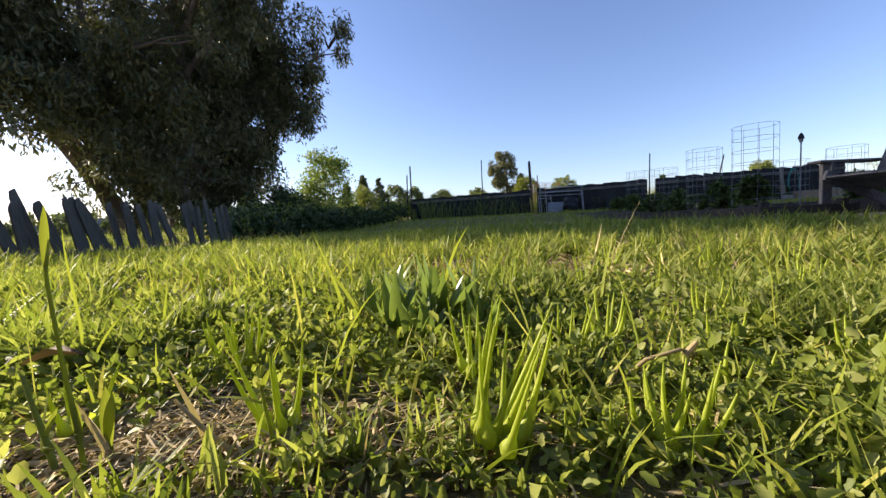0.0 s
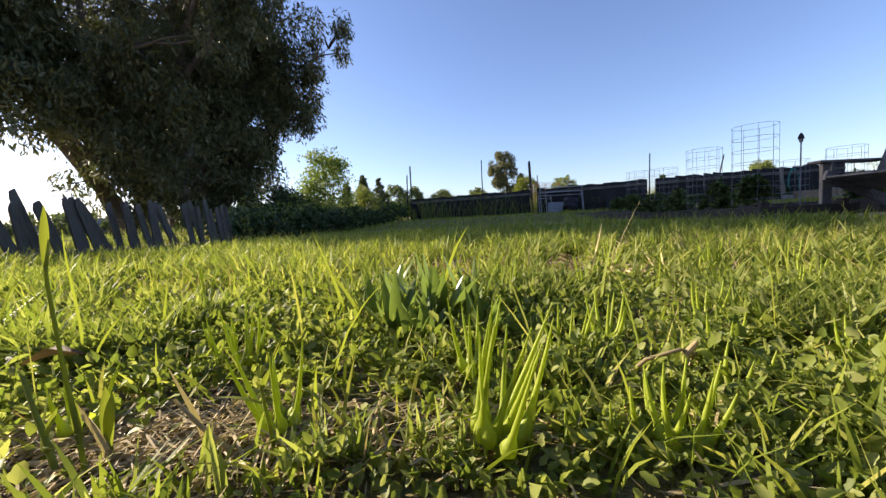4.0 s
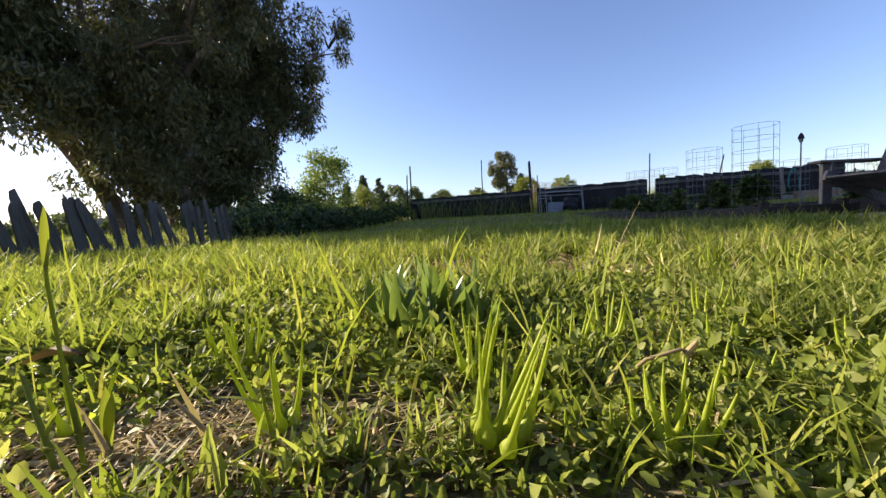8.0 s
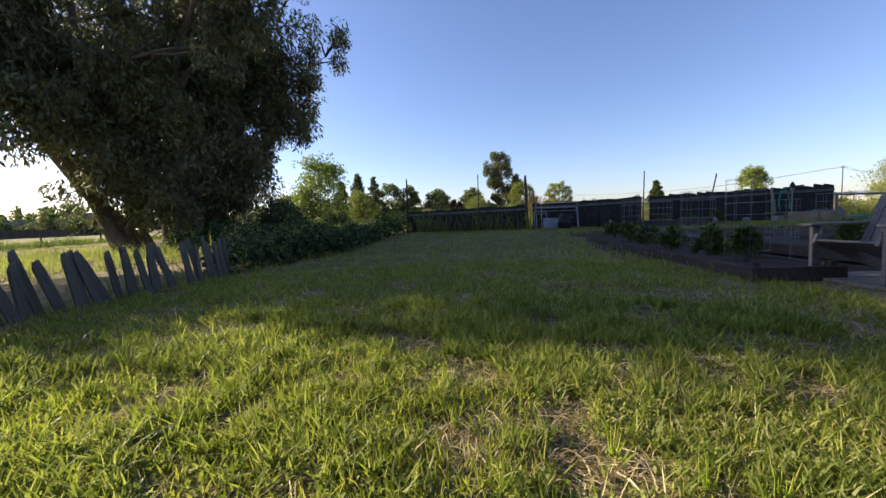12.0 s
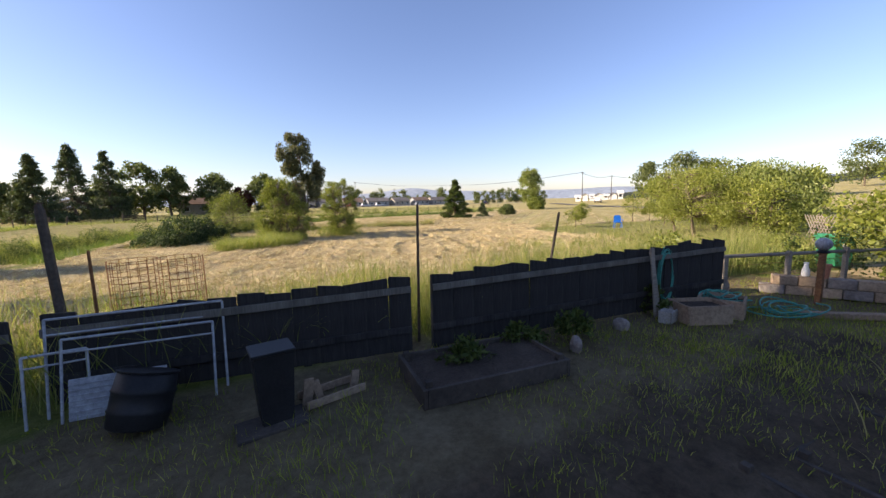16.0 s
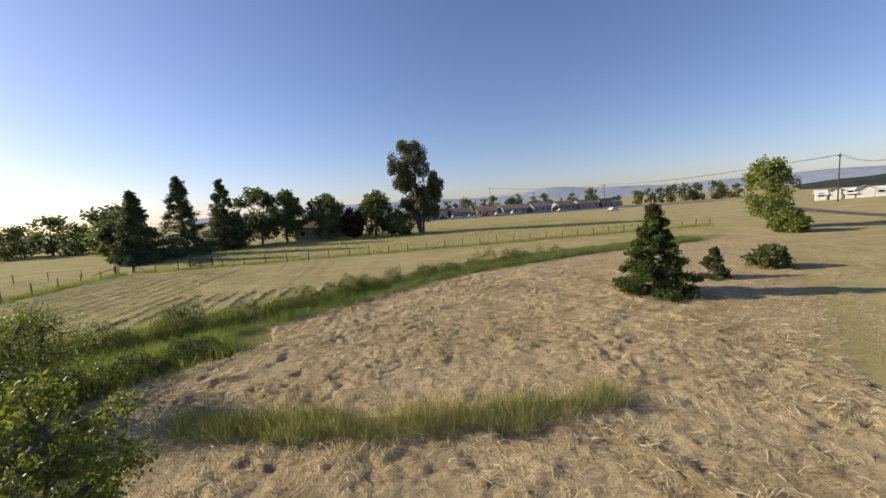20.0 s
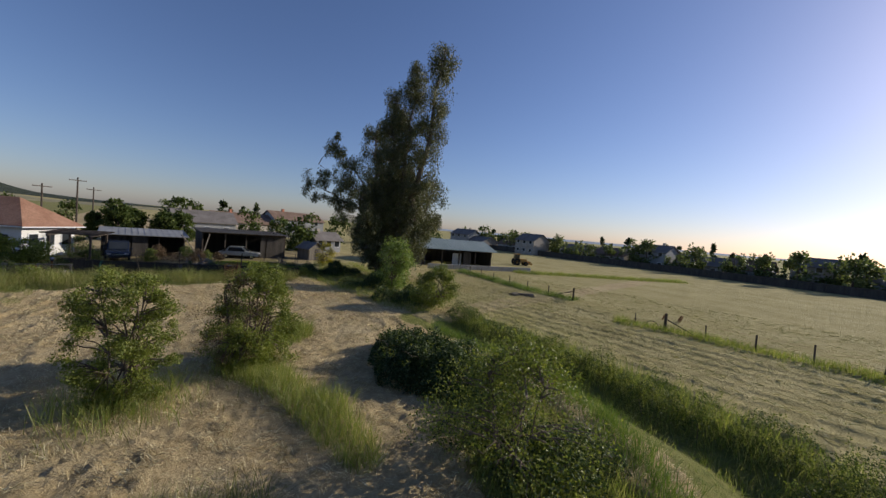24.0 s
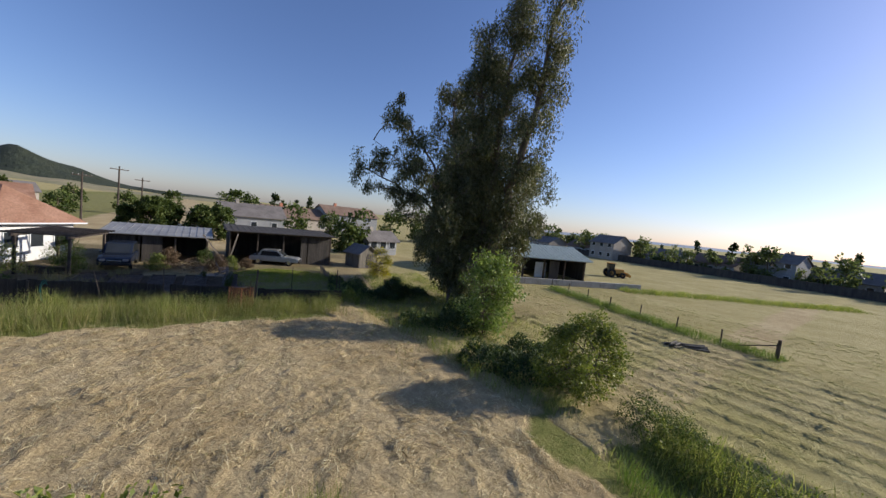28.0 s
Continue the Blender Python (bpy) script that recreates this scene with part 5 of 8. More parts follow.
def hip_roof(w, d, h, over=0.5):
    bm = bmesh.new()
    W, D, r = w / 2 + over, d / 2 + over, max(0.3, w / 2 - d / 2)
    b = [bm.verts.new(p) for p in ((-W, -D, 0), (W, -D, 0), (W, D, 0), (-W, D, 0))]
    e = [bm.verts.new((x, y, 0.12)) for x, y in ((-W, -D), (W, -D), (W, D), (-W, D))]
    t = [bm.verts.new((-r, 0, h)), bm.verts.new((r, 0, h))]
    bm.faces.new(b)
    for k in range(4):
        bm.faces.new((b[k], b[(k + 1) % 4], e[(k + 1) % 4], e[k]))
    bm.faces.new((e[0], e[1], t[1], t[0]))
    bm.faces.new((e[1], e[2], t[1]))
    bm.faces.new((e[2], e[3], t[0], t[1]))
    bm.faces.new((e[3], e[0], t[0]))
    bmesh.ops.recalc_face_normals(bm, faces=bm.faces)
    return bm


def house(label, at, turn, w, d, h, rh, wall, roof, hip=False, windows=3, storeys=1, chimney=True, group=""):
    """A dwelling: walls with gables, roof, chimney, and windows with frames and panes on the long sides."""
    t = thing("house", label, "house", at, turn, group)
    if hip:
        part("wall", box((w, d, h), (0, 0, h / 2)), M[wall], t)
        r = part("roof", hip_roof(w, d, rh), M[roof], t)
        r.location = (0, 0, h)
    else:
        b = prism([(-d / 2, 0), (d / 2, 0), (d / 2, h), (0, h + rh), (-d / 2, h)], w)
        bmesh.ops.transform(b, matrix=Matrix.Rotation(radians(90), 4, "Z"), verts=b.verts)
        part("wall", b, M[wall], t)
        r = part("roof", gable_roof(w, d, rh), M[roof], t)
        r.location = (0, 0, h)
    if chimney:
        c = part("chimney", box((0.6, 0.6, rh * 0.8 + 0.5), (w * 0.22, 0, rh * 0.8 + 0.1)), M["terracotta"] if roof != "grey_roof" else M["beige_wall"], r)
    for st in range(storeys):
        for sy in (-1, 1):
            for k in range(windows):
                x = (k + 0.5) / windows * w - w / 2
                z = 1.5 + st * 2.7
                fr = part("window", box((1.15, 0.08, 1.15), (x, sy * (d / 2 + 0.015), z)), M["white_metal"], t)
                part("pane", box((0.98, 0.02, 0.98), (x, sy * (d / 2 + 0.06), z)), M["pane"], fr)
    part("door", box((0.95, 0.07, 2.05), (w * 0.32, d / 2 + 0.02, 1.03)), M["rail_wood"], t)
    return t


wh9 = house("white stucco house with a hipped clay tile roof", (20.5, -5.4, 0), -34.5, 12, 5.2, 2.75, 2.5, "white_wall", "orange_roof", True, 4)
for k in range(3):
    fr = part("window", box((0.08, 0.95, 1.2), (-6.015, -1.6 + 1.6 * k, 1.55)), M["white_metal"], wh9)
    part("pane", box((0.02, 0.8, 1.05), (-6.06, -1.6 + 1.6 * k, 1.55)), M["pane"], fr)
part("gutter", box((0.12, 6.3, 0.1), (-6.55, 0, 2.74), 0.01), M["white_metal"], wh9)
part("gutter", box((13.2, 0.12, 0.1), (0, 3.15, 2.74), 0.01), M["white_metal"], wh9)


def lean_to(label, x0, x1, y0, depth, h0, h1, closed, roof, group=""):
    """An open-fronted farm shed: posts, low roof, back and side walls, closed bays."""
    w = x1 - x0
    t = thing("open_shed", label, "shed", ((x0 + x1) / 2, y0, 0), 0, group)
    part("back_wall", box((w, 0.08, h1), (0, -depth, h1 / 2)), M["shed_wood"], t)
    for sx in (-1, 1):
        part("side_wall", box((0.08, depth, min(h0, h1) - 0.05), (sx * w / 2, -depth / 2, (min(h0, h1) - 0.05) / 2)), M["shed_wood"], t)
    ang = math.atan2(h0 - h1, depth)
    r = part("roof", box((w + 0.8, depth + 1.1, 0.06), (0, -depth / 2 + 0.1, (h0 + h1) / 2 + 0.08), rot=Matrix.Rotation(ang, 4, "X")), M[roof], t)
    n = int((w + 0.8) / 0.5)
    for k in range(n):
        x = -w / 2 - 0.3 + (w + 0.6) * k / (n - 1)
        part("roof_rib", box((0.04, depth + 1.1, 0.03), (x, -depth / 2 + 0.1, (h0 + h1) / 2 + 0.125), rot=Matrix.Rotation(ang, 4, "X")), M[roof], r)
    m = max(3, int(w / 2.2))
    for k in range(m + 1):
        part("post", box((0.13, 0.13, h0), (-w / 2 + w * k / m, 0, h0 / 2), 0.01), M["post_wood"], t)
    part("beam", box((w, 0.12, 0.16), (0, 0, h0 - 0.06), 0.008), M["post_wood"], t)
    for a, b in closed:
        n = max(2, int((b - a) / 0.25))
        for k in range(n):
            part("wall_board", box(((b - a) / n * 0.96, 0.03, h0 - 0.15), (-w / 2 + a + (b - a) * (k + 0.5) / n, 0.05, (h0 - 0.15) / 2)), M["shed_wood"], t)
    return t


lean_to("long low open shed with a pale tin roof and dark bays", 5.1, 12.0, -2.6, 5.0, 2.25, 2.6, [(5.0, 6.8), (3.2, 4.8)], "tin")
lean_to("dark open shed with black board walls and tin roof", -6.0, 3.3, -3.2, 5.5, 2.95, 3.1, [(0.1, 3.0)], "shed_wood")
for (x, y, tx) in [(3.1, -2.2, -14), (4.6, -2.0, 35)]:
    t = thing("plank", "pale prop plank leaning on the shed", "plank", (x, y, 0))
    part("body", box((0.12, 0.06, 2.9), (0, 0, 1.4), rot=Matrix.Rotation(radians(tx), 4, "Y")), M["rail_wood"], t)
sh = thing("garden_shed", "small gabled grey wooden garden shed", "shed", (-9.4, -2.8, 0), 18)
b = prism([(-1.2, 0), (1.2, 0), (1.2, 1.6), (0, 2.4), (-1.2, 1.6)], 2.4)
part("wall", b, M["picket_wood"], sh)
r = part("roof", gable_roof(2.4, 2.4, 0.8, 0.25, 0.06), M["grey_roof"], sh)
r.matrix_basis = pose(0, 0, 1.6, 0, 0, 90)
part("door", box((0.8, 0.04, 1.5), (-0.2, 1.22, 0.75)), M["shed_wood"], sh)
pg = thing("pergola", "dark wooden pergola with a flat slatted roof beside the house", "pergola", (13.3, 1.8, 0), -12)
for sx in (-1.3, 1.3):
    for sy in (-2.2, 2.2):
        part("post", box((0.14, 0.14, 2.4), (sx, sy, 1.2), 0.01), M["post_wood"], pg)
    part("beam", box((0.1, 5.2, 0.2), (sx, 0, 2.45), 0.01), M["post_wood"], pg)
for k in range(12):
    part("slat", box((3.6, 0.06, 0.12), (0, -2.5 + 0.45 * k, 2.6), 0.006), M["post_wood"], pg)
for k in range(3):
    part("bench_plank", box((2.2, 0.12, 0.04), (0, 1.5 + 0.14 * k, 0.45)), M["post_wood"], pg)
part("bench_leg", box((1.8, 0.3, 0.42), (0, 1.64, 0.21)), M["post_wood"], pg)
wl = thing("gravel_yard_wall", "low pale concrete wall at the edge of the yard", "wall", (-31.5, 9.2, 0), 163)
for k in range(9):
    part("block", box((1.96, 0.24, 0.7), (-8 + 2.0 * k, 0, 0.35), 0.02), M["concrete"], wl)

# pole barn beyond the eucalyptus
bn = thing("barn", "long open pole barn with a pale green metal roof", "barn", (-31.0, -0.2, 0), 163)
W, D, H = 15.0, 8.0, 2.8
part("back_wall", box((W, 0.1, H), (0, D / 2, H / 2)), M["shed_wood"], bn)
for sx in (-1, 1):
    part("side_wall", box((0.1, D, H), (sx * W / 2, 0, H / 2)), M["shed_wood"], bn)
r = part("roof", gable_roof(W, D, 1.25, 0.7, 0.1), M["tin_green"], bn)
r.location = (0, 0, H)
for k in range(27):
    x = -W / 2 - 0.6 + (W + 1.2) * k / 26
    for sy in (-1, 1):
        part("roof_rib", box((0.05, 5.1, 0.04), (x, sy * 2.48, 0.66), rot=Matrix.Rotation(-sy * math.atan2(1.25, D / 2), 4, "X")), M["tin_green"], r)
for k in range(6):
    part("post", box((0.2, 0.2, H), (-W / 2 + W * k / 5, -D / 2, H / 2), 0.01), M["post_wood"], bn)
part("beam", box((W, 0.2, 0.35), (0, -D / 2, H - 0.15), 0.01), M["post_wood"], bn)
for (a, b_) in [(-7.4, -4.6), (2.4, 3.8)]:
    part("panel", box((b_ - a, 0.06, H - 0.5), ((a + b_) / 2, -D / 2 + 0.2, (H - 0.5) / 2)), M["shed_wood"], bn)
part("white_door", box((1.6, 0.06, 2.0), (1.6, -D / 2 + 1.0, 1.0)), M["white_metal"], bn)


# ---- vehicles ----
def car(label, at, turn, paint, suv=False, group=""):
    """A parked car: body, cabin with panes, bumpers, lights, and four wheels with tyre and rim."""
    t = thing("car", label, "car", at, turn, group)
    L, W_, hh = (4.6, 1.85, 1.0) if suv else (4.5, 1.75, 0.82)
    top = 1.75 if suv else 1.42
    b = prism([(-L / 2, 0.35), (L / 2, 0.35), (L / 2, hh * 0.78), (L / 2 - 0.25, hh * 0.92), (L * 0.22, hh), (-L / 2 + 0.12, hh * 1.02), (-L / 2, hh * 0.8)], W_)
    bmesh.ops.bevel(b, geom=list(b.edges), offset=0.06, segments=2, affect="EDGES")
    body = part("body", b, M[paint], t, smooth=False)
    back = -L / 2 + 0.2 if suv else -L * 0.34
    b = prism([(back, hh * 0.98), (L * 0.22, hh * 0.98), (L * 0.06, top), (back + 0.35, top)], W_ * 0.88)
    bmesh.ops.bevel(b, geom=list(b.edges), offset=0.05, segments=2, affect="EDGES")
    cab = part("cabin", b, M[paint], t)
    for sy in (-1, 1):
        part("side_window", prism([(back + 0.28, hh + 0.05), (L * 0.16, hh + 0.05), (L * 0.045, top - 0.12), (back + 0.42, top - 0.12)], 0.02, at=(0, sy * W_ * 0.443, 0)), M["pane"], cab)
        part("headlight", box((0.06, 0.34, 0.16), (L / 2 - 0.02, sy * W_ * 0.34, hh * 0.72), 0.02), M["lamp_glass"], body)
        part("tail_light", box((0.05, 0.22, 0.2), (-L / 2 + 0.01, sy * W_ * 0.38, hh * 0.75), 0.02), M["car_red"], body)
        part("mirror", box((0.12, 0.16, 0.12), (L * 0.15, sy * W_ * 0.54, hh + 0.1), 0.02), M[paint], body)
    ws = box((0.02, W_ * 0.74, math.hypot(0.16 * L, top - hh) * 0.8), (L * 0.145, 0, (top + hh) / 2 + 0.01), rot=Matrix.Rotation(-math.atan2(0.16 * L, top - hh), 4, "Y"))
    part("windscreen", ws, M["pane"], cab)
    for x, nm in ((L / 2, "front_bumper"), (-L / 2, "rear_bumper")):
        part(nm, box((0.12, W_ * 0.96, 0.2), (x, 0, 0.45), 0.03), M["black_plastic"], body)
    part("grille", box((0.04, W_ * 0.45, 0.16), (L / 2 + 0.01, 0, hh * 0.66), 0.01), M["chrome"], body)
    for sx in (-0.31, 0.31):
        for sy in (-1, 1):
            r_ = 0.37 if suv else 0.31
            wh = part("wheel", rod((sx * L, sy * (W_ / 2 - 0.2), r_), (sx * L, sy * (W_ / 2 + 0.01), r_), r_ * 0.62, sides=14), M["chrome"], t)
            part("tyre", lathe([(r_ * 0.62, -0.1), (r_, -0.09), (r_, 0.09), (r_ * 0.62, 0.1)], 18), M["tyre"], wh).matrix_basis = pose(sx * L, sy * (W_ / 2 - 0.1), r_, 90, 0, 0)
    return t


car("dark blue SUV parked before the long shed", (10.7, -0.4, 0), 90, "car_dark", True)
car("silver-grey sedan parked in the dark shed", (-0.7, -3.0, 0), 158, "car_silver")
for (x, y, tn, p, s_) in [(77.1, 56.9, 200, "car_dark", True), (24, 196, 5, "car_white", False), (30, 197, 5, "car_dark", False), (36, 197, 5, "car_white", True), (43, 198, 5, "car_white", False), (49, 198, 5, "car_red", False),
                          (56, 198, 5, "car_white", True), (64, 200, 5, "car_white", True), (83, 193, 0, "car_white", False), (88, 160, 30, "car_white", False), (99, 152, 40, "car_dark", True), (92, 84, 35, "car_white", False)]:
    car("car standing on the far road", (x, y, gz(x, y)), tn, p, s_, "far road cars")
tk = thing("tractor", "small orange-yellow tractor standing by the pasture", "tractor", (-49.5, 2.5, 0), 150)
part("body", box((1.9, 0.8, 0.7), (0.3, 0, 1.0), 0.06), M["yellow_paint"], tk)
part("cab_post", box((0.9, 1.0, 1.1), (-0.8, 0, 1.6), 0.05), M["pane"], tk)
part("cab_roof", box((1.2, 1.2, 0.1), (-0.8, 0, 2.2), 0.03), M["yellow_paint"], tk)
for x, r_ in ((-0.9, 0.7), (0.95, 0.42)):
    for sy in (-1, 1):
        wh = part("wheel", rod((x, sy * 0.5, r_), (x, sy * 0.78, r_), r_ * 0.5, sides=14), M["yellow_paint"], tk)
        part("tyre", lathe([(r_ * 0.5, -0.14), (r_, -0.12), (r_, 0.12), (r_ * 0.5, 0.14)], 18), M["tyre"], wh).matrix_basis = pose(x, sy * 0.64, r_, 90, 0, 0)
part("bucket", prism([(1.6, 0.3), (2.2, 0.2), (2.3, 0.5), (1.7, 0.9)], 1.5), M["yellow_paint"], tk)

# ---- houses behind the farmyard, along the pasture and far off ----
for (x, y, tn, w, d, h, rh, wa, ro, st, lab) in [
        (-13.0, -58, 10, 15, 10, 3.2, 2.2, "beige_wall", "brown_roof", 1, "brown-roofed house behind the sheds"), (-26, -60, 8, 14, 9, 4.8, 2.0, "grey_wall", "brown_roof", 2, "two-storey house with brown roof behind the sheds"),
        (-2.5, -47, 5, 11, 8, 3.0, 2.2, "grey_wall", "grey_roof", 1, "grey gabled house behind the sheds"), (-16.5, -16, 12, 5, 4, 2.2, 1.2, "grey_wall", "grey_roof", 1, "small grey outbuilding behind the eucalyptus"),
        (34, -46, 20, 12, 8, 2.8, 2, "white_wall", "orange_roof", 1, "far house below the hill"), (46, -90, 30, 14, 8, 2.8, 2, "beige_wall", "grey_roof", 1, "far house below the hill"), (64, 15.4, 10, 11, 8, 3.0, 1.7, "white_wall", "brown_roof", 1, "white house behind the willow")]:
    house(lab, (x, y, gz(x, y)), tn, w, d, h, rh, wa, ro, False, 3, st)
g7 = np.random.default_rng(31)
walls, roofs = ("grey_wall", "beige_wall", "grey_wall", "beige_wall"), ("grey_roof", "grey_roof", "brown_roof")
for k in range(17):
    y = -62 + 11.5 * k + g7.uniform(-1.5, 1.5)
    x = -101 - 4 * g7.uniform(0, 1) + (6 if y < -20 else 0) - (0.12 * max(0, y - 60))
    house("suburban house with a grey shingle roof behind the pasture fence", (x, y, -0.05), 90 + g7.uniform(-12, 12), g7.uniform(8, 11), 8, 2.7 if k % 3 else 4.8, g7.uniform(1.6, 2.3), walls[k % 4], roofs[k % 3], False, 3, 1 if k % 3 else 2, k % 2 == 0, "suburban houses")
ff = thing("board_fence", "long dark board fence between pasture and houses", "fence", (-94, -70, 0), 90)
for k in range(64):
    part("panel", box((2.42, 0.06, 1.75), (1.25 + 2.5 * k, 0.3 * math.sin(k * 0.1), 0.87)), M["shed_wood"], ff)
    part("post", box((0.12, 0.12, 1.85), (2.5 * k, 0.3 * math.sin(k * 0.1), 0.92)), M["post_wood"], ff)
house("peach stucco farmhouse with a brown roof by the road", (89.5, 60.5, gz(89.5, 60.5)), 130, 5.0, 4.6, 2.2, 1.3, "pink_wall", "brown_roof", False, 3)
for k in range(7):
    house("white modern house with a steep roof far across the fields", (123.5 + 1.7 * k, 121.2 - 1.95 * k, gz(123.5 + 1.7 * k, 121.2 - 1.95 * k)), -45 + 90 * (k % 2), (1.9, 2.5, 1.6, 2.1)[k % 4], (3, 2.0, 2.6)[k % 3], (1.7, 2.5, 1.5, 2.1, 1.8)[k % 5], (0.9, 0.6, 1.1)[k % 3], "white_wall", ("white_wall", "grey_roof")[k % 2], False, 1, 1, False, "white far houses")
for k in range(9):
    house("low far house along the road across the fields", (14 + 13 * k, 214 + 3 * math.sin(k), 0), g7.uniform(-10, 10), g7.uniform(9, 13), 8, 2.7, 1.8, walls[k % 4], ("brown_roof", "grey_roof", "grey_roof")[k % 3], False, 3, 1, False, "far road houses")
house("low house among the trees of the far farmstead", (-5, 124, 0), 5, 14, 8, 2.8, 2.0, "beige_wall", "brown_roof", False, 4)

# far trees as single things along the edges
def far_trees(spots, label, group, leafm, seed, shape="round"):
    protos = []
    for v in range(4):
        protos.append(crown_tree("conifer" if shape == "cone" else "tree", label, (0, 0, -500), 1.0, 0.36 if shape == "round" else 0.2, M[leafm], M["bark"], seed + v, 22, 34, (0.06, 0.125, 0.65), 0.06, 0.03, shape, group=group, lump=0.34 if shape == "round" else 0.26, limb_r=0.008, twig=0))
    used = set()
    for k, (x, y, h) in enumerate(spots):
        m = pose(x, y, gz(x, y) - 0.05, 0, 0, 47 * k) @ Matrix.Diagonal((h, h, h, 1))
        if k < 4:
            protos[k].matrix_basis = m
        else:
            copy_thing(protos[k % 4], m).scale = (h, h, h)


far_trees([(-99 + g7.uniform(-4, 3), -66 + 3.4 * k + g7.uniform(-2, 2), g7.uniform(3.6, 7.4)) for k in range(60)], "dark leafy garden tree among the suburban houses", "suburban trees", "far_leaf", 300)
far_trees([(-112 + g7.uniform(-9, 4), -70 + 3.7 * k + g7.uniform(-2, 2), g7.uniform(4.6, 9.2)) for k in range(55)], "dark pointed conifer among the suburban houses", "suburban conifers", "needle", 310, "cone")
far_trees([(10 + 5.8 * k + g7.uniform(-2, 2), 224 + g7.uniform(-6, 8), g7.uniform(5, 10)) for k in range(34)], "tree along the far road", "far road trees", "far_leaf", 320)
far_trees([(-12.8, -14.5, 6.2), (-11.8, -15.6, 5.4), (-4.5, -110, 8.5), (-9, -112, 8), (-1, -108, 7.5), (-18, -46, 6), (-6, -50, 5), (-30, -40, 7), (-40, -45, 8), (-52, -40, 7.5), (-60, -44, 8), (-70, -52, 9),
           (-7, -26, 6), (26, -52, 5), (36, -60, 5.5), (20, -70, 5), (-99, -54, 8.5), (30, -80, 6), (12, -90, 6)], "dark tree behind the farmyard", "farmyard trees", "hedge_leaf", 330)
far_trees([(-10.4, -70, 9.0), (-13, -75, 7.0), (-25, -95, 9), (-20, -92, 8)], "dark pointed conifer behind the farmyard", "farmyard conifers", "needle", 340, "cone")
far_trees([(-45 - 4.4 * k, 122 + g7.uniform(-6, 14), g7.uniform(7, 11.5)) for k in range(22)], "dark tree along the far edge of the pasture", "pasture edge trees", "far_leaf", 350)
for k, (x, y, h, r) in enumerate([(11.0, -23.3, 5.0, 1.9), (9.2, -24.4, 4.4, 1.6), (5.6, -23.5, 4.3, 1.8), (3.4, -24.0, 4.6, 1.9), (13.6, -24.5, 3.6, 1.0)]):
    crown_tree("oak_tree", "dense dark tree standing behind the open sheds", (x, y, 0), h, r, M["hedge_leaf"], M["bark"], 380 + k, 60, 85, (0.22, 0.44, 0.6), 0.1, 0.2, "round", group="trees behind the sheds", lump=0.24, limb_r=0.04, twig=0)
for k, (x, y, h, r) in enumerate([(19.4, 11.4, 2.9, 1.7), (17.4, 9.6, 2.5, 1.5), (15.9, 7.4, 2.2, 1.3)]):
    crown_tree("fruit_tree", "low bright green fruit tree at the garden end", (x, y, 0), h, r, M["leaf_fruit"], M["bark"], 390 + k, 45, 120, (0.09, 0.17, 0.6), 0.26, 0.09, "round", lump=0.24, stems=2, group="garden fruit trees")
crown_tree("broom_bush", "bright yellow flowering broom bush beside the path", (-8.6, 4.2, 0), 2.8, 1.2, M["leaf_yellow"], M["bark"], 360, 50, 160, (0.06, 0.12, 0.4), 0.1, 0.04, "bush", stems=5, category="bush")
crown_tree("dark_bush", "dark evergreen shrub beside the path", (-5.9, 12.9, 0), 1.5, 1.0, M["leaf_dark"], M["bark"], 361, 40, 160, (0.07, 0.13, 0.5), 0.1, 0.04, "bush", stems=4, category="bush")

for k, (x, y, h, r, lm) in enumerate([(13.4, 1.0, 2.1, 1.1, "hedge_leaf"), (12.6, 3.4, 1.3, 0.9, "hedge_leaf"), (8.3, 1.6, 1.2, 0.7, "leaf_mid"), (7.6, 0.4, 1.5, 0.7, "dead_leaf"), (4.4, 1.9, 1.3, 0.8, "dead_leaf"), (3.4, 0.9, 1.1, 0.6, "leaf_mid"), (5.2, 0.2, 1.6, 0.7, "hedge_leaf"), (2.2, 0.4, 0.9, 0.5, "dead_leaf"), (15.4, 4.6, 1.9, 1.2, "leaf_fruit")]):
    crown_tree("shrub", "scraggy shrub growing in the yard before the sheds", (x, y, 0), h, r, M[lm], M["bark"], 365 + 11 * k, 34, 70, (0.06, 0.13, 0.5), 0.1, 0.03, "bush", stems=6, category="shrub", group="yard shrubs", limb_r=0.012, twig=1.2)

# heap of cut brush in the garden
bp = thing("brush_pile", "heap of dry brown cut brush and twigs in the garden", "brush pile", (6.0, 1.2, 0))
gb = np.random.default_rng(370)
for k in range(60):
    a, q = gb.uniform(0, 6.283), 1.5 * math.sqrt(gb.uniform(0, 1))
    c = np.array([q * math.cos(a), q * math.sin(a), 0.05 + 0.75 * (1 - (q / 1.6) ** 2) * gb.uniform(0.2, 1)])
    d = gb.normal(0, 1, 3) * (1, 1, 0.35)
    d *= gb.uniform(0.4, 0.8) / np.linalg.norm(d)
    lo, hi = c - d, c + d
    lo[2], hi[2] = max(lo[2], -0.02), max(hi[2], 0.02)
    V, F = tube_arrays(curve_pts(lo, hi, 0.05, gb, 5), np.linspace(0.018, 0.006, 5), 5)
    part("branch", np_mesh("branch", V, F), M["bark"], bp)
P = gb.normal(0, 1, (900, 3)) * (0.75, 0.75, 0.22) + (0, 0, 0.45)
P[:, 2] = np.clip(P[:, 2], 0.03, 1.1)
part("dead_leaves", np_mesh("dead_leaves", *leaf_arrays(P, gb.uniform(0.06, 0.14, 900), 0.05, 0.3, gb)), M["dead_leaf"], bp)

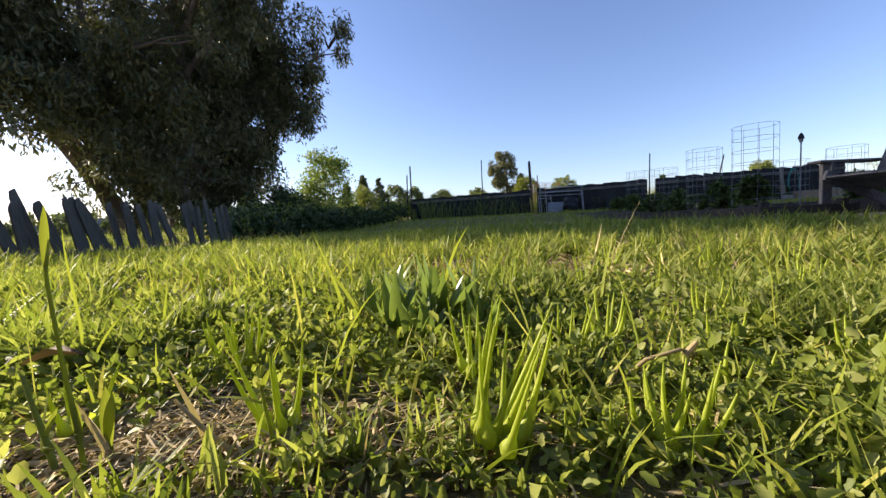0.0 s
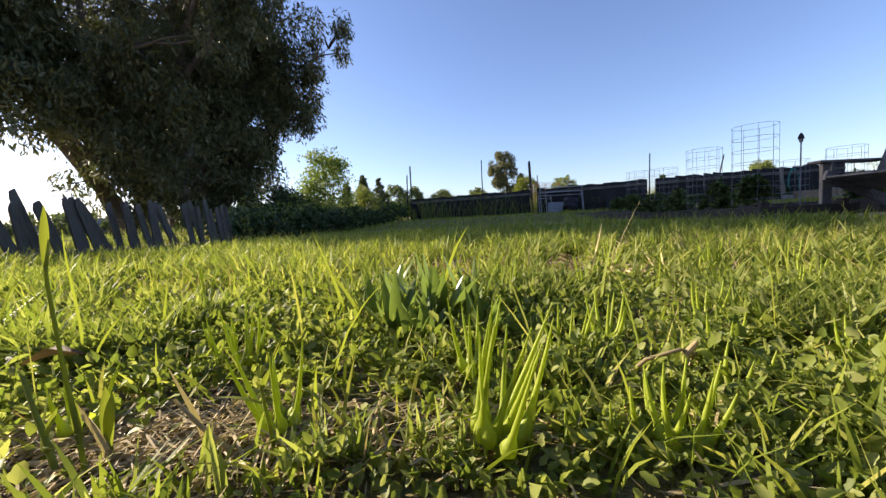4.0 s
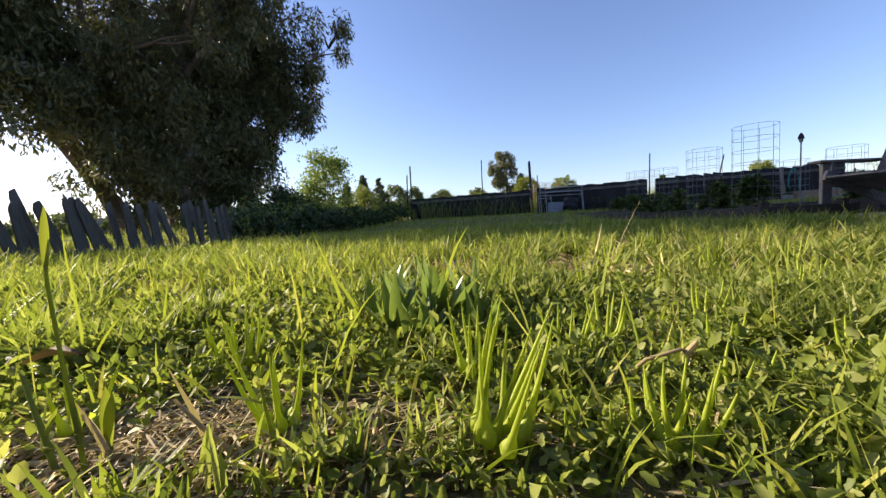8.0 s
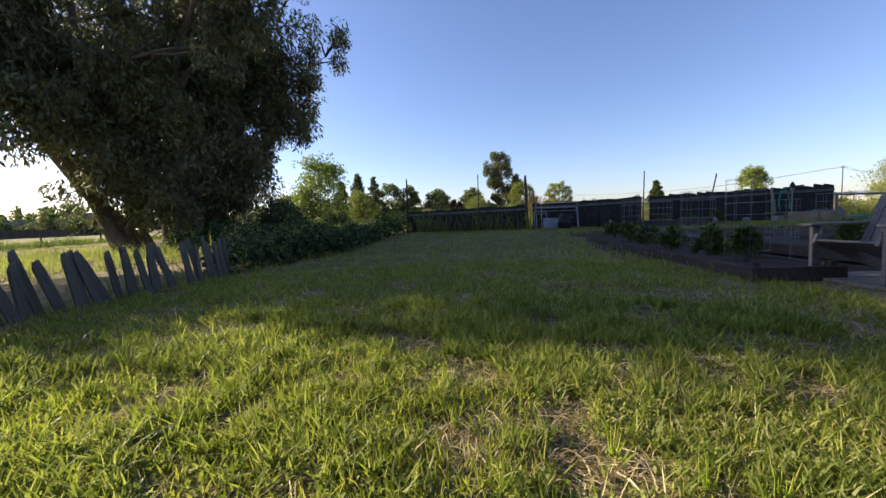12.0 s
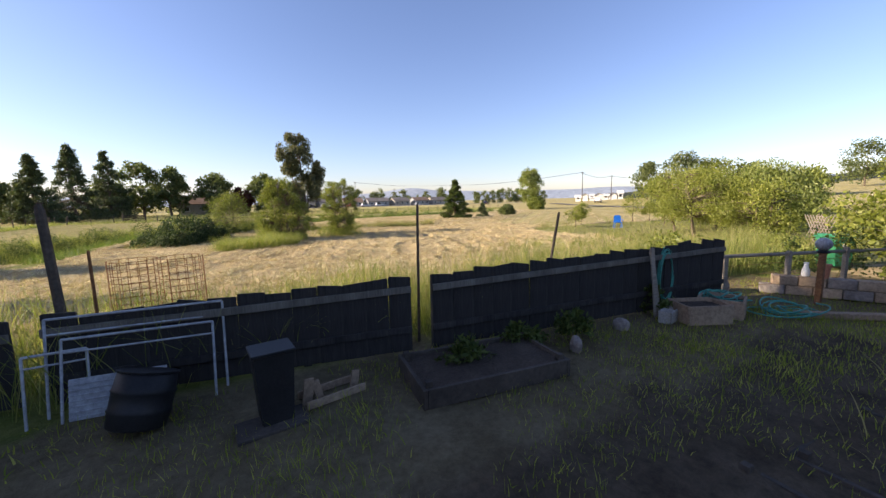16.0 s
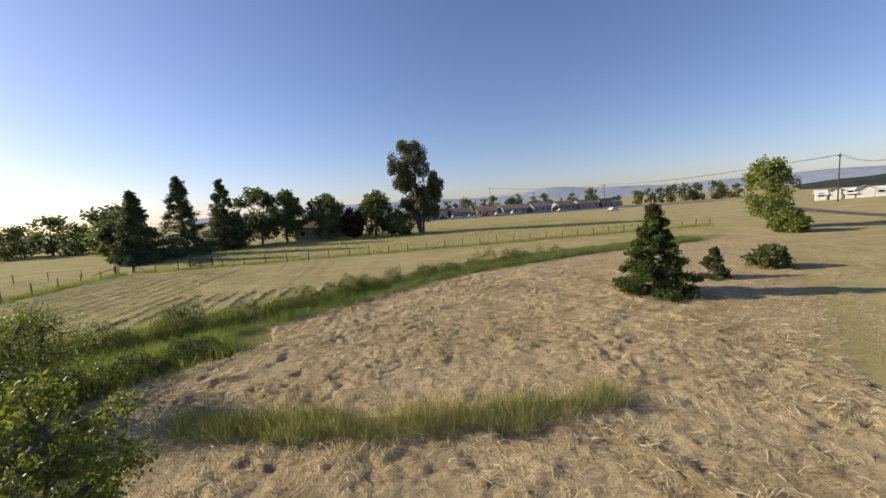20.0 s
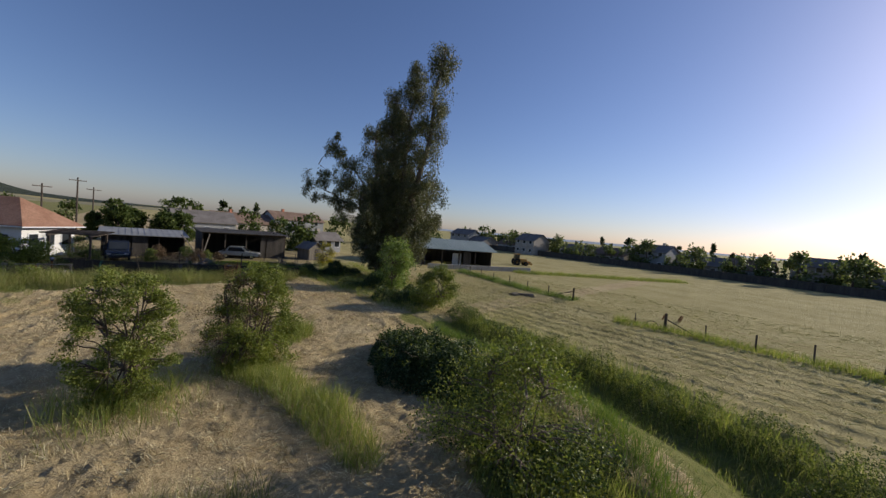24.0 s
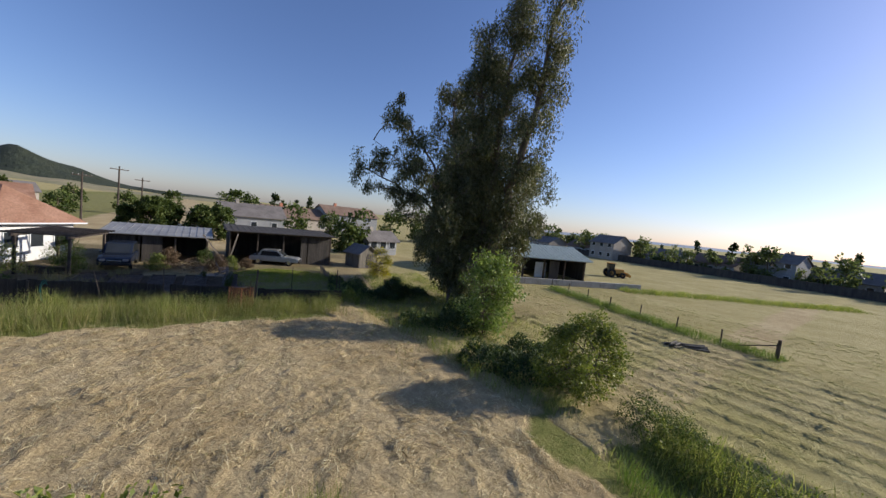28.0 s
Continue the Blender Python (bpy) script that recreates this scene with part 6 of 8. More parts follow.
# ---- pasture fences, poles and small field things ----
def wire_fence(label, pts, step=2.6, h=1.05, wires=3, seed=1, brace=True):
    """Posts a few steps apart, strung with wires."""
    g = np.random.default_rng(seed)
    t = thing("pasture_fence", label, "fence")
    P = [np.array(p, float) for p in pts]
    tops = []
    for a, b in zip(P, P[1:]):
        n = max(1, int(np.linalg.norm(b - a) / step))
        for k in range(n + (b is P[-1])):
            q = a + (b - a) * k / n
            z = gz(*q)
            r = g.uniform(0.04, 0.06)
            tilt = g.normal(0, 0.035, 2)
            hh = h * g.uniform(0.9, 1.1)
            part("post", rod((q[0], q[1], z - 0.05), (q[0] + tilt[0], q[1] + tilt[1], z + hh), r, r * 0.9, 7), M["post_wood"], t)
            tops.append((q[0] + tilt[0] * 0.5, q[1] + tilt[1] * 0.5, z))
    for w in range(wires):
        V, F = tube_arrays([(x, y, z + h * (0.3 + 0.3 * w)) for x, y, z in tops], 0.005, 3)
        part("wire", np_mesh("wire", V, F), M["rust"], t)
    if brace:
        e, f = np.array(tops[0]), np.array(tops[1])
        part("brace", rod(e + (0, 0, 0.85), e + (f - e) * 0.75 + (0, 0, 0.15), 0.035), M["post_wood"], t)
        part("end_post", rod(e + (0.1, 0.1, -0.05), e + (0.1, 0.1, 1.2), 0.085, sides=9), M["post_wood"], t)
    return t


wire_fence("old wire fence with dark wooden posts ending at the track", [(-22.6, 29.6), (-22.9, 24), (-24.2, 18), (-26, 10)], 2.7, seed=2)
wire_fence("old wire fence with dark wooden posts along the pasture", [(-18.4, 39.0), (-18.6, 54), (-19.0, 77)], 2.5, seed=3)
wire_fence("wire fence with wooden posts across the top of the pasture", [(-18.2, 78), (2, 78.2), (24, 81), (60, 84)], 2.4, seed=4)
wire_fence("wire fence with wooden posts running west across the pasture", [(-19.8, 77.5), (-50, 75), (-92, 77)], 3.2, seed=5)
wh = thing("wagon_ornament", "rusty iron wheel leaning on the first fence post", "wheel", (-18.1, 37.2, 0.42), 20)
a = np.linspace(0, 2 * np.pi, 25)
V, F = tube_arrays(np.stack([0.42 * np.cos(a), np.zeros(25), 0.42 * np.sin(a)], 1), 0.025, 6)
part("rim", np_mesh("rim", V, F), M["post_wood"], wh)
for k in range(6):
    part("spoke", rod((0, 0, 0), (0.42 * math.cos(k * 1.047), 0, 0.42 * math.sin(k * 1.047)), 0.012, sides=5), M["post_wood"], wh)
part("hub", rod((0, -0.08, 0), (0, 0.08, 0), 0.05), M["post_wood"], wh)
hp = thing("iron_hoop", "half-sunk rusty iron hoop beside the fence", "hoop", (-18.3, 38.3, 0))
a = np.linspace(0, np.pi, 15)
V, F = tube_arrays(np.stack([np.zeros(15), 0.45 * np.cos(a), 0.5 * np.sin(a)], 1), 0.02, 6)
part("rim", np_mesh("rim", V, F), M["post_wood"], hp)
part("foot", rod((0, -0.5, 0.02), (0, 0.5, 0.02), 0.02), M["post_wood"], hp)
gt = thing("field_gate", "wooden field gate in the pasture fence", "gate", (-11.0, 79.0, 0), 2)
for x in (-1.3, 1.3):
    part("gate_post", rod((x, 0, -0.05), (x, 0, 1.4), 0.1, sides=8), M["post_wood"], gt)
for z in (0.3, 0.55, 0.8, 1.05):
    part("bar", box((2.5, 0.04, 0.1), (0, 0, z), 0.005), M["post_wood"], gt)
part("diagonal", box((2.6, 0.03, 0.09), (0, 0.03, 0.68), 0.005, rot=Matrix.Rotation(radians(-17), 4, "Y")), M["post_wood"], gt)
for (x, y, s_) in [(-19.0, 26.8, 1.2), (-18.2, 26.1, 0.8), (-50, 18.5, 1.2), (-46, 16.2, 1.0), (-63, 24.5, 1.2)]:
    t = thing("log_pile", "low heap of grey logs and brush in the pasture", "log pile", (x, y, 0), 40 * x)
    for k in range(7):
        a = 0.4 * math.sin(k * 2.1)
        part("log", rod((-s_ * 0.6 * math.cos(a), -0.3 + 0.1 * k + 0.3 * a, 0.08 + 0.07 * (k % 3)), (s_ * 0.6 * math.cos(a), -0.3 + 0.1 * k - 0.3 * a, 0.1 + 0.07 * (k % 3)), 0.07, 0.05, 7), M["picket_wood"], t)


def pole(label, x, y, h, arms=1):
    t = thing("utility_pole", label, "pole", (x, y, gz(x, y)), 20, "utility poles")
    part("mast", rod((0, 0, -0.2), (0, 0, h), 0.15, 0.1, 8), M["post_wood"], t)
    for k in range(arms):
        part("crossarm", box((2.2, 0.1, 0.12), (0, 0.1, h - 0.5 - 0.9 * k)), M["post_wood"], t)
        for x_ in (-1.0, -0.4, 0.4, 1.0):
            part("insulator", rod((x_, 0.1, h - 0.44 - 0.9 * k), (x_, 0.1, h - 0.3 - 0.9 * k), 0.04), M["concrete"], t)
    return t


POLES = [(20.3, 190, 9.5), (62.5, 245, 15), (105, 197, 11), (109.5, 106.1, 10.5), (123.2, 105.1, 9.0), (83.2, 56.0, 7.6), (68.7, 38.2, 5.6), (40, 215, 9), (80, 222, 10), (52, 236, 9)]
for x, y, h in POLES:
    pole("tall wooden utility pole by the far road", x, y, h)
for (x, y, h) in [(20.2, -37.2, 7.5), (16.3, -38.0, 9.0), (15.0, -52, 8.0)]:
    pole("weathered utility pole behind the farmyard", x, y, h)
for (i0, i1) in ((3, 4), (4, 5), (5, 6), (2, 3), (1, 2)):
    (x0, y0, h0), (x1, y1, h1) = POLES[i0], POLES[i1]
    t = thing("power_line", "thin sagging power lines between the poles", "cable", (0, 0, 0), 0, "power lines")
    for o in (-0.9, 0.0, 0.9):
        s = np.linspace(0, 1, 14)
        z0, z1 = h0 + gz(x0, y0) - 0.3, h1 + gz(x1, y1) - 0.3
        V, F = tube_arrays(np.stack([x0 + (x1 - x0) * s + o, y0 + (y1 - y0) * s, z0 + (z1 - z0) * s - 1.2 * np.sin(np.pi * s)], 1), 0.025, 3)
        part("wire", np_mesh("wire", V, F), M["black_plastic"], t)
# two old spoked wheels, each with rim and hub, by the pasture fence
for (x, y, r, tn) in [(-22.7, 37.6, 0.28, 20), (-23.2, 38.6, 0.25, 35)]:
    t = thing("old_wheel", "rusty old spoked wheel standing at the pasture fence", "farm tool", (x, y, 0), tn, "rusty farm tools")
    V, F = tube_arrays([(r * math.cos(a), 0.12 * math.sin(a), r + r * math.sin(a)) for a in np.linspace(0, 6.2832, 25)], 0.035, 6)
    part("rim", np_mesh("rim", V, F), M["rust"], t, smooth=True)
    for k in range(6):
        a = k * 1.0472
        part("spoke", rod((0, 0, r), (r * math.cos(a), 0.12 * math.sin(a), r + r * math.sin(a)), 0.018, sides=5), M["rust"], t)
    part("hub", rod((0, -0.08, r), (0, 0.08, r), 0.07, sides=10), M["rust"], t)
# farm road far off, a strip just above the ground
s = np.linspace(0, 1, 40)
rx, ry = 70 + 24 * s, 41 + 62 * s + 5 * np.sin(3 * s)
V = np.stack([np.stack([rx - 2.2, ry + 0.8, ground_z(rx, ry) + 0.05], 1), np.stack([rx + 2.2, ry - 0.8, ground_z(rx, ry) + 0.05], 1)], 1).reshape(-1, 3)
i = np.arange(39) * 2
tagged(part("road", np_mesh("road", V, np.stack([i, i + 1, i + 3, i + 2], 1)), M["asphalt"]), "narrow grey farm road beyond the hay field", "road", kind="structure")
s = np.linspace(-40, 160, 60)
V = np.stack([np.stack([s, 189 + 0 * s, ground_z(s, 189 + 0 * s) + 0.06], 1), np.stack([s, 204 + 0 * s, ground_z(s, 204 + 0 * s) + 0.06], 1)], 1).reshape(-1, 3)
i = np.arange(59) * 2
tagged(part("road_far", np_mesh("road_far", V, np.stack([i, i + 1, i + 3, i + 2], 1)), M["asphalt"]), "wide grey road with parked cars across the fields", "road", kind="structure")

# ---- grass, hay, weeds and brambles ----
def stuff(name, label, category, arrays, material):
    ob = part(name, np_mesh(name, *arrays), material)
    return tagged(ob, label, category, kind="stuff")


g9 = np.random.default_rng(99)


def scatter(n, x0, x1, y0, y1, keep=None, g=g9):
    x, y = g.uniform(x0, x1, n), g.uniform(y0, y1, n)
    if keep is not None:
        m = keep(x, y) > g.uniform(0, 1, n)
        x, y = x[m], y[m]
    return x, y


def line_keep(pts, width, rag=0.4):
    pts = np.array(pts, float)

    def keep(x, y):
        best = np.full(x.shape, 1e9)
        for (ax, ay), (bx, by) in zip(pts, pts[1:]):
            dx, dy = bx - ax, by - ay
            s = np.clip(((x - ax) * dx + (y - ay) * dy) / (dx * dx + dy * dy), 0, 1)
            best = np.minimum(best, np.hypot(x - ax - s * dx, y - ay - s * dy))
        return soft(width * (1 + rag * wob(x, y, 1.3)) - best, 0, 0.35)
    return keep


# lawn in rings from the start outwards
def dry_patch(x, y):
    """Where the lawn is thin and dead grass shows."""
    thatch = np.exp(-(((x - 0.56) / 0.17) ** 2 + ((y - 0.82) / 0.2) ** 2)) + 0.8 * np.exp(-(((x - 0.36) / 0.12) ** 2 + ((y - 0.62) / 0.1) ** 2))
    for cx, cy, rx, ry in [(0.0, 1.75, 0.34, 0.2), (0.0, 1.22, 0.2, 0.14), (-0.62, 1.68, 0.2, 0.13), (0.42, 1.08, 0.2, 0.1), (-0.9, 1.42, 0.13, 0.09), (0.9, 2.05, 0.22, 0.1), (1.35, 1.5, 0.18, 0.12), (0.75, 1.75, 0.2, 0.12), (-0.45, 2.3, 0.3, 0.14), (1.8, 2.1, 0.25, 0.14), (1.4, 2.7, 0.4, 0.25), (2.1, 3.3, 0.5, 0.3), (-1.6, 2.6, 0.35, 0.25)]:
        thatch = thatch + 0.95 * np.exp(-(((x - cx + 0.12 * wob(x, y, 0.2)) / rx) ** 2 + ((y - cy + 0.1 * wob(x, y, 0.25, 2)) / ry) ** 2) ** 2)
    return np.clip(soft(wob(x, y, 0.42, 3) + 0.55 * wob(x, y, 0.17, 1), 0.28, 0.85) + thatch, 0, 1)


def bare_soil(x, y):
    """The bare strip with straw beside the start."""
    return np.exp(-(((x + 0.23 + 0.03 * wob(x, y, 0.1)) / 0.2) ** 2 + ((y - 0.26 + 0.02 * wob(x, y, 0.08, 4)) / 0.1) ** 2) ** 2)


def lawn_keep(x, y):
    return np.clip(1 - 0.93 * dry_patch(x, y) - 0.98 * bare_soil(x, y), 0.02, 1) * ((x < 3.3) & (x > -3.9) | (y < 2.3)) * (y < 13.5)


def ring(n, r0, r1, half=58):
    r = np.sqrt(g9.uniform(r0 * r0, r1 * r1, n))
    a = np.radians(g9.uniform(-half, half, n))
    x, y = r * np.sin(a), r * np.cos(a)
    m = lawn_keep(x, y) > g9.uniform(0, 1, n)
    return x[m], y[m]


pieces = []
for n, r0, r1, h0, h1, w in [(2400, 0.2, 0.8, 0.025, 0.06, 0.0042), (20000, 0.8, 2.6, 0.03, 0.075, 0.0072), (32000, 2.6, 6.5, 0.035, 0.085, 0.0115), (24000, 6.5, 14.5, 0.03, 0.08, 0.02)]:
    x, y = ring(n, r0, r1)
    k = len(x)
    pieces.append(blades(on_ground(x, y, -0.004), g9.uniform(h0, h1, k) * (1 + 0.35 * wob(x, y, 0.7)), g9.uniform(0.7, 1.3, k) * w, 0.3, 0.55, 3 if r1 < 3 else 2, g9))
stuff("lawn_grass", "short backlit green lawn grass with bare patches", "grass", join_arrays(pieces), M["grass"])
# taller single blades and seed stalks
pieces = []
for n, r0, r1, h0, h1, w in [(70, 0.35, 1.0, 0.07, 0.15, 0.005), (2300, 0.9, 2.6, 0.05, 0.135, 0.0045), (500, 2.4, 3.2, 0.08, 0.16, 0.0065), (2600, 3.2, 9.0, 0.09, 0.2, 0.0075)]:
    x, y = ring(n, r0, r1)
    k = len(x)
    pieces.append(blades(on_ground(x, y, -0.004), g9.uniform(h0, h1, k), g9.uniform(0.7, 1.2, k) * w, 0.18, 0.3, 4, g9))
stuff("tall_lawn_grass", "scattered taller grass blades standing above the lawn", "grass", join_arrays(pieces), M["grass"])


# dead upright blades among the green
pieces = []
for n, r0, r1, h0, h1, w in [(420, 0.2, 0.6, 0.02, 0.055, 0.0022), (900, 0.5, 1.2, 0.02, 0.065, 0.0036), (7000, 1.0, 3.0, 0.03, 0.1, 0.005), (14000, 3.0, 8.0, 0.03, 0.08, 0.008)]:
    x, y = ring(n, r0, r1)
    m = g9.uniform(0, 1, len(x)) < 0.45 + 0.4 * soft(x, -1.5, 1.5) * 1.0
    x, y = x[m], y[m]
    k = len(x)
    pieces.append(blades(on_ground(x, y, -0.004), g9.uniform(h0, h1, k), g9.uniform(0.7, 1.3, k) * w, 0.5, 0.8, 2, g9))
stuff("dead_lawn_grass", "bleached dead grass blades among the green lawn", "grass", join_arrays(pieces), M["straw"])
# low broad-leaved weeds: lobed leaves in small mounds
LOBES = np.array([(0.5, 0), (0, 0.04), (0.2, 0.34), (0.45, 0.46), (0.58, 0.33), (0.82, 0.3), (1, 0), (0.82, -0.3), (0.58, -0.33), (0.45, -0.46), (0.2, -0.34), (0, -0.04)])


def lobed_leaves(P, L, W, g, lie=0.5):
    """Leaves at P with lobed outlines and a sunken midrib; lie turns their faces upwards."""
    n = len(P)
    ax = g.normal(0, 1, (n, 3))
    ax[:, 2] = np.abs(ax[:, 2]) * 0.5 * (1 - lie)
    ax /= np.linalg.norm(ax, axis=1)[:, None]
    up = g.normal(0, 0.45, (n, 3)) + (0, 0, 1)
    sd = np.cross(up, ax)
    sd /= np.linalg.norm(sd, axis=1)[:, None] + 1e-9
    nm = np.cross(ax, sd)
    u, v = LOBES[:, 0], LOBES[:, 1]
    rise = 0.35 * np.abs(v) - 0.3 * (u - 0.5) ** 2
    V = P[:, None] + (ax * np.asarray(L)[:, None])[:, None] * u[None, :, None] + (sd * np.asarray(W)[:, None])[:, None] * v[None, :, None] + (nm * np.asarray(W)[:, None])[:, None] * rise[None, :, None]
    k = np.arange(1, 12)
    T = np.stack([np.zeros(11, int), k, np.where(k == 11, 1, k + 1)], 1)
    m = len(LOBES)
    return V.reshape(-1, 3), ((np.arange(n) * m)[:, None, None] + T[None]).reshape(-1, 3)


def weeds(n_plants, r0, r1, leaf0, leaf1, per, half=58, tall=0.05):
    x, y = ring(n_plants, r0, r1, half)
    m = soft(wob(x, y, 0.35, 7) + 0.5 * wob(x, y, 1.4, 2) + 0.5 * (x > 0.08) * (y < 1.0), -0.65, 0.1) > g9.uniform(0, 1, len(x))
    x, y = x[m], y[m]
    k = len(x) * per
    ci = np.repeat(np.arange(len(x)), per)
    rad = g9.uniform(0.012, 0.05, len(x))[ci]
    a, rr = g9.uniform(0, 6.283, k), np.sqrt(g9.uniform(0, 1, k))
    px, py = x[ci] + rad * rr * np.cos(a), y[ci] + rad * rr * np.sin(a)
    top = (g9.uniform(0.018, tall, len(x)) * np.interp(np.hypot(x, y), [0.2, 0.5], [0.4, 1.0]))[ci]
    P = on_ground(px, py)
    P[:, 2] += top * (1 - 0.6 * rr ** 2) * g9.uniform(0.3, 1, k)
    L = g9.uniform(leaf0, leaf1, k) * np.interp(np.hypot(px, py), [0.2, 0.6], [0.75, 1.0])
    return P, L, L * g9.uniform(0.55, 0.9, k)


W3 = [weeds(1900, 0.19, 0.95, 0.008, 0.018, 14, tall=0.06), weeds(3600, 0.95, 2.6, 0.012, 0.024, 8, tall=0.07)]
W4 = weeds(3000, 2.6, 6.5, 0.02, 0.036, 7)
stuff("lawn_weeds", "low mounds of small lobed weeds in the lawn", "weeds", lobed_leaves(np.concatenate([w[0] for w in W3]), np.concatenate([w[1] for w in W3]), np.concatenate([w[2] for w in W3]), g9, -1.6), M["weed"])
# upright leafy shoots between the blades, in clumps
x, y = ring(5200, 0.3, 3.4)
xn, yn = ring(3000, 0.235, 0.8)
x, y = np.concatenate([x, xn]), np.concatenate([y, yn])
m = vnoise(x, y, 0.16, 21) + 0.4 * vnoise(x, y, 0.6, 22) > 0.66
x, y = x[m], y[m]
ci = np.repeat(np.arange(len(x)), 9)
k = len(ci)
big = np.interp(np.hypot(x, y), [0.24, 1.0, 3.4], [0.55, 1.0, 1.5])[ci]
P = on_ground(x[ci] + g9.normal(0, 0.011, k) * big, y[ci] + g9.normal(0, 0.011, k) * big, -0.003)
P[:, 2] += g9.uniform(0, 0.03, k) * big
stuff("leafy_shoots", "upright clumps of narrow weed leaves in the lawn", "weeds", blades(P, g9.uniform(0.03, 0.08, k) * big, g9.uniform(0.004, 0.009, k) * big, 0.35, 0.5, 3, g9), M["weed"])


stuff("far_lawn_weeds", "small weeds further off in the lawn", "weeds", leaf_arrays(*W4, -0.5, g9), M["weed"])


def broadleaf_weed(at, r, h, n, leaf, seed):
    """A bushy low weed: leafy stems from one root."""
    g = np.random.default_rng(seed)
    t = thing("broadleaf_weed", "bushy dark green broad-leaved weed growing in the lawn", "weed", at, 0, "broadleaf weeds")
    P, wood = [], []
    n, leaf = int(n * 1.5), leaf * 0.68
    for k in range(n):
        a, q = g.uniform(0, 6.283), r * math.sqrt(g.uniform(0, 1))
        e = np.array([q * math.cos(a), q * math.sin(a), h * g.uniform(0.5, 1) * (1 - 0.4 * (q / r) ** 2)])
        c = curve_pts((0.2 * e[0], 0.2 * e[1], -0.003), e, 0.05, g, 5, 0.05)
        wood.append(tube_arrays(c, np.linspace(0.0011, 0.0006, 5), 5))
        for s in np.linspace(0.3, 1, 7):
            P.append([np.interp(s, np.linspace(0, 1, 5), c[:, i]) for i in range(3)] + g.normal(0, 0.003, 3))
    P = np.array(P)
    L = g.uniform(leaf * 0.5, leaf, len(P))
    for w in wood:
        part("stem", np_mesh("stem", *w), M["weed"], t)
    part("leaves", np_mesh("leaves", *lobed_leaves(P, L, L * g.uniform(0.35, 0.65, len(P)), g, -3.5 if h > 0.06 else -0.8)), M["weed"], t)
    return t


for k, (x, y, r, h, n, lf) in enumerate([(-0.003, 0.408, 0.05, 0.055, 16, 0.031), (-0.054, 0.347, 0.05, 0.050, 14, 0.026), (0.103, 0.338, 0.05, 0.055, 20, 0.028), (0.202, 0.273, 0.05, 0.044, 20, 0.023), (0.276, 0.271, 0.05, 0.050, 22, 0.025),
                                         (0.286, 0.349, 0.06, 0.050, 18, 0.029), (0.351, 0.424, 0.06, 0.055, 18, 0.031), (0.085, 0.245, 0.03, 0.03, 14, 0.018), (0.221, 0.209, 0.04, 0.033, 16, 0.019), (-0.206, 0.422, 0.05, 0.055, 14, 0.029),
                                         (-0.337, 0.526, 0.07, 0.061, 18, 0.031), (0.460, 0.504, 0.08, 0.066, 20, 0.034), (-0.615, 0.708, 0.08, 0.066, 20, 0.036),
                                         (0.109, 0.618, 0.07, 0.066, 18, 0.036)]):
    broadleaf_weed((x, y, 0.0), r, h, n, lf, 700 + k)
def dock(at, n, h, w, seed):
    """A clump of long upright glossy leaves from one root."""
    g = np.random.default_rng(seed)
    t = thing("dock_plant", "clump of long glossy lance-shaped green leaves", "plant", at, 0, "dock plants")
    for k in range(n):
        a, out = g.uniform(0, 6.283), g.uniform(0.1, 0.75)
        L = h * g.uniform(0.55, 1.05)
        q = np.linspace(0, 1, 9)
        o = np.array([math.cos(a), math.sin(a), 0.0])
        P = np.outer(q * out + 0.35 * out * q ** 2, o) * L * 0.62 + np.outer(q - 0.2 * out * q ** 3, (0, 0, 1)) * L + o * 0.008 - (0, 0, 0.004)
        half = 0.5 * w * g.uniform(0.7, 1.15) * np.sin(np.pi * np.clip(0.06 + 0.94 * q ** 0.8, 0, 1)) + 0.0006
        b = a + g.uniform(0.9, 2.2)
        sd = np.array([math.cos(b), math.sin(b), 0.0])
        V = np.concatenate([P + np.outer(half, sd), P - np.outer(half * 0.3, o) - np.outer(half * 0.1, (0, 0, 1)), P - np.outer(half, sd)])
        i = np.arange(8)
        F = np.concatenate([np.stack([i, i + 1, i + 10, i + 9], 1), np.stack([i + 9, i + 10, i + 19, i + 18], 1)])
        part("leaf", np_mesh("leaf", V, F), M["dock"], t, smooth=True)
    part("crown", rod((0, 0, -0.004), (0, 0, 0.012), 0.006, 0.004), M["weed"], t)
    return t


M["dock"] = leaf_mat("dock_leaf", (0.13, 0.19, 0.05), (0.2, 0.27, 0.075), (0.32, 0.37, 0.15), 0.42, 0.28, patch=6.0, spec=0.6)
for k, (x, y, n, h, w) in enumerate([(-0.09, 0.5, 15, 0.12, 0.018), (-0.03, 0.54, 16, 0.135, 0.02), (0.02, 0.58, 13, 0.13, 0.018), (-0.13, 0.56, 11, 0.125, 0.017), (-0.05, 0.46, 12, 0.09, 0.017), (0.03, 0.48, 10, 0.095, 0.016)]):
    dock((x, y, 0.0), n, h, w, 760 + k)
# dry straw and dead blades on the soil
x, y = scatter(15000, -1.1, 1.2, 0.15, 1.4)
k = len(x)
m = g9.uniform(0, 1, k) < 0.1 + 0.6 * bare_soil(x, y) + 0.5 * dry_patch(x, y)
x, y = x[m], y[m]
k = len(x)
x, y = np.concatenate([x, g9.normal(-0.26, 0.15, 1100)]), np.concatenate([y, g9.normal(0.265, 0.03, 1100)])
k = len(x)
A1 = flat_straws(on_ground(x, y, 0.006), g9.uniform(0.01, 0.06, k) * (1 + (g9.uniform(0, 1, k) > 0.95)), g9.uniform(0.0007, 0.0024, k), g9.uniform(0, 3.14, k), 0.4, 0.12, g9)
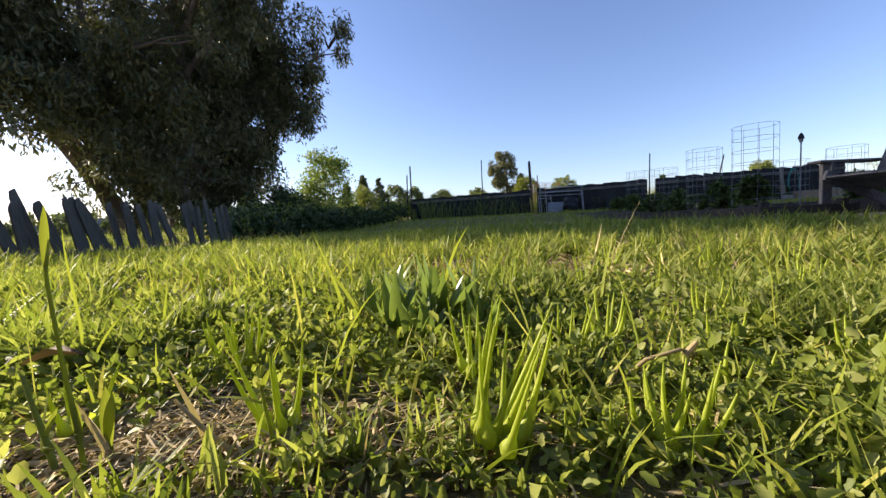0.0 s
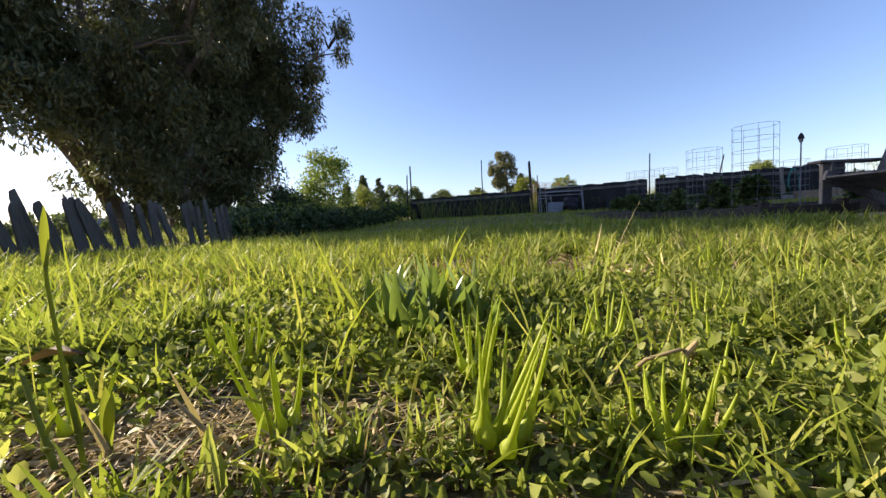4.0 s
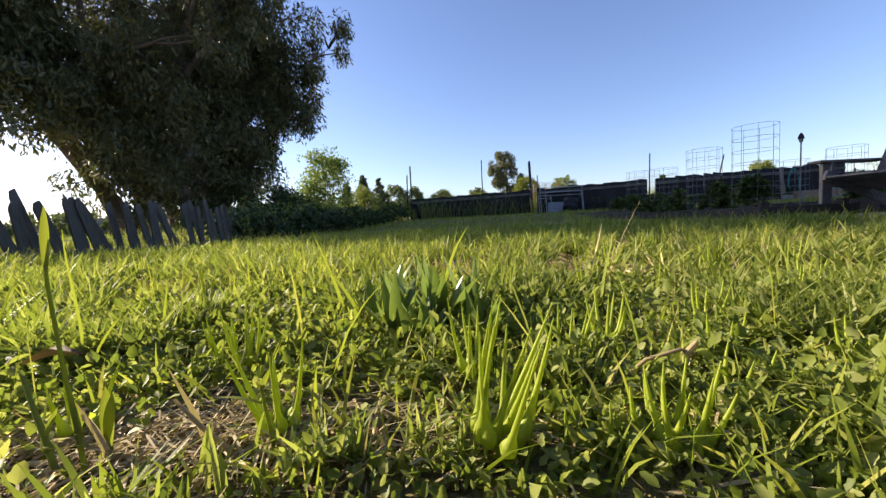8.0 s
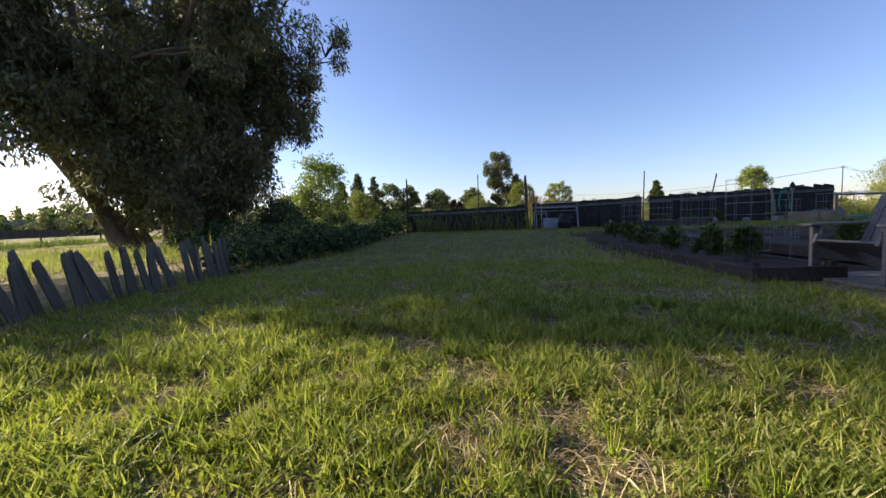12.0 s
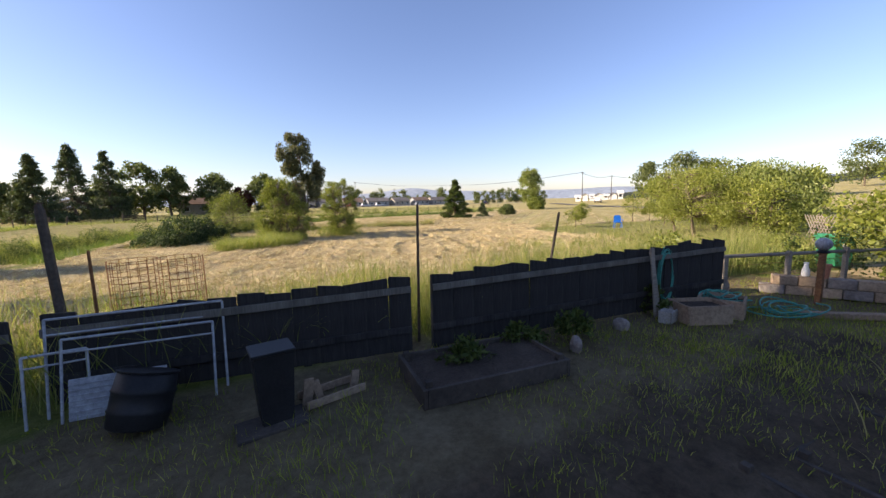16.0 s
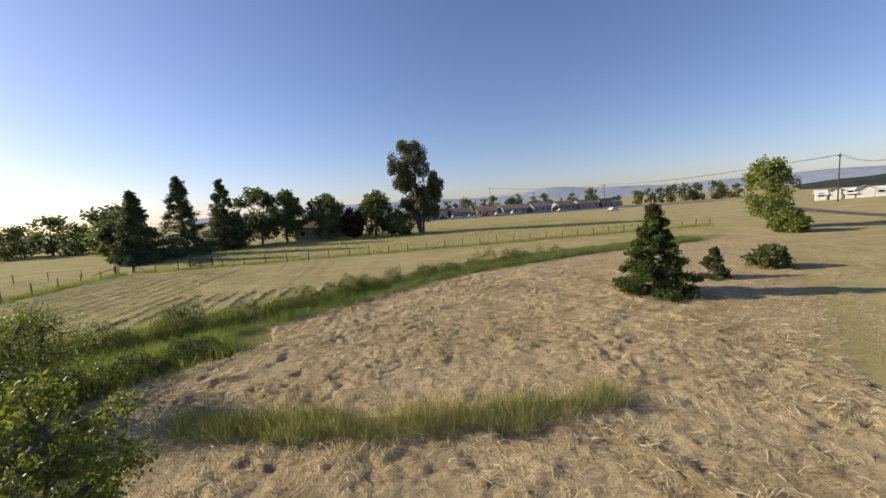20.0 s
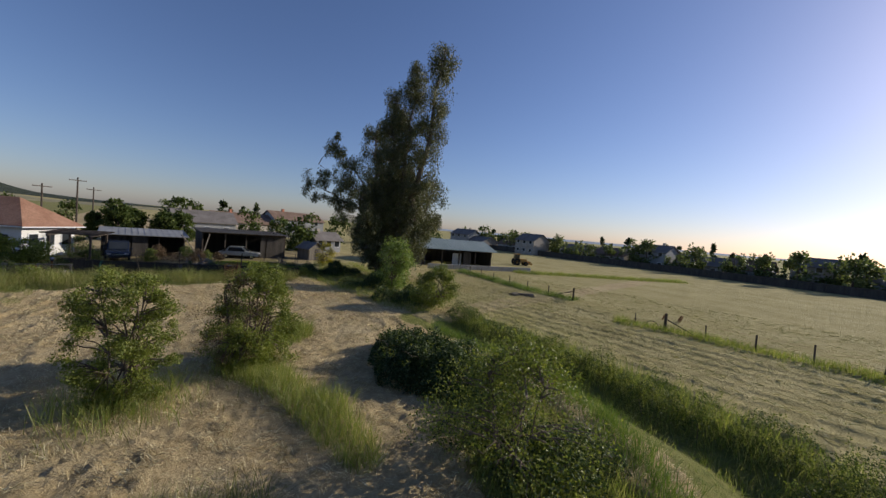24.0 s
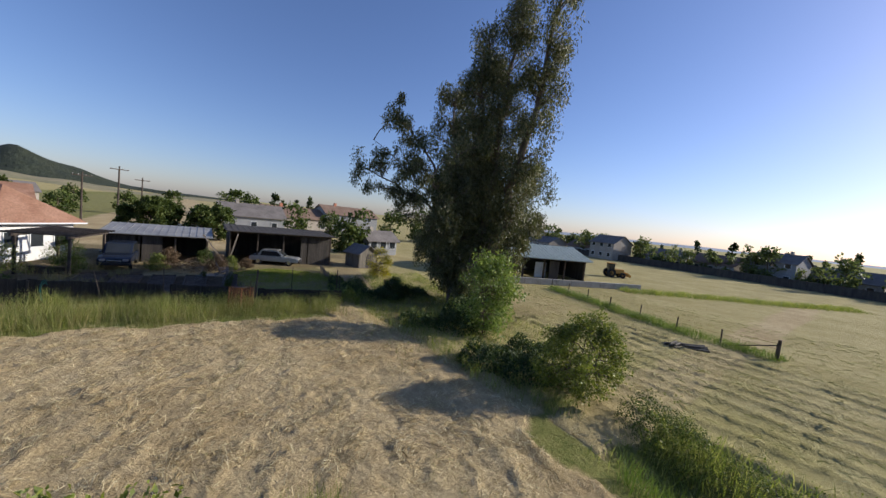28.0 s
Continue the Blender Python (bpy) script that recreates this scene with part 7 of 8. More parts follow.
x, y = scatter(60000, -3.8, 3.6, 0.9, 8.0, lambda x, y: 0.06 + 0.94 * dry_patch(x, y))
k = len(x)
A2 = flat_straws(on_ground(x, y, 0.012), g9.uniform(0.04, 0.14, k), g9.uniform(0.0018, 0.005, k), g9.uniform(0, 3.14, k), 0.4, 0.15, g9)
stuff("straw_litter", "dry straw and dead grass lying on the soil", "straw", join_arrays([A1, A2]), M["straw"])
# crumbs of soil
x, y = scatter(9000, -0.9, 0.8, 0.16, 0.8, lambda x, y: bare_soil(x, y) + 0.1)
k = len(x)
s_ = g9.uniform(0.001, 0.0042, k)
oct_ = np.array([(1, 0, 0), (-1, 0, 0), (0, 1, 0), (0, -1, 0), (0, 0, 1), (0, 0, -0.6)], float)
V = (on_ground(x, y, 0.002)[:, None] + oct_[None] * s_[:, None, None] * g9.uniform(0.6, 1.4, (k, 6, 1))).reshape(-1, 3)
tri = np.array([(0, 2, 4), (2, 1, 4), (1, 3, 4), (3, 0, 4), (2, 0, 5), (1, 2, 5), (3, 1, 5), (0, 3, 5)])
stuff("soil_crumbs", "loose dark crumbs of soil between the plants", "soil", (V, ((np.arange(k) * 6)[:, None, None] + tri[None]).reshape(-1, 3)), M["dry_soil"])


def storksbill(at, n, h, lean, seed):
    """A low weed with a fan of long green seed beaks on swollen bases, on one stalk."""
    g = np.random.default_rng(seed)
    t = thing("storksbill_plant", "green storksbill weed with a fan of long pointed seed beaks", "plant", at, 0, "storksbill plants")
    st = h * g.uniform(0.1, 0.2)
    V, F = tube_arrays(curve_pts((0, 0, -0.004), (lean * st, 0, st), 0, g, 5, 0.05), np.linspace(0.0018, 0.0014, 5), 6)
    part("stalk", np_mesh("stalk", V, F), M["beak"], t, smooth=True)
    for k in range(n):
        a = 6.283 * k / n + g.uniform(-0.3, 0.3)
        o = np.array([math.cos(a), math.sin(a), 0.0])
        b = np.array([lean * st, 0, st]) + o * 0.01
        L = h * g.uniform(0.62, 0.88)
        tip = b + np.array([lean * L * 0.9 + g.normal(0, 0.06) * L, g.normal(0, 0.06) * L, L]) + o * L * g.uniform(0.1, 0.34)
        s = np.array([0, 0.04, 0.08, 0.12, 0.16, 0.2, 0.26, 0.5, 0.75, 1.0])
        P = b + (tip - b) * s[:, None] + np.outer(np.sin(np.pi * s), o) * 0.002
        R = np.interp(s, [0, 0.05, 0.1, 0.16, 0.22, 0.6, 1], [0.0026, 0.0056, 0.0064, 0.0046, 0.0024, 0.0017, 0.0004])
        V, F = tube_arrays(P, R, 7)
        part("beak", np_mesh("beak", V, F), M["beak"], t, smooth=True)
    P = np.array([lean * st, 0, st]) + g.normal(0, 0.006, (7, 3)) - (0, 0, 0.004)
    part("calyx", np_mesh("calyx", *leaf_arrays(P, 0.012, 0.006, -1.0, g)), M["beak"], t)
    P = np.stack([g.normal(0, 0.015, 12), g.normal(0, 0.015, 12), g.uniform(0.004, st * 0.8, 12)], 1)
    part("foliage", np_mesh("foliage", *leaf_arrays(P, g.uniform(0.014, 0.028, 12), 0.011, -0.2, g)), M["weed"], t)
    return t


for k, (x, y, n, h, ln) in enumerate([(0.014, 0.241, 7, 0.108, 0.36), (0.022, 0.221, 4, 0.1, 0.26), (0.145, 0.226, 7, 0.07, 0.12), (0.135, 0.238, 4, 0.06, 0.0), (0.085, 0.227, 2, 0.045, 0.0), (0.012, 0.343, 6, 0.09, 0.05), (-0.150, 0.270, 6, 0.085, -0.08), (0.113, 0.379, 5, 0.08, 0.05), (-0.327, 0.276, 4, 0.06, 0.1), (0.182, 0.437, 6, 0.085, 0.0),
                                      (-0.253, 0.403, 6, 0.085, 0.05), (-0.291, 0.428, 4, 0.08, -0.1), (0.334, 0.486, 5, 0.075, 0.1), (0.504, 0.549, 6, 0.09, 0.0), (0.385, 0.343, 4, 0.06, 0.05), (0.601, 0.637, 5, 0.08, 0.1), (-0.102, 0.645, 5, 0.09, 0.0),
                                      (0.096, 0.711, 6, 0.09, 0.1), (0.281, 0.796, 6, 0.09, 0.0), (-0.638, 0.890, 5, 0.09, 0.1), (0.653, 0.944, 5, 0.1, 0.0), (0.464, 1.108, 6, 0.1, 0.1), (-0.454, 1.212, 6, 0.1, 0.0), (-0.035, 1.316, 5, 0.1, 0.0), (0.811, 0.905, 6, 0.09, 0.0), (0.240, 0.301, 3, 0.055, 0.3), (0.287, 0.388, 4, 0.06, 0.0)]):
    storksbill((x, y, 0.0), n, h, ln, 400 + k)


# single tall blades near the start, each a plant of its own
def tall_blade(at, h, w, lean, curl, heading, seed, dry=False):
    t = thing("grass_tuft", "tall dry grass stalk rising from the lawn" if dry else "tall green grass blade rising from the lawn", "grass", at, heading, "tall grass tufts")
    s = np.linspace(0, 1, 10)
    P = np.stack([h * (lean * s + curl * s ** 2.2), 0.02 * h * np.sin(5 * s), h * (s - 0.25 * curl * s ** 2)], 1)
    half = w * 0.5 * (1 - s ** 2.2) + 0.0003
    V = np.concatenate([P + np.outer(half, (0.25, 0.97, 0)), P - np.outer(half * 0.1, (1, 0, 0)), P - np.outer(half, (0.25, 0.97, 0))])
    i = np.arange(9)
    F = np.concatenate([np.stack([i, i + 1, i + 11, i + 10], 1), np.stack([i + 10, i + 11, i + 21, i + 20], 1)])
    part("blade", np_mesh("blade", V, F), M["straw"] if dry else M["grass"], t, smooth=True)
    V, F = tube_arrays([(0, 0, -0.004), (0.03 * h * lean, 0, 0.12 * h), (0.2 * h * lean, 0, 0.2 * h)], (0.002, 0.0018, 0.0012), 5)
    part("sheath", np_mesh("sheath", V, F), M["straw"] if dry else M["grass"], t, smooth=True)
    return t


for k, (x, y, h, w, ln, cu, hd, dry) in enumerate([(-0.469, 0.416, 0.185, 0.0032, -0.03, 0.02, 0, False), (-0.454, 0.403, 0.13, 0.003, 0.35, 0.6, -10, False), (-0.379, 0.295, 0.075, 0.006, 0.05, 0.15, 60, False), (-0.354, 0.294, 0.065, 0.006, -0.1, 0.1, 100, False),
                                                   (-0.180, 0.571, 0.16, 0.011, -0.2, -0.1, 0, False), (-0.143, 0.543, 0.12, 0.012, -0.3, -0.3, 0, False), (-0.016, 0.788, 0.19, 0.009, 0.05, 0.1, 20, False), (-0.038, 0.755, 0.17, 0.011, 0.2, 0.25, -30, False),
                                                   (-0.079, 0.642, 0.13, 0.012, 0.25, 0.3, 160, False), (0.321, 0.846, 0.19, 0.006, -0.25, -0.1, 0, False), (0.341, 0.843, 0.2, 0.005, 0.3, 0.1, 0, True), (0.311, 0.837, 0.15, 0.006, 0.1, 0.1, 30, True),
                                                   (-0.491, 0.264, 0.09, 0.006, -0.3, -0.2, 0, False), (-0.522, 0.300, 0.12, 0.005, -0.35, -0.1, 10, True), (-0.194, 0.245, 0.07, 0.005, -0.25, -0.1, 0, True), (-0.129, 0.286, 0.06, 0.006, 0.05, 0.05, 0, False),
                                                   (-0.247, 0.334, 0.05, 0.005, -0.9, -0.4, 0, False), (0.231, 0.581, 0.14, 0.006, 0.15, 0.1, 40, False), (-0.070, 0.215, 0.05, 0.004, 0.1, 0.1, 0, True), (0.004, 0.219, 0.06, 0.006, 0.1, 0.1, 20, False), (-0.399, 0.244, 0.09, 0.004, -0.15, -0.05, 0, False), (-0.379, 0.238, 0.075, 0.0045, 0.1, 0.1, 30, True), (-0.324, 0.243, 0.06, 0.007, 0.05, 0.1, 80, False), (-0.263, 0.236, 0.055, 0.005, -0.3, -0.15, 0, True), (-0.370, 0.340, 0.09, 0.006, 0.15, 0.2, 50, False), (-0.295, 0.325, 0.07, 0.005, -0.1, 0.1, 20, False), (0.258, 0.242, 0.06, 0.004, 0.1, 0.1, 10, False), (0.303, 0.241, 0.055, 0.004, -0.1, 0.1, 40, True)]):
    tall_blade((x, y, 0.0), h, w, ln, cu, hd, 500 + k, dry)
def grass_stalk(at, pts, r, leaves, label, material, seed):
    """A jointed stalk with blades that leave it at heights along its length."""
    g = np.random.default_rng(seed)
    t = thing("grass_stalk", label, "grass", at, 0, "grass stalks")
    pts = np.array(pts, float)
    V, F = tube_arrays(pts, np.linspace(r, r * 0.5, len(pts)), 7)
    part("stem", np_mesh("stem", V, F), material, t, smooth=True)
    u = np.linspace(0, 1, len(pts))
    for s0, ln, w, dx, dz in leaves:
        b = np.array([np.interp(s0, u, pts[:, k]) for k in range(3)])
        q = np.linspace(0, 1, 8)
        P = b + np.outer(q * ln, (dx, 0.1, dz)) - np.outer(q ** 2 * ln * 0.25, (0, 0, 1))
        half = w * 0.5 * np.sin(np.pi * np.clip(0.12 + 0.88 * q, 0, 1)) + 0.0002
        V = np.concatenate([P + np.outer(half, (0.9, 0.4, 0.1)), P - np.outer(half * 0.2, (0, 1, 0)), P - np.outer(half, (0.9, 0.4, 0.1))])
        i = np.arange(7)
        F = np.concatenate([np.stack([i, i + 1, i + 9, i + 8], 1), np.stack([i + 8, i + 9, i + 17, i + 16], 1)])
        part("blade", np_mesh("blade", V, F), M["grass"], t, smooth=True)
    part("node", rod(tuple(pts[1] - (0, 0, 0.002)), tuple(pts[1] + (0, 0, 0.002)), r * 1.25), material, t)
    return t


grass_stalk((-0.292, 0.225, 0), [(0, 0, -0.004), (-0.012, 0.006, 0.02), (-0.035, 0.018, 0.048), (-0.056, 0.03, 0.07)], 0.0026, [(0.4, 0.03, 0.004, 0.3, 1.0)], "thick olive grass stalk leaning over the soil", M["weed"], 801)
grass_stalk((-0.272, 0.225, 0), [(0, 0, -0.004), (-0.006, 0.004, 0.03), (-0.016, 0.008, 0.085), (-0.024, 0.012, 0.14), (-0.032, 0.02, 0.175)], 0.002, [(0.82, 0.05, 0.0055, -0.02, 1.2), (0.2, 0.04, 0.006, -0.15, 1.1)], "tall thin olive grass stalk standing by the bare soil", M["weed"], 802)
grass_stalk((-0.266, 0.241, 0), [(0, 0, -0.004), (-0.003, 0.0, 0.012), (-0.006, 0, 0.024)], 0.002, [(0.5, 0.055, 0.009, -0.05, 1.1), (0.7, 0.045, 0.007, 0.12, 1.1)], "short grass stalk with broad backlit blades", M["grass"], 803)
grass_stalk((-0.142, 0.233, 0), [(0, 0, -0.004), (0.004, 0.0, 0.02), (0.0, 0, 0.045), (-0.004, 0.004, 0.06)], 0.0019, [(0.7, 0.04, 0.004, -1.0, 0.35), (0.9, 0.02, 0.004, 0.3, 1.0)], "grass stalk with one bright blade bending over the straw", M["grass"], 804)
grass_stalk((-0.182, 0.234, 0), [(0.02, 0, -0.004), (0.01, 0.0, 0.012), (-0.01, 0, 0.032), (-0.03, 0.004, 0.05)], 0.0024, [], "brown dead weed stalk leaning over the straw", M["straw"], 805)
dl = thing("dead_leaf", "curled dark brown dead leaf caught on the grass", "leaf", (-0.428, 0.343, 0))
q = np.linspace(0, 1, 9)
P = np.stack([-0.03 + 0.07 * q, 0.004 * np.sin(6 * q), 0.044 + 0.014 * np.sin(2.4 * q)], 1)
half = 0.008 * np.sin(np.pi * np.clip(0.08 + 0.86 * q, 0, 1))
V = np.concatenate([P + np.outer(half, (0.1, 0.8, 0.6)), P - np.outer(half * 0.5, (0, 0, 1)), P - np.outer(half, (-0.1, 0.8, -0.6))])
i = np.arange(8)
part("blade", np_mesh("blade", V, np.concatenate([np.stack([i, i + 1, i + 10, i + 9], 1), np.stack([i + 9, i + 10, i + 19, i + 18], 1)])), M["dead_leaf"], dl, smooth=True)
V, F = tube_arrays([(-0.03, 0, 0.044), (-0.04, 0.004, 0.02), (-0.042, 0.006, -0.003)], 0.001, 5)
part("stalk", np_mesh("stalk", V, F), M["dead_leaf"], dl, smooth=True)
dt = thing("dry_twig", "arching dry hairy weed stem lying over the lawn", "twig", (0.192, 0.304, 0))
V, F = tube_arrays([(-0.065, 0, 0.012), (-0.03, 0.0, 0.04), (0.0, 0, 0.048), (0.012, 0, 0.044), (0.004, 0, 0.025), (-0.02, 0.01, -0.002)], 0.0018, 6)
part("stem", np_mesh("stem", V, F), M["straw"], dt, smooth=True)
part("node", rod((0.004, 0, 0.043), (0.014, 0, 0.054), 0.0035, 0.002), M["straw"], dt)
cl9 = thing("dark_clod", "round dark seed head lying in the straw", "clod", (-0.188, 0.239, 0.008))
b = bmesh.new()
bmesh.ops.create_icosphere(b, subdivisions=2, radius=0.009)
for v in b.verts:
    v.co *= 1 + 0.3 * noise.noise(v.co * 300)
part("body", b, M["soil"], cl9)

# ---- mown hay lying on the field ----
def hay_keep(x, y):
    hay, lawn, earth = zones(x, y)
    dd, side, _ = ditch_distance(x, y)
    return ((hay > 0.6) & (lawn < 0.2) & (side > 0)) * np.clip(0.55 + 0.6 * wob(x, y, 0.8, 2), 0.1, 1)


x, y = scatter(105000, -4, 30, 15, 57, hay_keep)
k = len(x)
head = np.arctan2(y - 29.5, x - 1) + np.pi / 2
lump = hay_relief(x, y)[1]
A1 = flat_straws(on_ground(x, y, 0.02) + np.stack([0 * x, 0 * x, lump], 1), g9.uniform(0.1, 0.32, k), g9.uniform(0.004, 0.011, k), head, 0.75, 0.2, g9)
x, y = scatter(60000, 22, 50, 30, 78, hay_keep)
k = len(x)
A2 = flat_straws(on_ground(x, y, 0.03), g9.uniform(0.15, 0.4, k), g9.uniform(0.008, 0.02, k), np.arctan2(y - 14, x - 40) + np.pi / 2, 0.7, 0.15, g9)
x, y = scatter(15500, -4, 28, 14.5, 60, lambda x, y: hay_keep(x, y) * (0.25 + 0.75 * soft(hay_relief(x, y)[1], 0.03, 0.11)))
ci = np.repeat(np.arange(len(x)), 16)
k = len(ci)
px, py = x[ci] + g9.normal(0, 0.13, k), y[ci] + g9.normal(0, 0.13, k)
q = np.hypot(px - x[ci], py - y[ci])
P = on_ground(px, py, 0.02)
P[:, 2] += hay_relief(px, py)[1] + g9.uniform(0.02, 0.13, len(x))[ci] * np.exp(-(q / 0.16) ** 2) * g9.uniform(0.2, 1, k)
own = g9.normal(0, 0.7, len(x))[ci]
A3 = flat_straws(P, g9.uniform(0.12, 0.34, k), g9.uniform(0.005, 0.013, k), np.arctan2(py - 29.5, px - 1) + np.pi / 2 + own, 0.35, 0.45, g9)
stuff("hay_wads", "tousled wads of cut dry hay lying on the swaths", "hay", A3, M["hay"])
stuff("mown_hay", "cut straw-coloured hay lying in rough swaths", "hay", join_arrays([A1, A2]), M["hay"])


def tufts(n, x0, x1, y0, y1, keep, per, h, w, material, name, label):
    """Small heaps and stubble tufts."""
    x, y = scatter(n, x0, x1, y0, y1, keep)
    ci = np.repeat(np.arange(len(x)), per)
    k = len(ci)
    r = g9.uniform(0.05, 0.22, len(x))[ci]
    a = g9.uniform(0, 6.283, k)
    P = on_ground(x[ci] + r * np.cos(a), y[ci] + r * np.sin(a), -0.01)
    P[:, 2] += hay_relief(P[:, 0], P[:, 1])[1]
    return stuff(name, label, "hay", blades(P, g9.uniform(h * 0.5, h, k), g9.uniform(0.6, 1.3, k) * w, 0.8, 0.9, 2, g9), material)


tufts(6500, -4, 32, 15, 52, hay_keep, 12, 0.2, 0.01, M["hay"], "hay_tufts", "tousled tufts of dry cut hay")
tufts(3600, -4, 32, 15, 52, lambda x, y: hay_keep(x, y) * soft(wob(x, y, 2.6, 6), -0.1, 0.6), 10, 0.13, 0.012, M["hay_green"], "hay_regrowth", "half-green regrowth between the hay")


def past_keep(x, y):
    hay, lawn, earth = zones(x, y)
    dd, side, _ = ditch_distance(x, y)
    rows = np.clip(0.5 + 0.7 * np.sin((x + 0.05 * y) * 3.6 + 1.2 * wob(x, y, 4)), 0.05, 1)
    return ((side < 0) & (dd > 3.2) & (lawn < 0.3)) * rows


x, y = scatter(60000, -34, 6, 8, 78, past_keep)
k = len(x)
stuff("pasture_hay", "rows of greenish cut grass on the pasture", "hay", flat_straws(on_ground(x, y, 0.03) + np.stack([0 * x, 0 * x, hay_relief(x, y)[1]], 1), g9.uniform(0.2, 0.5, k), g9.uniform(0.008, 0.022, k), 1.52 + 0 * x, 0.45, 0.15, g9), M["hay_green"])


# ---- standing tall grass ----
def tall(name, label, n, x0, x1, y0, y1, keep, h0, h1, w, material, seg=3, lean=0.2, curl=0.35):
    x, y = scatter(n, x0, x1, y0, y1, keep)
    k = len(x)
    H = g9.uniform(h0, h1, k) * (1 + 0.3 * wob(x, y, 1.1, 3))
    return stuff(name, label, "grass", blades(on_ground(x, y, -0.03), H, g9.uniform(0.6, 1.3, k) * w, lean, curl, seg, g9), material)


def tall_line(name, label, n, pts, width, h0, h1, w, material, seg=2, rag=0.4, lean=0.2, curl=0.35):
    """Standing grass in a ragged band along a line."""
    pts = np.array(pts, float)
    d = np.diff(pts, axis=0)
    L = np.hypot(d[:, 0], d[:, 1])
    u = g9.uniform(0, L.sum(), n)
    k = np.minimum(np.searchsorted(np.cumsum(L), u), len(L) - 1)
    f = (u - (np.cumsum(L) - L)[k]) / L[k]
    o = g9.normal(0, 0.5, n)
    x = pts[k, 0] + d[k, 0] * f - d[k, 1] / L[k] * o * width
    y = pts[k, 1] + d[k, 1] * f + d[k, 0] / L[k] * o * width
    m = wob(x, y, 1.1, 7) * rag + 0.75 > g9.uniform(0, 1, n)
    x, y, o = x[m], y[m], o[m]
    H = g9.uniform(h0, h1, len(x)) * (1 + 0.3 * wob(x, y, 1.1, 3)) * np.exp(-0.4 * o * o)
    return stuff(name, label, "grass", blades(on_ground(x, y, -0.03), H, g9.uniform(0.6, 1.3, len(x)) * w, lean, curl, seg, g9), material)


def strip_keep(x, y):
    edge = 17.3 + 0.12 * np.clip(x - 9, 0, 13) + 0.7 * wob(x, y, 2.2)
    d = soft(edge - y, 0, 1.6) * ((y > 13.7) & (x > -1.2))
    return np.clip(d * (0.75 + 0.5 * wob(x, y, 0.9, 8)), 0, 1)


tall("verge_grass", "tall green grass growing behind the garden fence", 60000, -1.2, 24, 13.6, 23, strip_keep, 0.5, 1.05, 0.011, M["tall"])
tall("verge_seed_grass", "pale seeding grass stalks in the verge", 26000, -1.2, 24, 13.6, 24, lambda x, y: strip_keep(x, y - 0.7), 0.7, 1.1, 0.008, M["tall_dry"])


def orchard_keep(x, y):
    return ((x > 22.2) & (y < np.minimum(0.62 * x + 16.8, 32.4 - 0.03 * x)) & (x < 60)) * np.clip(0.35 + 0.5 * wob(x, y, 1.6), 0.05, 1)


tall("orchard_grass", "uneven green grass under the orchard trees", 45000, 19, 46, 14, 42, orchard_keep, 0.1, 0.3, 0.014, M["tall"], 2)
tall("field_corner_grass", "green tufts coming up through the hay by the verge", 16000, 14, 23, 17, 23, lambda x, y: soft(wob(x, y, 0.7, 5), 0.15, 0.8), 0.25, 0.55, 0.011, M["tall"])
tall("orchard_edge_grass", "tall grass along the edge of the orchard", 15000, 18, 36, 22, 40, lambda x, y: line_keep([(21.6, 21.4), (22.8, 25), (23.0, 28), (24.4, 30.6), (26.0, 31.8), (33, 31.6)], 0.9)(x, y) * np.clip(0.3 + 0.9 * wob(x, y, 1.2, 4), 0, 1), 0.4, 0.8, 0.014, M["tall"])


tall("field_strip_grass", "strip of uncut grass in the hay field", 14000, 7.5, 21, 38, 43, line_keep([(8.6, 41.2), (10.2, 40.7), (13.1, 40.1), (17.3, 39.9), (19.2, 40.1)], 0.75), 0.45, 0.85, 0.013, M["tall_dry"])
tall("field_strip_green", "green blades in the uncut strip", 16000, 7.5, 21, 38, 43, line_keep([(8.6, 41.2), (10.2, 40.7), (13.1, 40.1), (17.3, 39.9), (19.2, 40.1)], 0.75), 0.35, 0.7, 0.013, M["tall"])
tall("bush_foot_grass", "tall grass round the feet of the field bushes", 48000, 3, 12, 28.5, 41.5, lambda x, y: np.maximum(line_keep([(4.4, 30.6), (6.2, 31.4), (6.8, 33.6)], 1.3)(x, y), np.maximum(line_keep([(6.4, 35), (6.0, 40.4)], 0.85)(x, y), np.exp(-((x - 10.3) ** 2 + (y - 35.2) ** 2) / 1.3))), 0.45, 0.9, 0.013, M["tall"])
NEAR = [(-3.8, 31.6), (-4.4, 35), (-3.4, 39), (-1.8, 42.2), (0.8, 45.6), (4.2, 48.2), (8.5, 51.2), (14, 56.5), (20.5, 61.6), (31, 65.8), (46, 69)]
tall_line("ditch_grass", "lush bright green grass lining the ditch", 22000, NEAR, 0.8, 0.4, 0.85, 0.018, M["bright"])
MID = [(p[0], p[1]) for p in DITCH]
tall_line("gully_weeds", "dark rank grass between the ditch and the hay", 9000, GULLY[2:], 2.0, 0.35, 0.8, 0.018, M["tall"])
tall_line("dry_bank_grass", "thin dry grass on the bare bank beside the brambles", 5000, GULLY[:3] - (1.4, 0), 1.3, 0.1, 0.3, 0.012, M["tall_dry"])
tall_line("ditch_weeds", "dark rank weeds and grass in the ditch", 14000, MID, 1.6, 0.15, 0.4, 0.022, M["tall"])
tall_line("fence_line_grass", "green uncut grass along the pasture fence", 7000, [(-22.4, 30.0), (-22.9, 24), (-24.2, 18), (-26, 10)], 1.1, 0.3, 0.7, 0.025, M["bright"])
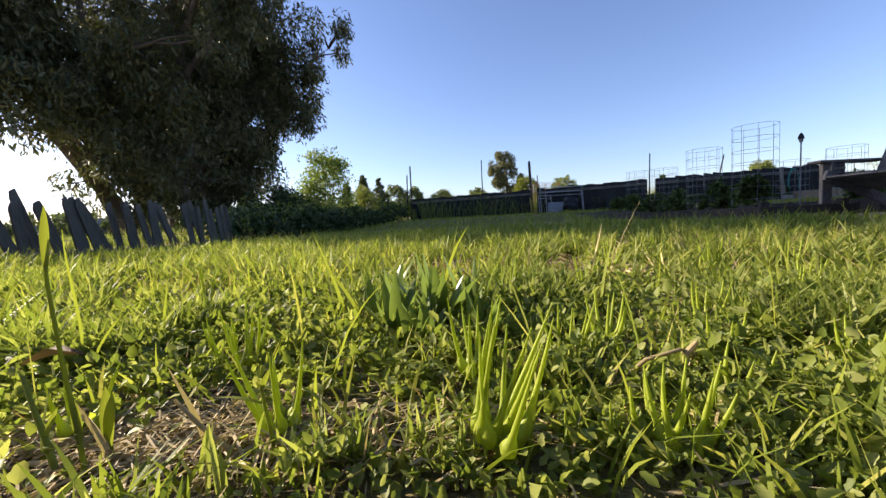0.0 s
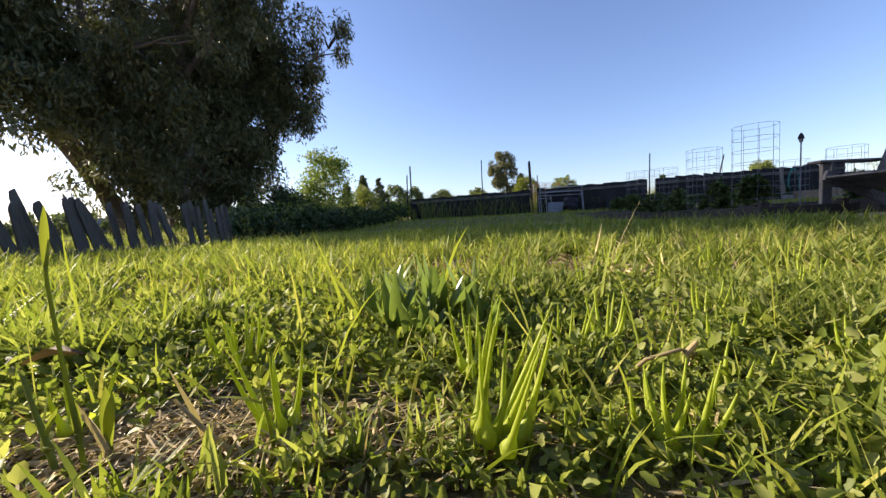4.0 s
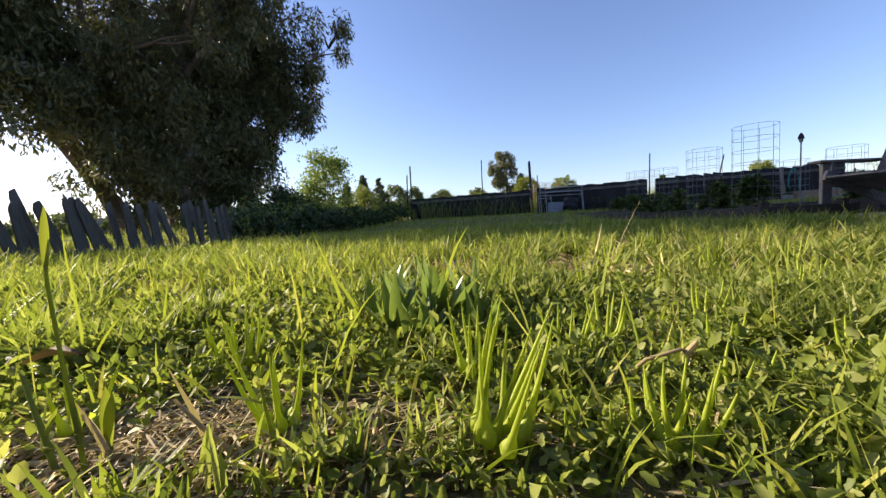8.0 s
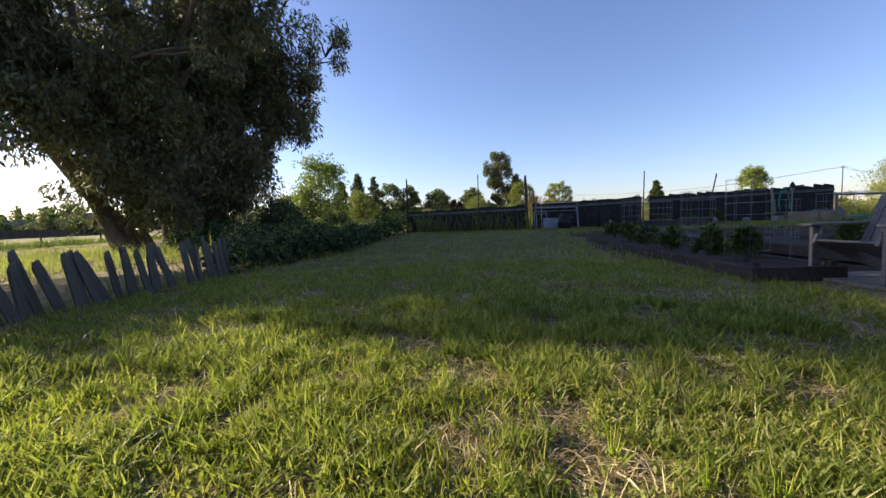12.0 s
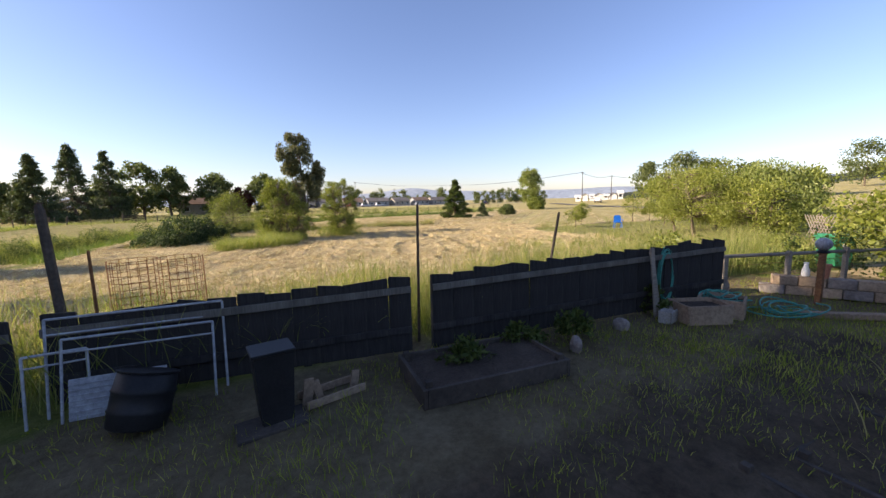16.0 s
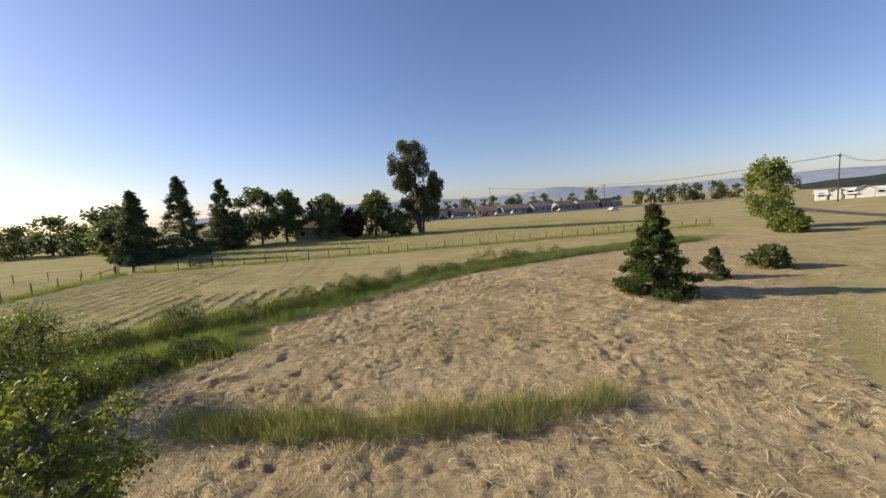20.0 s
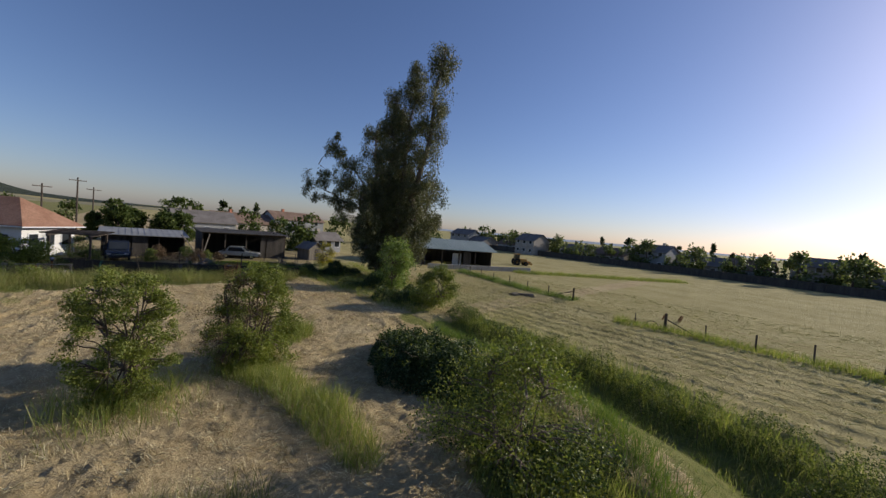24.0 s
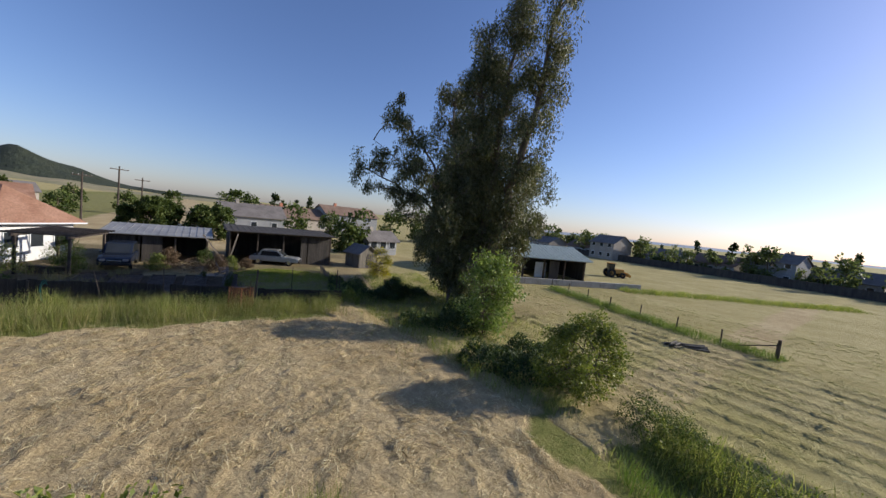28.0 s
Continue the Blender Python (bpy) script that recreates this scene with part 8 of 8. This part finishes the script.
tall_line("pasture_edge_grass", "green uncut grass along the long pasture fence", 12000, [(-17.6, 36.0), (-18.4, 44), (-18.6, 54), (-19, 77.5)], 1.1, 0.3, 0.7, 0.028, M["tall"])
tall_line("field_top_grass", "uncut grass below the fence across the pasture", 9000, [(-18, 77.8), (24, 80.8), (60, 83.8)], 1.2, 0.3, 0.6, 0.04, M["tall"])
tall_line("pasture_strip_grass", "strip of uncut grass and brush in the far pasture", 9000, [(-36, 12), (-46, 16.5), (-54, 21), (-66, 26)], 1.6, 0.3, 0.7, 0.04, M["tall"])
tall("eucalyptus_foot_grass", "tall shaded grass under the eucalyptus and along the path", 26000, -12, -1, 4, 30, lambda x, y: np.maximum(line_keep([(-4.6, 8), (-3.6, 17), (-4.0, 24), (-4.6, 28.5)], 0.9)(x, y), np.exp(-((x + 7.5) ** 2 + (y - 18) ** 2) / 16)), 0.35, 0.8, 0.015, M["tall"], 2)
tall("far_field_grass", "standing grass on the field beyond the fence", 30000, -20, 60, 79, 130, lambda x, y: 0.9 + 0 * x, 0.25, 0.5, 0.05, M["hay_green"], 1)
tall("garden_side_grass", "rough grass between the garden beds and the fence", 22000, 3.2, 17, 10.5, 13.4, lambda x, y: np.clip(0.4 + 0.7 * wob(x, y, 0.8, 2), 0, 1), 0.06, 0.16, 0.009, M["grass"], 2)
tall("side_meadow_grass", "sunlit grass beyond the pickets", 24000, -14, -4.2, 2, 14, lambda x, y: np.clip(0.5 + 0.6 * wob(x, y, 1.2, 2), 0, 1) * (np.abs(x - (-3.2 - 0.23 * (16 - y))) > 1.2), 0.15, 0.4, 0.014, M["tall"], 2)


# ---- brambles and hedge ----
def thicket(name, label, spots, leaf, seed, sizes=(0.07, 0.15, 0.6), density=420):
    """A rolling mass of leaves over arching canes."""
    g = np.random.default_rng(seed)
    P, wood = [], []
    for x, y, r, h in spots:
        n = int(density * r * r * 3.1 * (0.6 + h))
        a, q = g.uniform(0, 6.283, n), np.sqrt(g.uniform(0, 1, n))
        px, py = x + r * q * np.cos(a), y + r * q * np.sin(a)
        hh = h * np.sqrt(np.clip(1 - q ** 2.4, 0, 1)) * (0.95 + 0.34 * wob(px, py, 0.55, 5) + 0.22 * wob(px, py, 0.2, 9))
        P.append(np.stack([px, py, ground_z(px, py) + hh * g.uniform(0.25, 1.06, n) ** 0.5], 1))
        for _ in range(int(5 * r)):
            b = g.uniform(0, 6.283)
            c = np.array([x + 0.4 * r * math.cos(b), y + 0.4 * r * math.sin(b), gz(x, y) - 0.05])
            e = c + np.array([r * 0.7 * math.cos(b), r * 0.7 * math.sin(b), h * g.uniform(0.7, 1.2)])
            wood.append(tube_arrays(curve_pts(c, e, 0.2, g, 7), np.linspace(0.012, 0.003, 7), 4))
    shoots = []
    for x, y, r, h in spots:
        for _ in range(int(9 * r * r + 3)):
            a, q = g.uniform(0, 6.283), r * math.sqrt(g.uniform(0, 0.9))
            b = np.array([x + q * math.cos(a), y + q * math.sin(a), 0.0])
            b[2] = gz(b[0], b[1]) + h * math.sqrt(max(0.05, 1 - (q / r) ** 2.4)) * 0.8
            e = b + np.array([0.3 * math.cos(a) + g.normal(0, 0.15), 0.3 * math.sin(a) + g.normal(0, 0.15), h * g.uniform(0.25, 0.55)])
            shoots.append(b + (e - b) * g.uniform(0, 1, (16, 1)) + g.normal(0, 0.04, (16, 3)))
    P = np.concatenate(P)
    L = g.uniform(sizes[0], sizes[1], len(P))
    t = thing(name, label, "bramble")
    Q = np.concatenate(shoots)
    tagged(part("young_growth", np_mesh("young_growth", *leaf_arrays(Q, g.uniform(0.045, 0.1, len(Q)), g.uniform(0.025, 0.05, len(Q)), -0.2, g)), M["leaf_mid"], t), kind="stuff")
    part("leaves", np_mesh("leaves", *leaf_arrays(P, L, L * sizes[2], 0.2, g)), leaf, t)
    for w in wood[::2]:
        part("cane", np_mesh("cane", *w), M["bark"], t)
    return t


thicket("shrub_thicket", "dark leafy shrubs and weeds beside the ditch", [(1.6, 41.0, 1.2, 0.9), (2.6, 43.6, 1.4, 1.0), (1.4, 43.8, 1.1, 0.8), (4.3, 45.2, 1.2, 0.8), (5.4, 47.0, 1.2, 0.7), (3.2, 41.4, 0.9, 0.7)], M["leaf_dark"], 606, (0.05, 0.11, 0.55))
thicket("bramble_thicket", "big dark glossy bramble thicket beside the ditch", [(0.8, 34.8, 1.3, 0.9), (1.3, 36.2, 1.7, 1.3), (1.1, 38.0, 1.9, 1.45), (0.5, 39.6, 1.5, 1.1), (2.2, 37.4, 1.3, 1.1), (-0.3, 35.8, 1.1, 0.8)], M["leaf_dark"], 601)
g10 = np.random.default_rng(602)
FARB = [(-6.4, 31), (-6.5, 36), (-5.8, 42.6), (-4.3, 47.4), (0, 50.7), (6.4, 54.6), (12.4, 60)]
SP = []
for (ax, ay), (bx, by) in zip(DITCH[:8], DITCH[1:9]):
    L = math.hypot(bx - ax, by - ay)
    for k in range(int(L / 1.1)):
        s = (k + g10.uniform(0, 1)) / max(1, int(L / 1.1))
        nx, ny = -(by - ay) / L, (bx - ax) / L
        o = g10.uniform(0.5, 1.9)
        SP.append((ax + (bx - ax) * s + nx * o, ay + (by - ay) * s + ny * o, g10.uniform(0.5, 1.2), g10.uniform(0.5, 1.3)))
thicket("hedge", "ragged low green shrubs along the far ditch bank", SP, M["hedge_leaf"], 603, (0.04, 0.09, 0.38), 520)
tall_line("bank_grass", "tall green grass along the far bank of the ditch", 11000, FARB, 1.3, 0.5, 1.05, 0.022, M["tall"])
thicket("hedge", "dark overgrown hedge below the eucalyptus", [(-3.75, 6.3, 0.5, 0.55), (-3.7, 7.1, 0.6, 0.65), (-3.45, 8.0, 0.65, 0.6), (-3.2, 8.9, 0.65, 0.7), (-2.9, 9.8, 0.65, 0.6), (-2.7, 10.8, 0.65, 0.65), (-2.45, 11.8, 0.6, 0.6), (-2.2, 12.9, 0.6, 0.75), (-4.6, 9.0, 0.9, 0.8), (-4.0, 11.0, 0.9, 0.8), (-4.6, 12.6, 0.9, 0.8), (-6.2, 12.0, 1.1, 0.8), (-8.0, 12.2, 1.2, 0.8), (-5.0, 18.5, 1.2, 0.7), (-4.8, 24.6, 1.2, 0.9), (-5.6, 26.2, 1.2, 0.9), (-7.0, 25, 1.3, 1.0), (-6.4, 20.2, 1.2, 1.2), (-8.5, 18.6, 1.8, 1.4), (-10.5, 16, 1.6, 1.4)], M["leaf_dark"], 604)
thicket("shrub_border", "dark leafy shrubs growing over the end of the garden fence", [(-2.2, 14.2, 0.8, 0.9), (14.6, 14.8, 0.9, 0.9), (18.6, 11.0, 1.1, 0.9), (20.9, 15.0, 1.0, 0.8)], M["leaf_fruit"], 605, (0.06, 0.13, 0.6), 420)
tall("corner_grass", "short green grass in the corner of the garden", 14000, 8.6, 15, 9.6, 12.9, lambda x, y: np.clip(0.5 + 0.7 * wob(x, y, 0.8, 3), 0.05, 1), 0.05, 0.14, 0.009, M["grass"], 2)
tall("garden_dry_weeds", "tall dry weeds between the far garden beds", 7000, 9, 16, 1, 10, lambda x, y: soft(wob(x, y, 1.1, 4), 0.1, 0.7), 0.4, 0.9, 0.012, M["tall_dry"], 3)
